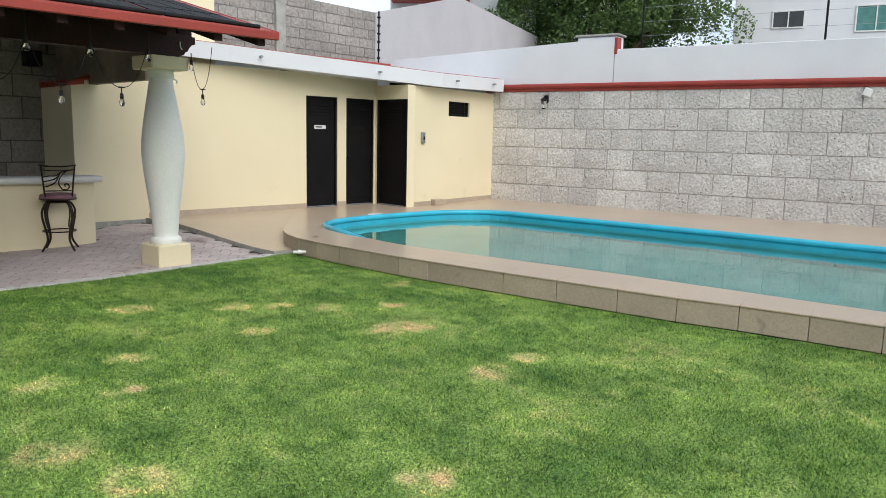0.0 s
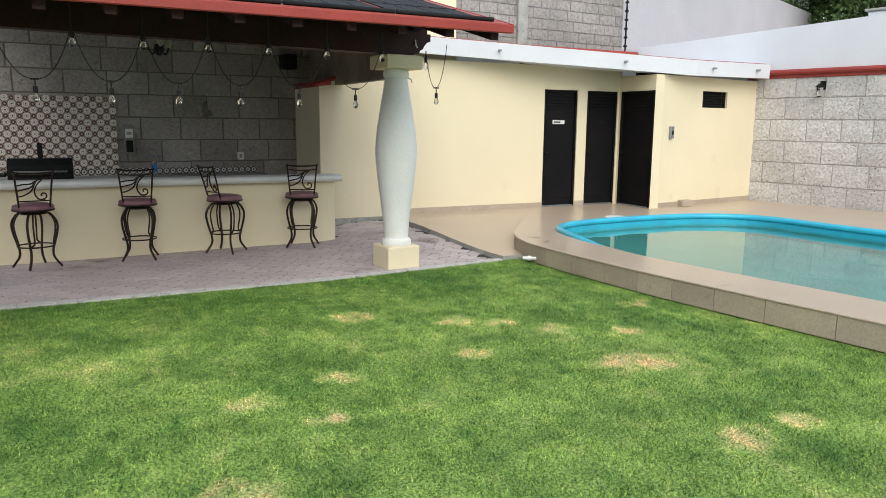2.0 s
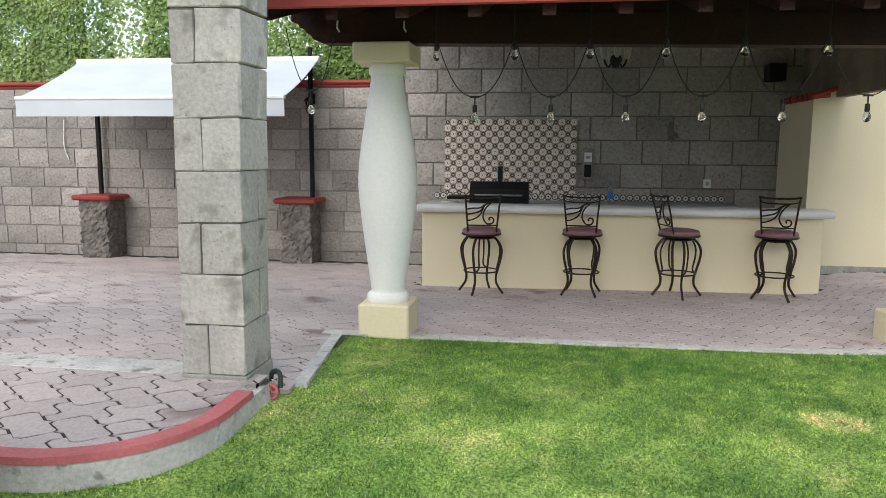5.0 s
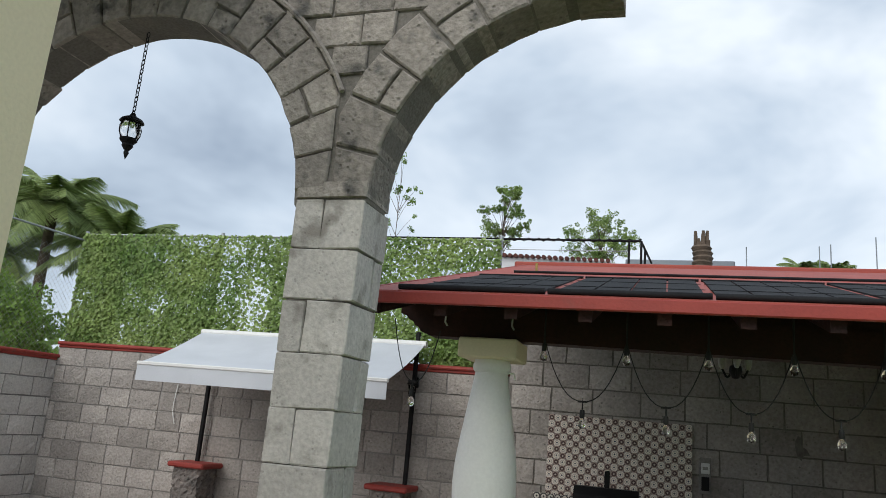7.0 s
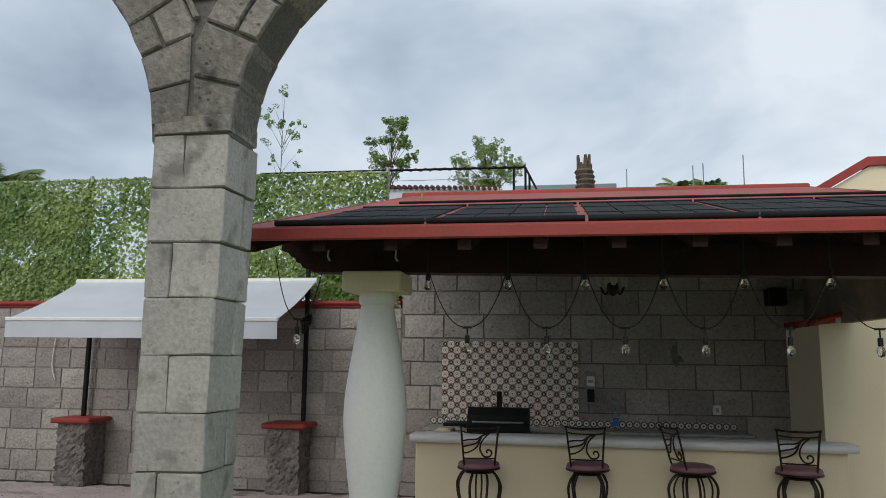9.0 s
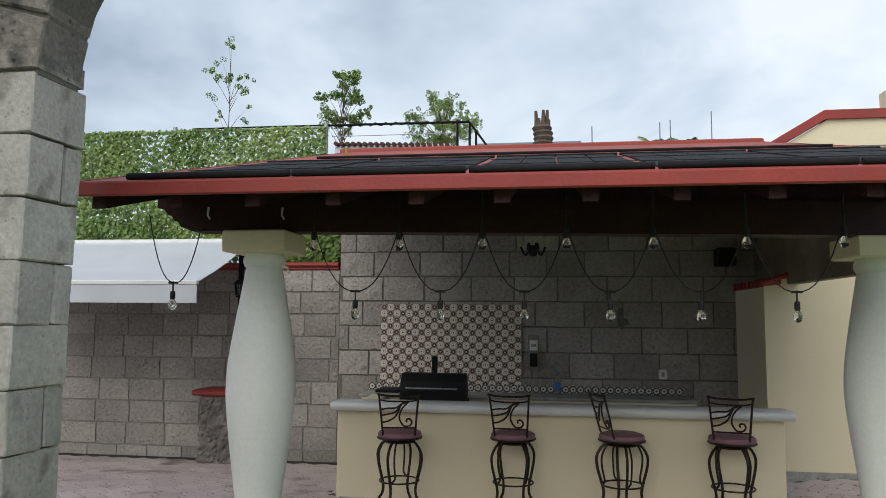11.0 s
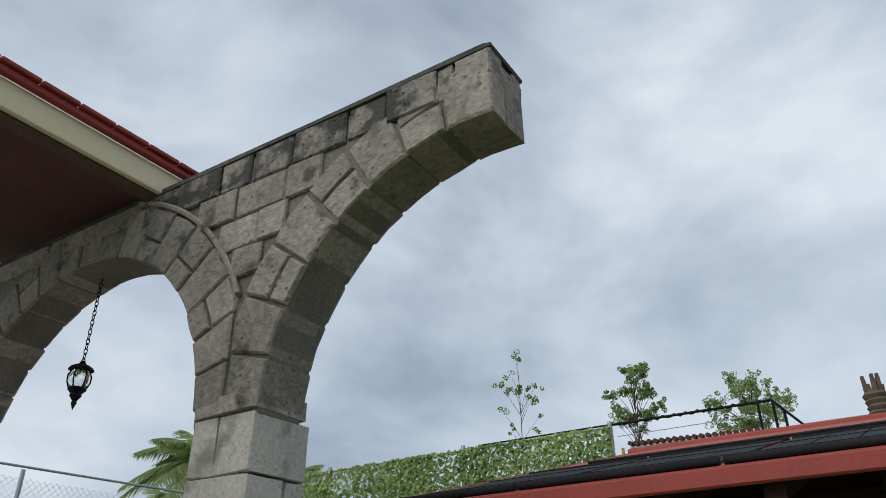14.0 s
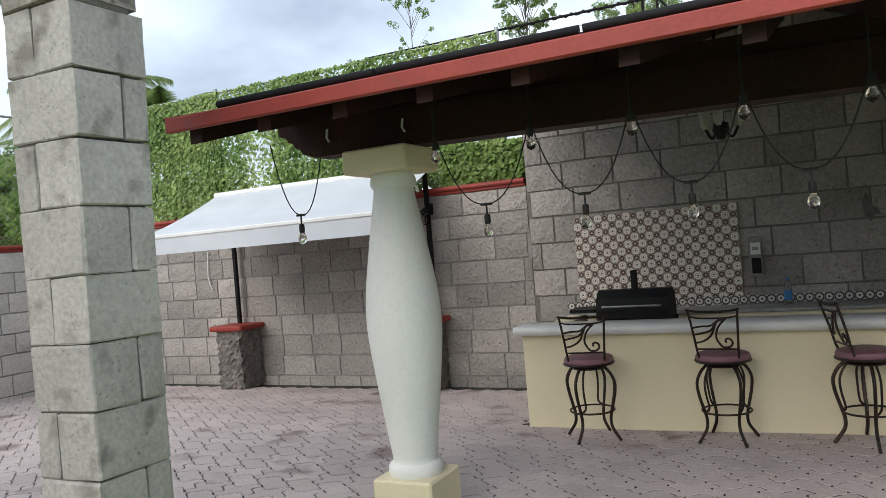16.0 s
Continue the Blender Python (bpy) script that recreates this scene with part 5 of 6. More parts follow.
# ---- bar stools ----
def stool(x, y, rz, turn):
    """A wrought-iron swivel stool; it faces +y, its back on the -y side."""
    s = root("bar_stool", (x, y, pave_h(x, y) + 0.012), "wrought-iron bar stool with a mauve seat and scrolled back", "bar stool", "stools at the bar", rz=rz)
    seat = part("seat", Build().lathe([(0.0, 0.685), (0.212, 0.685), (0.222, 0.70), (0.224, 0.72), (0.212, 0.742), (0.16, 0.758), (0.0, 0.765)], 28), SEAT_MAUVE, s, "round mauve vinyl cushion", smooth=True)
    part("seat_ring", Build().tube([(0.222 * math.cos(a), 0.222 * math.sin(a), 0.685) for a in [2 * math.pi * k / 28 for k in range(28)]], 0.011, 6, True), IRON, s, smooth=True)
    part("swivel_plate", Build().lathe([(0.0, 0.635), (0.15, 0.635), (0.155, 0.65), (0.13, 0.67), (0.0, 0.67)], 20), IRON, s, smooth=True)
    for k in range(4):
        a = radians(turn - rz + 90 * k)
        c, d = math.cos(a), math.sin(a)
        prof = [(0.125, 0.65), (0.165, 0.60), (0.195, 0.52), (0.190, 0.42), (0.165, 0.30), (0.145, 0.20), (0.150, 0.12), (0.185, 0.05), (0.215, 0.0)]
        part("leg", Build().tube(curve([(r * 1.28 * c, r * 1.28 * d, z) for r, z in prof], 4), 0.0145, 6), IRON, s, smooth=True)
        part("inner_rod", Build().tube(curve([((r + 0.02) * math.cos(a + 0.24), (r + 0.02) * math.sin(a + 0.24), z) for r, z in prof[:5]] + [(0.19 * c, 0.19 * d, 0.255)], 3), 0.010, 6), IRON, s, smooth=True)
    part("foot_ring", Build().tube([(0.2 * math.cos(t), 0.2 * math.sin(t), 0.255) for t in [2 * math.pi * k / 28 for k in range(28)]], 0.009, 6, True), IRON, s, smooth=True)
    for q in (-1, 1):
        part("back_post", Build().tube(curve([(q * 0.155, -0.13, 0.685), (q * 0.165, -0.165, 0.78), (q * 0.178, -0.20, 0.93), (q * 0.198, -0.262, 1.145)], 4), 0.011, 6), IRON, s, smooth=True)
    bend = lambda z: -0.165 - (z - 0.78) * 0.262
    part("top_rail", Build().tube(curve([(-0.212, bend(1.135), 1.140), (-0.1, bend(1.12) - 0.02, 1.125), (0.1, bend(1.12) - 0.02, 1.125), (0.212, bend(1.135), 1.140)], 5), 0.011, 6), IRON, s, smooth=True)
    part("second_rail", Build().tube(curve([(-0.195, bend(1.08), 1.085), (-0.1, bend(1.07) - 0.018, 1.07), (0.1, bend(1.07) - 0.018, 1.07), (0.195, bend(1.08), 1.085)], 5), 0.008, 6), IRON, s, smooth=True)
    part("low_rail", Build().tube([(-0.165, bend(0.80), 0.80), (0.165, bend(0.80), 0.80)], 0.008, 6), IRON, s, smooth=True)
    for z0 in (0.985, 0.925, 0.855):
        part("scroll_leaf", Build().tube(curve([(-0.178 + 0.06 * (0.985 - z0), bend(z0), z0), (-0.11, bend(z0), z0 + 0.012), (-0.03, bend(1.0), 0.62 * z0 + 0.392), (0.03, bend(1.045), 1.042), (0.10, bend(1.065), 1.065)], 5), 0.009, 6), IRON, s, smooth=True)
    part("scroll", Build().tube(curve([(0.10, bend(1.065), 1.065), (0.03, bend(0.99), 0.99), (0.005, bend(0.90), 0.90), (0.04, bend(0.828), 0.828)] + [(xx, bend(zz), zz) for xx, zz in [(0.09 + (0.052 - 0.0055 * k) * math.cos(radians(250 + 42 * k)), 0.865 + (0.052 - 0.0055 * k) * math.sin(radians(250 + 42 * k))) for k in range(9)]], 4), 0.009, 6), IRON, s, smooth=True)
    return s


for x, y, rz, turn in ((1.0, 11.73, 8, 74), (2.15, 11.79, -6, 35), (3.22, 11.80, -72, 6), (4.27, 11.83, -14, 20)):
    stool(x, y, rz, turn)

# ---- string lights ----
def bulb_parts(parent, x, y, z):
    sock = part("socket", Build().lathe([(0.0, 0.0), (0.016, 0.0), (0.019, -0.015), (0.019, -0.05), (0.014, -0.06), (0.0, -0.06)], 10, (x, y, z)), FILAMENT_AMBER, parent, smooth=True)
    b = part("bulb", Build().lathe([(0.0, -0.055), (0.013, -0.058), (0.028, -0.085), (0.030, -0.105), (0.022, -0.128), (0.0, -0.138)], 12, (x, y, z)), BULB_GLASS, sock, "clear glass bulb", smooth=True)
    b.visible_shadow = False


string = root("string_lights", (0, 0, 0), "black festoon cable with clear bulbs hung from the beam", "string lights")
SWAGS = ((-0.36, 0.02), (0.87, 1.49), (1.49, 2.07), (2.07, 2.64), (2.64, 3.21), (3.21, 3.80), (3.80, 4.40), (5.26, 5.56))
string_y = lambda x: 9.2 if 0.5 < x < 5.0 else 9.26 + 0.14 * (x - 0.4)
for i, (a, b) in enumerate(SWAGS):
    drop = 0.46
    m_ = (a + b) / 2
    za, zb = (2.66, 2.58) if i == 0 else (2.58, 2.70) if i == len(SWAGS) - 1 else (2.56, 2.56)
    pts = [(a + (b - a) * t, string_y(a + (b - a) * t), za + (zb - za) * t - drop * (1 - abs(2 * t - 1) ** 2.3)) for t in [k / 16 for k in range(17)]]
    low = min(p[2] for p in pts)
    part("cable", Build().tube(pts, 0.0042, 6), FILAMENT_AMBER, string, smooth=True)
    part("clip", Build().tube([(m_ - 0.035, string_y(m_), low), (m_ + 0.035, string_y(m_), low)], 0.008, 6), FILAMENT_AMBER, string, smooth=True)
    part("drop_lead", Build().tube([(m_, string_y(m_), low + 0.01), (m_, string_y(m_), low - 0.07)], 0.006, 6), FILAMENT_AMBER, string, smooth=True)
    bulb_parts(string, m_, string_y(m_), low - 0.06)
for x in (0.87, 1.49, 2.07, 2.64, 3.21, 3.80, 4.40, 5.26):
    part("drop_lead", Build().tube([(x, string_y(x), 2.81 if x < 5 else 2.60), (x, string_y(x), 2.51)], 0.007, 6), FILAMENT_AMBER, string, smooth=True)
    bulb_parts(string, x, string_y(x), 2.52)

# ---- doors, vent and fittings of the pool house ----
def door(name, w, h, m, label, plaque):
    d = root(name, (0, 0, 0), label, "door", kind="structure")
    d.matrix_world = m
    part("leaf", Build().box((0.03, 0.045, 0.02), (w - 0.03, 0.085, h - 0.03), 0.004), DOOR_BLACK, d)
    for k in range(5):
        z = h - 0.36 + k * 0.058
        part("louvre", Build().box((0.10, 0.028, z), (w - 0.10, 0.05, z + 0.04), 0.004), DOOR_BLACK, d)
    for lo, hi in (((0, 0.0, 0), (0.035, 0.11, h)), ((w - 0.035, 0.0, 0), (w, 0.11, h)), ((0.035, 0.0, h - 0.04), (w - 0.035, 0.11, h))):
        part("door_frame", Build().box(lo, hi, 0.004), DOOR_BLACK, d)
    part("panel_moulding", Build().box((0.10, 0.036, 0.15), (w - 0.10, 0.046, h - 0.50), 0.004), DOOR_BLACK, d)
    part("threshold", Build().box((0.0, 0.0, -0.005), (w, 0.12, 0.022), 0.003), STEEL, d, "pale metal threshold")
    part("door_handle", Build().tube([(0.06, 0.04, 1.0), (0.06, 0.0, 1.0), (0.14, 0.0, 1.0)], 0.01, 8), BLACK_IRON, d, smooth=True)
    if plaque:
        pq = part("plaque", Build().box((w * 0.30, 0.026, h - 0.62), (w * 0.66, 0.036, h - 0.55), 0.002), plaque, d, "small sign plate")
        part("lettering", Build().box((w * 0.34, 0.0235, h - 0.595), (w * 0.53, 0.0265, h - 0.572), 0.0005), DOOR_BLACK, pq)
    return d


door("door_1", 0.74, 2.14, pose(9.21, YW + 0.02, 0.24), "black metal door with louvres and a white sign", PLASTIC_WHITE)
door("door_2", 0.72, 2.14, pose(10.17, YW + 0.02, 0.24), "black metal door with louvres and a dark sign", BLACK_IRON)
door("door_3", 0.90, 2.14, pose(10.915, YW - 0.07, 0.24, 0, 0, -90), "plain black metal door in the return wall", None)
for nm, lo, hi in (("room_backing", (9.0, YW + 0.5, 0.0), (11.0, YW + 0.55, 2.9)), ("room_backing_2", (11.3, 12.5, 0.0), (11.35, 13.2, 2.9))):
    thing("wall_inner", Build().box(lo, hi), DOOR_BLACK, "dark inner wall behind the doors", "wall", "structure")
vent = root("vent_window", (0, 0, 0), "small black louvred vent window", "vent", kind="structure")
vent.matrix_world = pose(*WA, 0, 0, 0, WYAW) @ pose(1.37, 0.04, 2.10)
for lo, hi in (((0, 0, 0), (0.03, 0.06, 0.31)), ((0.77, 0, 0), (0.80, 0.06, 0.31)), ((0.03, 0, 0), (0.77, 0.06, 0.025)), ((0.03, 0, 0.285), (0.77, 0.06, 0.31))):
    part("vent_frame", Build().box(lo, hi, 0.003), DOOR_BLACK, vent)
for k in range(5):
    part("slat", Build().box((0.03, 0.012, 0.035 + 0.05 * k), (0.77, 0.05, 0.062 + 0.05 * k), 0.003), BLACK_IRON, vent)
part("backing", Build().box((0.0, 0.10, 0.0), (0.8, 0.11, 0.31)), DOOR_BLACK, vent)
sw = root("electrical_box", (0, 0, 0), "grey metal switch box with a black lever", "switch box")
sw.matrix_world = pose(*WA, 0, 0, 0, WYAW) @ pose(0.45, -0.03, 1.52)
part("box", Build().box((-0.05, -0.02, 0.0), (0.05, 0.03, 0.22), 0.006), STEEL, sw)
part("lever", Build().box((-0.015, -0.035, 0.07), (0.015, -0.019, 0.14), 0.004), BLACK_IRON, sw)
thing("skimmer_lid", Build().lathe([(0.0, 0.0), (0.17, 0.0), (0.17, 0.012), (0.15, 0.018), (0.0, 0.018)], 28, (9.5, 11.45, DZ)), PLASTIC_WHITE, "round white skimmer lid on the deck", "lid", smooth=True)
thing("vent_pipe_kerb", Build().box((11.75, 12.22, DZ), (12.0, 12.36, 0.36), 0.008), COPING, "low tan porcelain kerb at the wall foot", "kerb", "structure")

pipe = root("drain_pipe", (6.66, 9.55, 0.07), "short white plastic drain pipe with a valve", "pipe")
part("pipe_body", Build().tube([(0.09, -0.05, 0), (-0.15, 0.10, 0)], 0.021, 12), PLASTIC_WHITE, pipe, smooth=True)
part("collar", Build().tube([(-0.06, 0.043, 0), (-0.10, 0.068, 0)], 0.032, 12), PLASTIC_WHITE, pipe, smooth=True)

tap = root("garden_tap", (0.11, 7.42, 0.20), "garden tap with a red wheel on a dark green pipe", "tap")
part("pipe_body", Build().tube(curve([(0.0, 0.06, -0.05), (0.0, 0.06, 0.10), (0.05, 0.04, 0.125), (0.08, 0.0, 0.10), (0.085, -0.02, 0.04)], 4), 0.015, 8), mat("dark_green_pipe", (0.02, 0.032, 0.026), rough=0.5), tap, smooth=True)
part("wheel", Build().tube([(0.03 + 0.045 * math.cos(t), -0.045, 0.02 + 0.045 * math.sin(t)) for t in [2 * math.pi * k / 14 for k in range(14)]], 0.009, 6, True), KERB_RED, tap, "red hand wheel", smooth=True)
part("spoke", Build().box((-0.01, -0.05, 0.012), (0.07, -0.04, 0.028), 0.002).box((0.022, -0.05, -0.02), (0.038, -0.04, 0.06), 0.002), KERB_RED, tap)
part("valve_body", Build().tube([(0.03, 0.06, 0.02), (0.03, -0.045, 0.02)], 0.016, 8), KERB_RED, tap, smooth=True)


def wall_lamp(m, label):
    w = root("wall_lamp", (0, 0, 0), label, "wall lamp")
    w.matrix_world = m
    part("bracket", Build().box((-0.05, -0.02, 0.06), (0.05, 0.02, 0.22), 0.006), BLACK_IRON, w)
    part("arm", Build().tube(curve([(0, -0.02, 0.16), (0, -0.10, 0.20), (0, -0.14, 0.14)], 5), 0.012, 6), BLACK_IRON, w, smooth=True)
    part("lamp_roof", Build().lathe([(0.085, 0.10), (0.09, 0.11), (0.03, 0.16), (0.0, 0.17)], 6, (0, -0.14, 0)), BLACK_IRON, w)
    part("glass", Build().lathe([(0.0, -0.06), (0.05, -0.06), (0.07, 0.10), (0.0, 0.10)], 6, (0, -0.14, 0)), LANTERN_GLASS, w, "frosted glass")
    part("lamp_base", Build().lathe([(0.0, -0.09), (0.03, -0.085), (0.055, -0.065), (0.0, -0.06)], 6, (0, -0.14, 0)), BLACK_IRON, w)
    return w


wall_lamp(pose(*lot(9.18, -2.86), 2.40, 0, 0, 11.5 - 90), "black iron wall lantern on the stone pool wall")
wall_lamp(pose(-1.95, 14.56, 2.28, 0, 0, 0), "black iron wall lantern on the stone drive wall")
fl = root("flood_light", (0, 0, 0), "small white flood light on the pool wall", "flood light")
fl.matrix_world = pose(*lot(9.12, -9.08), 2.60, 0, 25, 11.5 - 90)
part("housing", Build().box((-0.07, -0.05, -0.07), (0.07, 0.03, 0.07), 0.012), PLASTIC_WHITE, fl)
part("bracket", Build().box((-0.02, 0.03, -0.03), (0.02, 0.08, 0.03), 0.004), STEEL, fl)

lan = root("hanging_lantern", (-1.86, 7.50, 4.43), "black iron lantern with ribbed glass on a chain", "lantern")
for k in range(18):
    z = -0.02 - k * 0.036
    flat = k % 2
    part("chain_link", Build().tube([((0.012 * math.cos(t)) * (1 - flat), (0.012 * math.cos(t)) * flat, z + 0.024 * math.sin(t)) for t in [2 * math.pi * q / 10 for q in range(10)]], 0.0035, 5, True), BLACK_IRON, lan)
LS, LZ = 0.72, -0.625


def lan_prof(rows):
    return [(r * LS, LZ + (z + 0.50) * LS) for r, z in rows]


part("crown", Build().lathe(lan_prof([(0.0, -0.50), (0.02, -0.51), (0.035, -0.54), (0.10, -0.575), (0.118, -0.60), (0.09, -0.61), (0.0, -0.61)]), 16), BLACK_IRON, lan, smooth=True)
part("glass", Build().lathe(lan_prof([(0.075, -0.61), (0.098, -0.66), (0.095, -0.72), (0.07, -0.78), (0.0, -0.78)]), 16), LANTERN_GLASS, lan, "ribbed clear glass", smooth=True)
for k in range(6):
    a = radians(60 * k)
    part("rib", Build().tube([(r * math.cos(a), r * math.sin(a), z) for r, z in lan_prof([(0.08, -0.61), (0.104, -0.66), (0.10, -0.72), (0.074, -0.785)])], 0.005, 5), BLACK_IRON, lan)
part("base", Build().lathe(lan_prof([(0.08, -0.775), (0.085, -0.79), (0.05, -0.83), (0.055, -0.85), (0.02, -0.90), (0.026, -0.92), (0.0, -0.99)]), 14), BLACK_IRON, lan, smooth=True)

# ---- awning and stone pedestals ----
awn = root("awning", (0, 0, 0), "white canvas awning on a cassette above the stone wall", "awning")
av = [(-5.78, 14.40, 2.985), (-1.80, 14.40, 2.985), (-1.64, 12.50, 2.325), (-5.42, 12.50, 2.325)]
cl = Build()
g = []
for j in range(9):
    for i in range(13):
        s, t = i / 12, j / 8
        p = [(av[0][q] * (1 - s) + av[1][q] * s) * (1 - t) + (av[3][q] * (1 - s) + av[2][q] * s) * t for q in range(3)]
        p[2] -= 0.035 * math.sin(math.pi * t) * (1 + 0.3 * math.sin(9 * s))
        g.append(tuple(p))
cl.add(g + [(x, y, z - 0.006) for x, y, z in g], [(13 * j + i, 13 * j + i + 1, 13 * j + i + 14, 13 * j + i + 13) for j in range(8) for i in range(12)] + [(117 + 13 * j + i + 13, 117 + 13 * j + i + 14, 117 + 13 * j + i + 1, 117 + 13 * j + i) for j in range(8) for i in range(12)])
part("canvas", cl, CANVAS, awn, smooth=True)
part("cassette", Build().tube([(-5.80, 14.44, 3.0), (-1.78, 14.44, 3.0)], 0.055, 12), PLASTIC_WHITE, awn, "white roller cassette", smooth=True)
part("front_bar", Build().box((-5.44, 12.46, 2.29), (-1.62, 12.53, 2.345), 0.012), PLASTIC_WHITE, awn, "white front bar")
val = Build()
g = [(-5.43 + 3.80 * i / 30, 12.475 + 0.010 * math.sin(i * 1.3) * t, 2.30 - 0.225 * t) for t in (0, 0.5, 1) for i in range(31)]
val.add(g + [(x, y + 0.005, z) for x, y, z in g], [(31 * j + i, 31 * j + i + 1, 31 * j + i + 32, 31 * j + i + 31) for j in range(2) for i in range(30)] + [(93 + 31 * j + i + 31, 93 + 31 * j + i + 32, 93 + 31 * j + i + 1, 93 + 31 * j + i) for j in range(2) for i in range(30)])
part("valance", val, CANVAS, awn, "hanging white valance", smooth=True)
for x in (-5.2, -1.95):
    part("folding_arm", Build().tube([(x, 14.38, 2.84), (x + (0.5 if x < -3 else -0.5), 13.4, 2.46), (x, 12.56, 2.28)], 0.022, 8), PLASTIC_WHITE, awn, smooth=True)


def pedestal(x, shift):
    """A rough stone bench pier with a red slab and an iron post to the wall top."""
    p = root("stone_pedestal", (x, 14.28, pave_h(x, 14.2)), "rough dark stone pedestal with a red painted slab", "pedestal", "drive pedestals")
    bb = Build()
    nz, nn = 22, 44
    r = random.Random(int(x * 10))
    v, f = [], []
    per = []
    for k in range(nn):
        t = 4 * k / nn
        s, u = int(t), t - int(t)
        c = [(-0.235, -0.22), (0.235, -0.22), (0.235, 0.28), (-0.235, 0.28)]
        a, b = c[s], c[(s + 1) % 4]
        per.append((a[0] + (b[0] - a[0]) * u, a[1] + (b[1] - a[1]) * u))
    for j in range(nz):
        for q in per:
            v.append((q[0] * (1 - 0.02 * j / nz) + r.uniform(-0.02, 0.02), q[1] + r.uniform(-0.02, 0.02) * (q[1] < 0.2), 0.93 * j / (nz - 1)))
    for j in range(nz - 1):
        for k in range(nn):
            f.append((j * nn + k, j * nn + (k + 1) % nn, (j + 1) * nn + (k + 1) % nn, (j + 1) * nn + k))
    f.append(tuple((nz - 1) * nn + k for k in range(nn)))
    part("stone_body", bb.add(v, f), ROUGH_STONE, p)
    part("slab", Build().box((-0.33, -0.29, 0.93), (0.33, 0.30, 1.01), 0.022), RED, p, "red painted slab")
    part("post", Build().box((shift - 0.03, 0.16, 1.01), (shift + 0.03, 0.22, 2.95 if x < -3 else 3.3), 0.006), BLACK_IRON, p, "black iron post")
    return p


pedestal(-5.44, -0.10)
pedestal(-2.08, 0.14)
hk = thing("wall_hook_cable", Build().tube(curve([(-6.2, 14.56, 2.1), (-6.22, 14.55, 1.7), (-6.15, 14.55, 1.45)], 5), 0.008, 6), PLASTIC_WHITE, "thin pale cable hanging on the stone wall", "cable", smooth=True)

# ---- hedge fence above the walls ----
def chain_link(a, b, z0, z1, cell, wire):
    bb = Build()
    a, b = Vector(a), Vector(b)
    span, hgt = (b - a).length, z1 - z0
    d = (b - a).normalized()
    n = int((span + hgt) / cell)
    for s in (1, -1):
        for k in range(n):
            u0 = k * cell - (hgt if s > 0 else 0)
            p, q = (u0, z0), (u0 + hgt * 1.0, z1)
            if s < 0:
                p, q = (u0, z1), (u0 + hgt, z0)
            if p[0] < 0:
                t = -p[0] / hgt
                p = (0, p[1] + (q[1] - p[1]) * t)
            if q[0] > span:
                t = (span - p[0]) / max(1e-6, q[0] - p[0])
                q = (span, p[1] + (q[1] - p[1]) * t)
            if q[0] - p[0] > 0.05:
                bb.tube([(a.x + d.x * p[0], a.y + d.y * p[0], p[1]), (a.x + d.x * q[0], a.y + d.y * q[0], q[1])], wire, 3)
    return bb


hedge = root("ivy_fence", (0, 0, 0), "chain-link fence clad with artificial ivy leaves", "fence", kind="structure")
part("wire_mesh", chain_link((-8.86, 14.72), (-0.74, 14.72), 2.70, 4.75, 0.085, 0.0030), STEEL, hedge, "galvanised diamond wire mesh")
part("top_rail", Build().tube([(-8.88, 14.72, 4.76), (-0.78, 14.72, 4.75)], 0.022, 8), STEEL, hedge, smooth=True)
for x in (-8.88, -5.9, -3.2, -0.785):
    part("post", Build().tube([(x, 14.74, 2.6), (x, 14.74, 4.83)], 0.032, 10), STEEL, hedge, smooth=True)
rg = np.random.default_rng(8)
n_leaf = 76000
lx, lz = rg.uniform(-8.85, -0.76, n_leaf), rg.uniform(2.68, 4.76, n_leaf)
panel_id = np.floor((lx + 8.85) / 1.02).astype(int)
dens = np.array([1.0, 0.62, 0.95, 0.40, 0.9, 0.7, 0.55, 0.62, 1.0])[np.clip(panel_id, 0, 8)]
dens = dens * np.array([0.72 + 0.6 * noise.noise((x * 1.3, 4.0, z * 1.6)) for x, z in zip(lx, lz)]) * np.where(lz < 3.4, 1.25, 0.9)
ok = rg.random(n_leaf) < np.clip(dens, 0.14, 1)
lp = np.stack([lx, 14.69 - np.abs(rg.normal(0, 0.03, n_leaf)), lz], 1)[ok]
part("ivy_leaves", leaves("ivy_leaves", lp, 0.055, LEAF_IVY, (0, -1, 0.25), 4, 1.2), None, hedge, "green plastic ivy leaves")
tagged(hedge.children[-1], kind="stuff")
# low hedge behind the step in the wall
bx = rg.uniform(-1.75, -0.52, 1500)
thing("hedge_clump", leaves("hedge_clump", np.stack([bx, rg.uniform(14.62, 14.80, 1500), rg.uniform(2.70, 3.25, 1500)], 1), 0.075, LEAF, (0, -1, 0.3), 6), None, "dense dark green ivy above the wall", "hedge", "stuff")

fence = root("west_fence", (0, 0, 0), "bare chain-link fence on posts above the boundary wall", "fence", kind="structure")
part("wire_mesh", chain_link((-8.95, 3.0), (-8.95, 14.7), 2.46, 4.42, 0.11, 0.0028), STEEL, fence)
part("top_rail", Build().tube([(-8.95, 3.0, 4.42), (-8.95, 14.72, 4.66)], 0.02, 8), STEEL, fence, smooth=True)
for y in (3.5, 7.3, 11.1):
    part("post", Build().tube([(-8.95, y, 2.4), (-8.95, y, 4.54)], 0.035, 10), STEEL, fence, smooth=True)


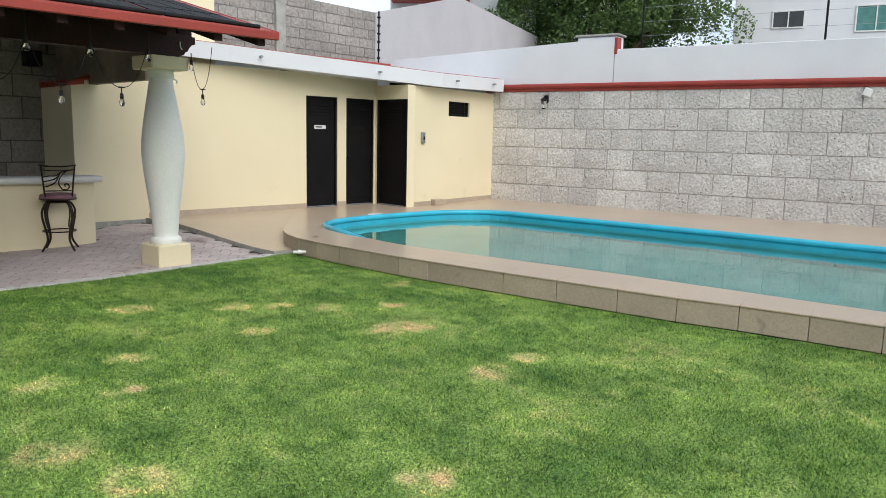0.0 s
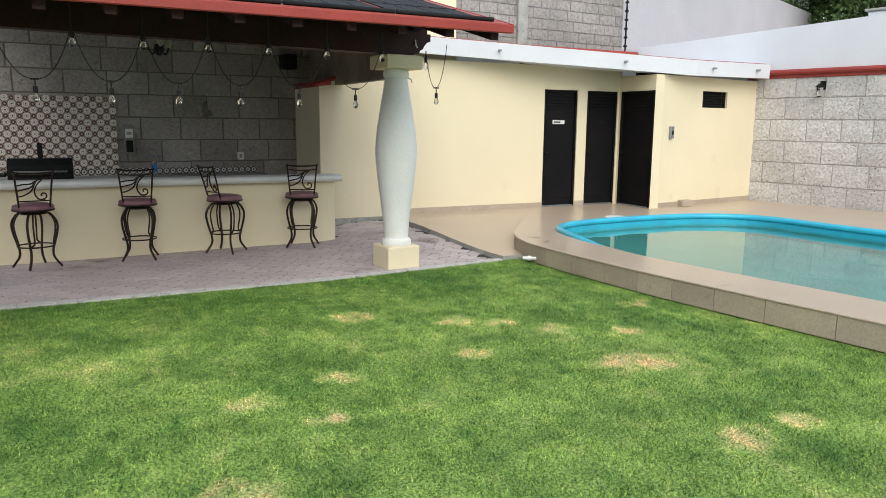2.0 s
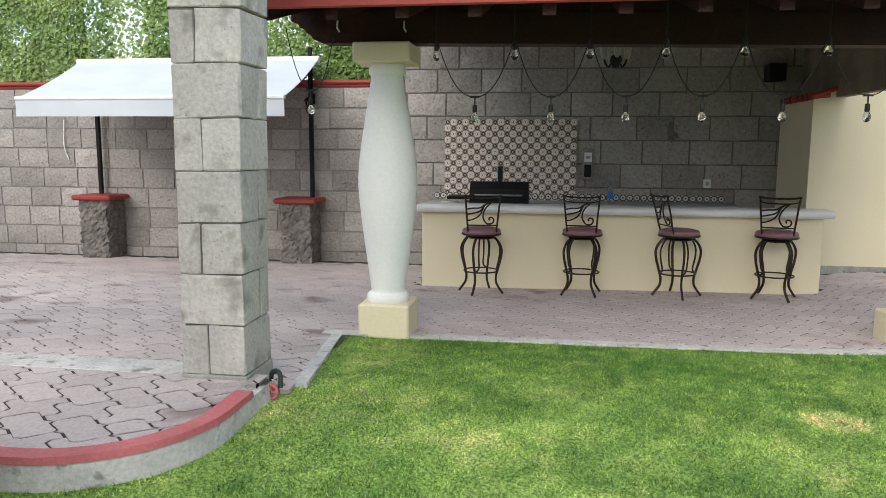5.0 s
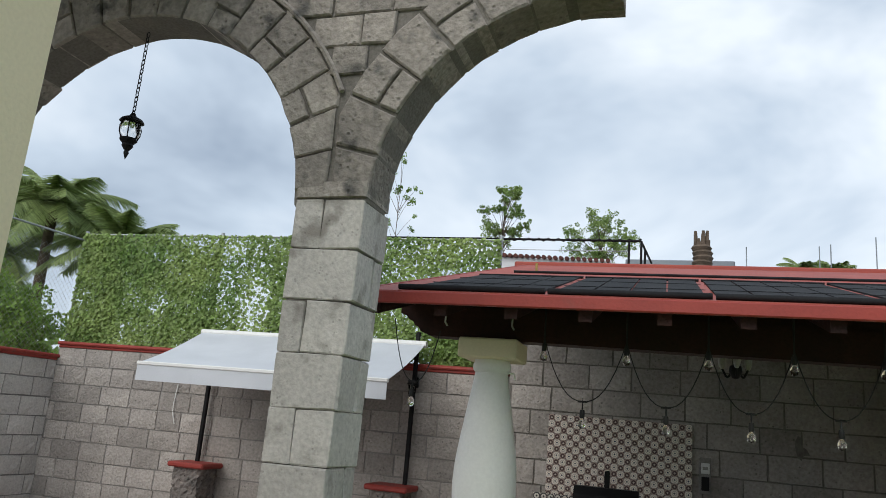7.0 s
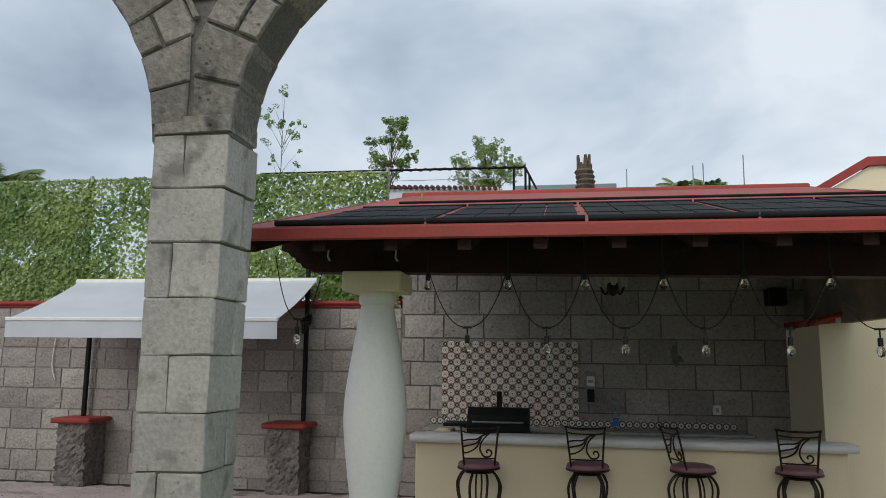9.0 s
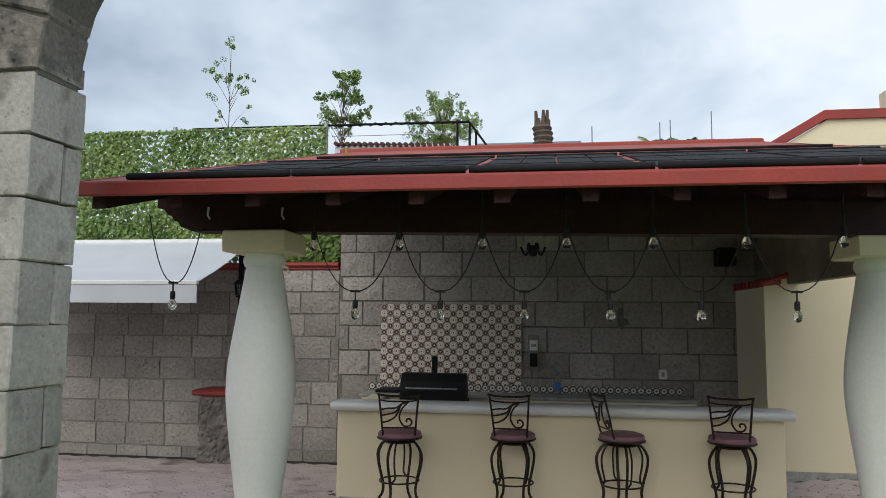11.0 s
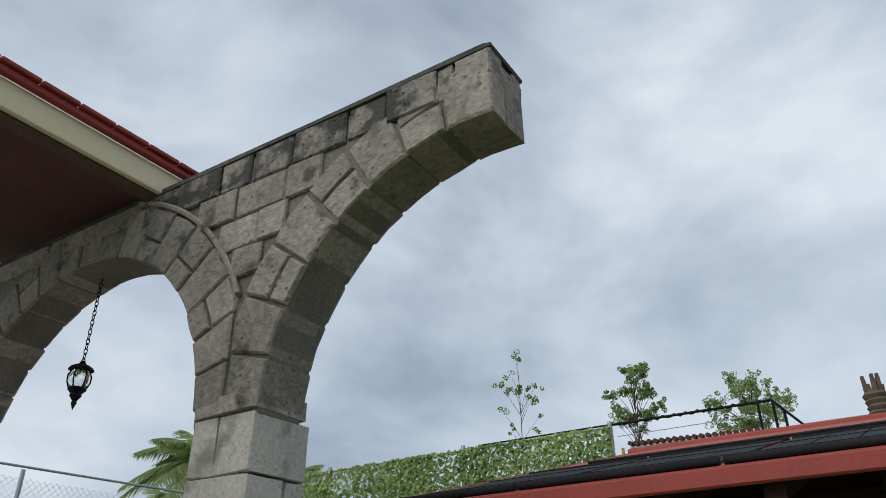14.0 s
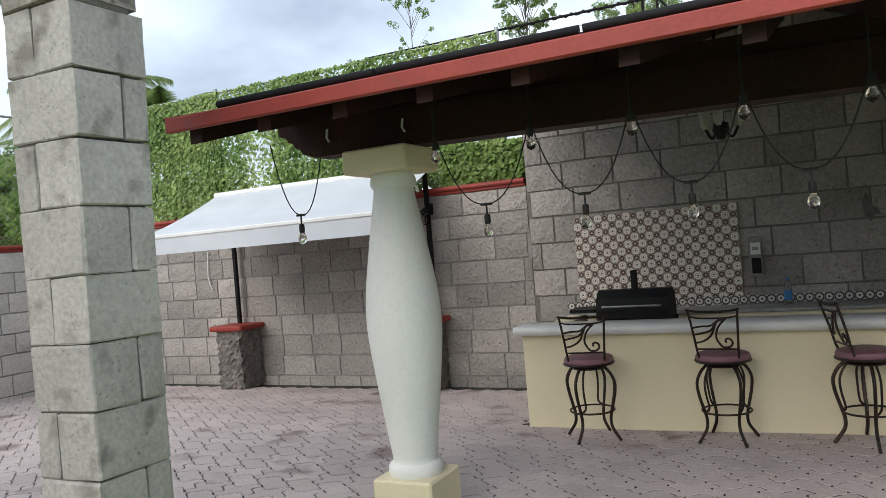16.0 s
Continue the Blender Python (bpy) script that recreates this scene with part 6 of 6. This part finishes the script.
# ---- trees and palms ----
def tree(name, at, height, spread, trunk_r, crown_from, count, leaf, material, label, seed, limbs=7, lean=(0, 0), clumps=26, squash=0.8, oval=0.0):
    """A tapered trunk with limbs and a crown of leaf clumps."""
    t = root(name, at, label, "tree")
    r = random.Random(seed)
    g = np.random.default_rng(seed)
    top = Vector((lean[0], lean[1], height * 0.9))
    bb = Build().tube(curve([(0, 0, -0.1), (r.uniform(-0.05, 0.05), 0, height * crown_from * 0.6), tuple(top * 0.75), tuple(top)], 5), [trunk_r * (1 - 0.85 * k / 15) for k in range(16)], 8)
    ends = []
    for k in range(limbs):
        s = top * r.uniform(crown_from * 0.98, 0.98)
        a = 2 * math.pi * (k + r.random() * 0.6) / limbs
        if oval:
            # compact crown: twigs that rise steeply into a rounded mass, narrow at its foot
            u = r.random() ** 0.8
            wide = spread * oval * (0.35 + 0.65 * math.sin(math.pi * min(1.0, 0.12 + 0.80 * u)))
            e = Vector((lean[0] + math.cos(a) * wide * r.uniform(0.2, 1), lean[1] + math.sin(a) * wide * r.uniform(0.2, 1), height * (crown_from + (1 - crown_from) * u)))
            s = top * max(crown_from * 0.93, (e.z - 0.35) / top.z * 0.97 if top.z else 0)
            s = s if s.z < e.z else top * crown_from * 0.95
            bb.tube([tuple(s), tuple((s + e) / 2 + Vector((0, 0, 0.03))), tuple(e)], [trunk_r * 0.22, trunk_r * 0.14, trunk_r * 0.06], 5)
            ends.append(e)
            continue
        e = Vector((lean[0] + math.cos(a) * spread * r.uniform(0.5, 1), lean[1] + math.sin(a) * spread * r.uniform(0.5, 1), height * r.uniform(crown_from + 0.15, 1.0)))
        m_ = (s + e) / 2 + Vector((0, 0, 0.05 * height * r.uniform(0, 1)))
        bb.tube(curve([tuple(s), tuple(m_), tuple(e)], 4), [trunk_r * 0.30 * (1 - 0.8 * q / 8) for q in range(9)], 5)
        ends += [e, m_ * 0.4 + e * 0.6]
    part("trunk", bb, BARK, t, smooth=True)
    pts = []
    for k in range(clumps):
        c = r.choice(ends) + Vector((r.gauss(0, 0.22), r.gauss(0, 0.22), r.gauss(0, 0.16))) * spread * (0.52 if oval else 1.0)
        rad = spread * (r.uniform(0.06, 0.14) if oval else r.uniform(0.10, 0.30))
        q = g.normal(size=(count // clumps, 3))
        q /= np.linalg.norm(q, axis=1)[:, None]
        pts.append(np.array(c) + q * (rad * g.uniform(0.45, 1.0, len(q))[:, None] ** 0.6) * [1, 1, squash])
    part("crown", leaves("crown", np.concatenate(pts), leaf, material, None, seed), None, t)
    return t


def palm(at, height, fronds, length, label, seed, trunk=True, droop=1.0):
    p = root("palm_tree", at, label, "palm tree")
    r = random.Random(seed)
    if trunk:
        part("trunk", Build().tube([(0, 0, -0.2), (0.05, 0, height * 0.5), (0, 0, height)], [0.2, 0.15, 0.13], 10), BARK, p, smooth=True)
    rib, tri = Build(), []
    for k in range(fronds):
        a = 2 * math.pi * k / fronds + r.uniform(-0.2, 0.2)
        up = r.uniform(0.1, 1.0)
        L = length * r.uniform(0.8, 1.1)
        pts = []
        for q in range(9):
            s = q / 8
            out = L * (s * (0.55 + 0.4 * (1 - up)) + 0.1 * s * s)
            z = height + L * (up * 0.95 * s - droop * (0.75 * s * s) * (0.5 + 0.6 * (1 - up)))
            pts.append(Vector((math.cos(a) * out, math.sin(a) * out, z)))
        rib.tube([tuple(v) for v in pts], [0.018 * (1 - 0.8 * q / 8) for q in range(9)], 4)
        for q in range(12, 112):
            s = q / 112
            i = min(7, int(s * 8))
            o = pts[i].lerp(pts[i + 1], s * 8 - i)
            d = (pts[i + 1] - pts[i]).normalized()
            side = d.cross(Vector((0, 0, 1))).normalized()
            ll = length * 0.26 * math.sin(math.pi * (0.12 + 0.85 * s)) ** 0.6
            for sg in (1, -1):
                tip = o + side * sg * ll * 0.8 + d * ll * 0.55 + Vector((0, 0, -ll * r.uniform(0.3, 0.65) * droop))
                tri.append((o - d * 0.012 * length, o + d * 0.012 * length, tip))
    part("stalk", rib, PALM_LEAF, p)
    part("foliage", triangles("foliage", np.array([[tuple(v) for v in t] for t in tri]), PALM_LEAF), None, p)
    return p


tree("sapling", (-4.15, 18.5, -0.45), 8.0, 0.62, 0.030, 0.76, 1300, 0.028, LEAF_MID, "thin sapling with sparse leaves behind the ivy fence", 3, 14, (0.1, 0), 40, 0.9, 1.0)
tree("small_tree", (-1.66, 18.5, -0.45), 7.35, 0.52, 0.04, 0.83, 13000, 0.022, LEAF_IVY, "small leafy tree behind the ivy fence", 5, 40, (0.05, 0), 240, 0.9, 1.0)
tree("small_tree", (0.50, 18.5, -0.45), 6.7, 0.72, 0.04, 0.85, 15000, 0.022, LEAF_IVY, "small round-crowned tree behind the shelter roof", 9, 50, (-0.05, 0), 280, 0.9, 1.0)
palm((-14.7, 19.5, -0.45), 7.2, 26, 2.7, "tall feathery palm beyond the boundary wall", 4)
palm((-12.6, 20.0, -0.45), 6.2, 24, 2.3, "feathery palm beyond the boundary wall", 14)
palm((-17.2, 20.5, -0.45), 6.0, 22, 2.3, "feathery palm beyond the west fence", 24)
palm((-20.0, 19.6, -0.45), 5.6, 20, 2.0, "feathery palm beyond the west fence", 34)
palm((-23.0, 21.5, -0.45), 5.6, 20, 2.2, "feathery palm beyond the west fence", 44)
for x, y, h, sd in ((-12.0, 15.5, 4.6, 1), (-13.0, 12.5, 4.0, 2), (-14.5, 9.0, 4.2, 7), (-15.5, 16.5, 4.6, 8), (-18.0, 13.0, 4.4, 11), (-11.3, 10.6, 3.5, 15), (-11.6, 13.4, 3.9, 17), (-12.6, 7.2, 3.6, 19)):
    tree("garden_bush", (x, y, -0.4), h, 1.9, 0.12, 0.15, 14000, 0.065, LEAF_MID, "dense green garden shrub beyond the boundary wall", sd, 9, (0, 0), 44, 0.9)
thing("cypress", leaves("cypress", np.array([(-27.0 + 0.5 * (1 - t) * math.cos(a), 24.6 + 0.5 * (1 - t) * math.sin(a), -0.4 + 7.9 * t) for t, a in zip(rg.random(900), rg.uniform(0, 6.28, 900))]), 0.16, LEAF_DARK, None, 3), None, "slim dark cypress in the distance", "tree")
thing("distant_woods", leaves("distant_woods", np.stack([rg.uniform(-60, -22, 9000), rg.uniform(8, 34, 9000), rg.uniform(0.0, 4.4, 9000) ** 0.98], 1), 0.5, LEAF, None, 12), None, "distant green trees beyond the gardens", "woods", "stuff")

# ---- things behind the shelter roof ----
rail = root("roof_railing", (0, 0, 0), "black iron railing wrapped with cable behind the roof", "railing", kind="structure")
part("top_rail", Build().tube([(-2.9, 14.78, 4.80), (-0.7, 14.76, 4.79), (1.38, 14.76, 4.78)], 0.018, 8), BLACK_IRON, rail, smooth=True)
part("twisted_cable", Build().tube([(-0.7 + 2.08 * k / 60, 14.76 + 0.026 * math.cos(k * 1.4), 4.785 + 0.026 * math.sin(k * 1.4)) for k in range(61)], 0.008, 5), PLASTIC_BLACK, rail, smooth=True)
for x, y in ((1.20, 14.76), (1.38, 14.76), (1.42, 15.3)):
    part("post", Build().tube([(x, y, 4.2), (x, y, 4.78)], 0.018, 8), BLACK_IRON, rail, smooth=True)
part("side_rail", Build().tube([(1.38, 14.76, 4.77), (1.5, 16.2, 4.77)], 0.018, 8), BLACK_IRON, rail, smooth=True)
part("lower_wire", Build().tube([(-0.7, 14.77, 4.62), (1.2, 14.77, 4.62)], 0.006, 5), STEEL, rail, smooth=True)
thing("neighbour_upper_wall", Build().box((-1.45, 17.4, -0.45), (0.75, 17.9, 5.10), 0.02), WHITE, "white upper wall of a neighbouring house", "wall", "structure")
TILE_OLD = mat("old_clay_tile", (0.13, 0.045, 0.035), (0.08, 0.03, 0.026), 0.8, big=4, fine=40, grain=0.3)
nb = Build()
for k in range(20):
    nb.tube([(-1.4 + k * 0.11, 17.3, 5.13 - 0.004 * k), (-1.4 + k * 0.11, 18.0, 5.19 - 0.004 * k)], [0.04, 0.04], 8)
thing("neighbour_roof_tiles", nb, TILE_OLD, "red clay tiles on the neighbouring roof", "roof tiles", "structure", smooth=True)
thing("grey_roof_sheet", Build().box((0.75, 22.0, -0.45), (3.3, 22.2, 6.18), 0.02), SOLAR, "grey-blue roof sheets in the distance", "roof", "structure")
stump = root("palm_stump", (2.40, 18.5, -0.45), "dead palm trunk with a broken ragged top", "palm stump")
sb = Build()
for k in range(61):
    sb.lathe([(0.205 - 0.0006 * k, 0.0), (0.235 - 0.0006 * k, 0.06), (0.20 - 0.0006 * k, 0.105)], 14, (0.02 * math.sin(k), 0, 0.10 * k))
part("trunk", sb, BARK, stump, smooth=True)
for k in range(9):
    a = radians(40 * k)
    h = 6.10 + 0.32 * (0.4 + 0.6 * abs(math.sin(k * 2.1)))
    part("frond_stub", Build().tube([(0.10 * math.cos(a), 0.10 * math.sin(a), 5.90), (0.13 * math.cos(a), 0.13 * math.sin(a), h)], [0.06, 0.03], 5), BARK, stump)
for x, y, z in ((3.55, 22.0, 6.53), (5.13, 22.0, 6.57), (5.37, 22.0, 6.62), (6.31, 22.0, 6.80)):
    thing("antenna", Build().tube([(x, y, -0.46), (x, y, z)], 0.014, 5), STEEL, "thin metal antenna rod", "antenna", group="antennas")
palm((6.7, 34.0, 0.0), 8.6, 22, 1.3, "distant palm crown above the roof", 54)
palm((7.9, 34.6, 0.0), 8.5, 22, 1.3, "distant palm crown above the roof", 64)

# cream upper wall with red coping to the right of the roof
up = Build().prism([(5.45, 2.9), (8.12, 2.9), (8.12, 5.0), (7.0, 5.0), (7.0, 4.63), (6.25, 4.63), (6.25, 4.62), (5.45, 4.15)], 0.2, lambda x, z, d: (x, 14.62 + d, z))
thing("wall_upper", up, CREAM, "cream painted upper wall", "wall", "structure")
cp = Build().prism([(5.38, 4.13), (6.22, 4.62), (8.15, 4.62), (8.15, 4.74), (6.20, 4.74), (5.38, 4.25)], 0.3, lambda x, z, d: (x, 14.56 + d, z))
thing("upper_coping", cp, RED, "red painted coping that steps down to the roof", "coping", "structure")
block_wall("wall_grey_block", (8.14, 15.7), (13.42, 16.2), 2.9, 4.72, 0.24, 0.46, BLOCK_GREY, MORTAR, "unpainted grey cement block wall of a neighbour", 0.18, rough=0.006, piece="cement_block")
thing("concrete_post", Build().box((10.25, 15.80, 2.9), (10.50, 15.95, 4.82), 0.012), CEMENT, "grey concrete post in the block wall", "post", "structure")
thing("red_ridge", Build().box((7.3, 15.55, 2.95), (13.4, 15.68, 3.42), 0.02), RED, "dark red waterproofed upstand behind the roof", "upstand", "structure")
ef = root("electric_fence", (13.45, 16.1, 3.4), "black electric fence post with insulators", "electric fence")
part("post", Build().tube([(0, 0, 0), (0, 0, 1.35)], 0.022, 6), BLACK_IRON, ef)
for k in range(6):
    part("insulator", Build().lathe([(0.0, -0.03), (0.045, -0.02), (0.045, 0.02), (0.0, 0.03)], 8, (0, 0, 0.2 + 0.2 * k)), BLACK_IRON, ef)
lw = Build().prism([(13.5, 2.9), (28.0, 2.9), (28.0, 6.15), (19.0, 6.15), (13.5, 4.75)], 0.2, lambda x, z, d: (x, 16.3 + d + (x - 13.5) * 0.42, z))
thing("wall_lilac", lw, LILAC, "pale lilac-white rendered wall of a neighbour", "wall", "structure")

# neighbouring houses
def house(name, at, w, d, h, yaw, label, windows, mat_=WHITE, roofed=None):
    hs = root(name, at, label, "house", rz=yaw)
    part("wall", Build().box((-w / 2, 0, -1.0), (w / 2, d, h), 0.03), mat_, hs)
    for x, z, ww, wh, glassy in windows:
        wn_ = part("window", Build().box((x - ww / 2, -0.03, z), (x + ww / 2, 0.02, z + wh), 0.01), GLASS_DARK if not glassy else CURTAIN, hs, "window pane with curtain" if glassy else "dark window")
        for lo, hi in (((x - ww / 2 - 0.06, -0.06, z - 0.06), (x - ww / 2, -0.01, z + wh + 0.06)), ((x + ww / 2, -0.06, z - 0.06), (x + ww / 2 + 0.06, -0.01, z + wh + 0.06)), ((x - ww / 2, -0.06, z - 0.06), (x + ww / 2, -0.01, z)), ((x - ww / 2, -0.06, z + wh), (x + ww / 2, -0.01, z + wh + 0.06)), ((x - 0.025, -0.06, z), (x + 0.025, -0.01, z + wh))):
            part("frame", Build().box(lo, hi, 0.008), PLASTIC_WHITE, wn_)
    if roofed:
        x0, x1, z = roofed
        bb = Build()
        for k in range(int((x1 - x0) / 0.22)):
            bb.tube([(x0 + 0.11 + 0.22 * k, -0.9, z), (x0 + 0.11 + 0.22 * k, 0.1, z + 0.45)], [0.12, 0.11], 6)
        bb.box((x0, -0.85, z - 0.10), (x1, 0.0, z - 0.02), 0.02)
        part("tile_canopy", bb, RED, hs, "red clay tile canopy", smooth=True)
    return hs


house("neighbour_house", (36.7, 10.8, 0.0), 12.0, 8.0, 14.0, -70.4, "white rendered neighbouring house with curtained windows", [(-3.78, 6.76, 1.2, 0.65, False), (-0.4, 6.5, 1.45, 1.0, True), (3.0, 6.5, 1.45, 1.0, True)])
house("neighbour_house", (26.2, 25.3, 0.0), 6.6, 6.0, 13.0, -47.2, "white rendered house with a red tile canopy", [(-0.48, 6.74, 1.54, 0.74, False)], WHITE, (-3.2, 0.3, 7.7))
tree("shade_tree", (30.4, 21.2, -0.4), 13.0, 4.9, 0.35, 0.25, 130000, 0.10, LEAF_DARK, "large dark-leaved tree behind the white parapet", 21, 16, (0, 0), 230, 0.9)
for k, v in enumerate((-4.9, -8.3)):
    e = root("electric_fence", (*lot(9.3, v), 3.5), "electric fence wires on dark posts above the parapet", "electric fence")
    part("post", Build().tube([(0, 0, 0), (0, 0, 1.5)], 0.02, 6), BLACK_IRON, e)
    d = Vector(lot(9.3, v - 3.4)) - Vector(lot(9.3, v))
    for q in range(5):
        part("wire", Build().tube([(0, 0, 0.3 + 0.28 * q), (d.x, d.y, 0.32 + 0.28 * q)], 0.004, 4), STEEL, e)
sk = root("roof_skylight", (*lot(9.68, -3.85), 3.6), "small white concrete roof box", "roof box", rz=11.5)
part("box", Build().box((-0.2, -0.45, -0.4), (0.2, 0.45, 0.26), 0.02), WHITE, sk)
part("lid", Build().box((-0.24, -0.5, 0.262), (0.24, 0.5, 0.31), 0.015), CEMENT, sk)

# ---- pieces of walls and paving, last ----
lay_tiles()
lay_blocks()
# coping stones along the lawn side of the pool
ce = [Vector((p[0], p[1])) for p in edge_near if p[1] > -3.0]
run, start = 0.0, 0
for i in range(1, len(ce)):
    run += (ce[i] - ce[i - 1]).length
    if run > 0.42 or i == len(ce) - 1:
        a, b = ce[start], ce[i]
        if a.y > 10.5:
            break
        d = (b - a)
        yaw = math.degrees(math.atan2(d.y, d.x))
        bb = Build().box((0.003, -0.004, 0.012), (d.length - 0.003, 0.05, DZ - 0.012), 0.004)
        o = part("coping_tile", bb, COPING, bpy.data.objects["pool_deck"], m=pose(a.x, a.y, 0, 0, 0, yaw + 180) @ pose(-d.length, 0, 0))
        part("coping_cap", Build().box((0.002, -0.012, DZ - 0.012), (d.length - 0.002, 0.30, DZ + 0.006), 0.004), DECK, bpy.data.objects["pool_deck"], m=pose(a.x, a.y, 0, 0, 0, yaw + 180) @ pose(-d.length, 0, 0))
        run, start = 0.0, i
# near-black strip: shade of the gap below the coping, put in as colour
thing("coping_footing", Build().add([(p.x + 0.05, p.y, z) for p in ce for z in (-0.05, 0.06)], [(2 * i, 2 * i + 1, 2 * i + 3, 2 * i + 2) for i in range(len(ce) - 1)]), JOINT_AND_SHADE, "dark strip that paints the shade in the gap under the coping", "footing", "structure")

near, far = [], Build()
paver_me = [Build().add(*PAVERS[k]).mesh("paver", PAVER) for k in (0, 1)]
for x, y, z, odd in paver_cells:
    gxs = (pave_h(x + 0.05, y) - pave_h(x - 0.05, y)) / 0.1 if y > 7.5 else 0.0
    gys = (pave_h(x, y + 0.05) - pave_h(x, y - 0.05)) / 0.1 if y > 7.5 else 0.0
    r = random.Random(int(x * 1000) * 31 + int(y * 1000))
    dz = r.uniform(-0.0008, 0.0012)
    hw = 0.5 * PL + 0.06
    edge = any(trimmed(x + a_, y + b_) != (x + a_, y + b_) for a_ in (-hw, hw) for b_ in (-0.17, 0.17) if (y + b_ < 7.46) == (y < 7.46))
    if edge:
        v, f = PAVERS[odd]
        cut = []
        for px_, py_, pz_ in v:
            qx, qy = trimmed(x + px_, min(y + py_, 7.455) if y < 7.46 else max(y + py_, 7.47))
            cut.append((qx, qy, z + dz + pz_ + gxs * (qx - x) + gys * (qy - y)))
        far.add(cut, f)
    elif (y < 7.5 and x > -3.0) or (7.5 < y < 9.6 and -2.6 < x < 0) or (9.2 < y < 11.2 and -0.4 < x < 4.4):
        o = new("paver", paver_me[odd])
        o.parent = paving
        o.matrix_local = Matrix.Translation((x, y, z + dz)) @ Euler((math.atan(gys), -math.atan(gxs), 0)).to_matrix().to_4x4()
        near.append(o)
    else:
        v, f = PAVERS[odd]
        far.add([(x + px_, y + py_, z + dz + pz_ + gxs * px_ + gys * py_) for px_, py_, pz_ in v], f)
far_me = bpy.data.meshes.new("pavers")
far_me.from_pydata(far.v, [], far.f)
far_me.materials.append(PAVER_FAR)
tagged(part("pavers", far_me, None, paving, "wavy pink-grey concrete pavers"), kind="stuff")
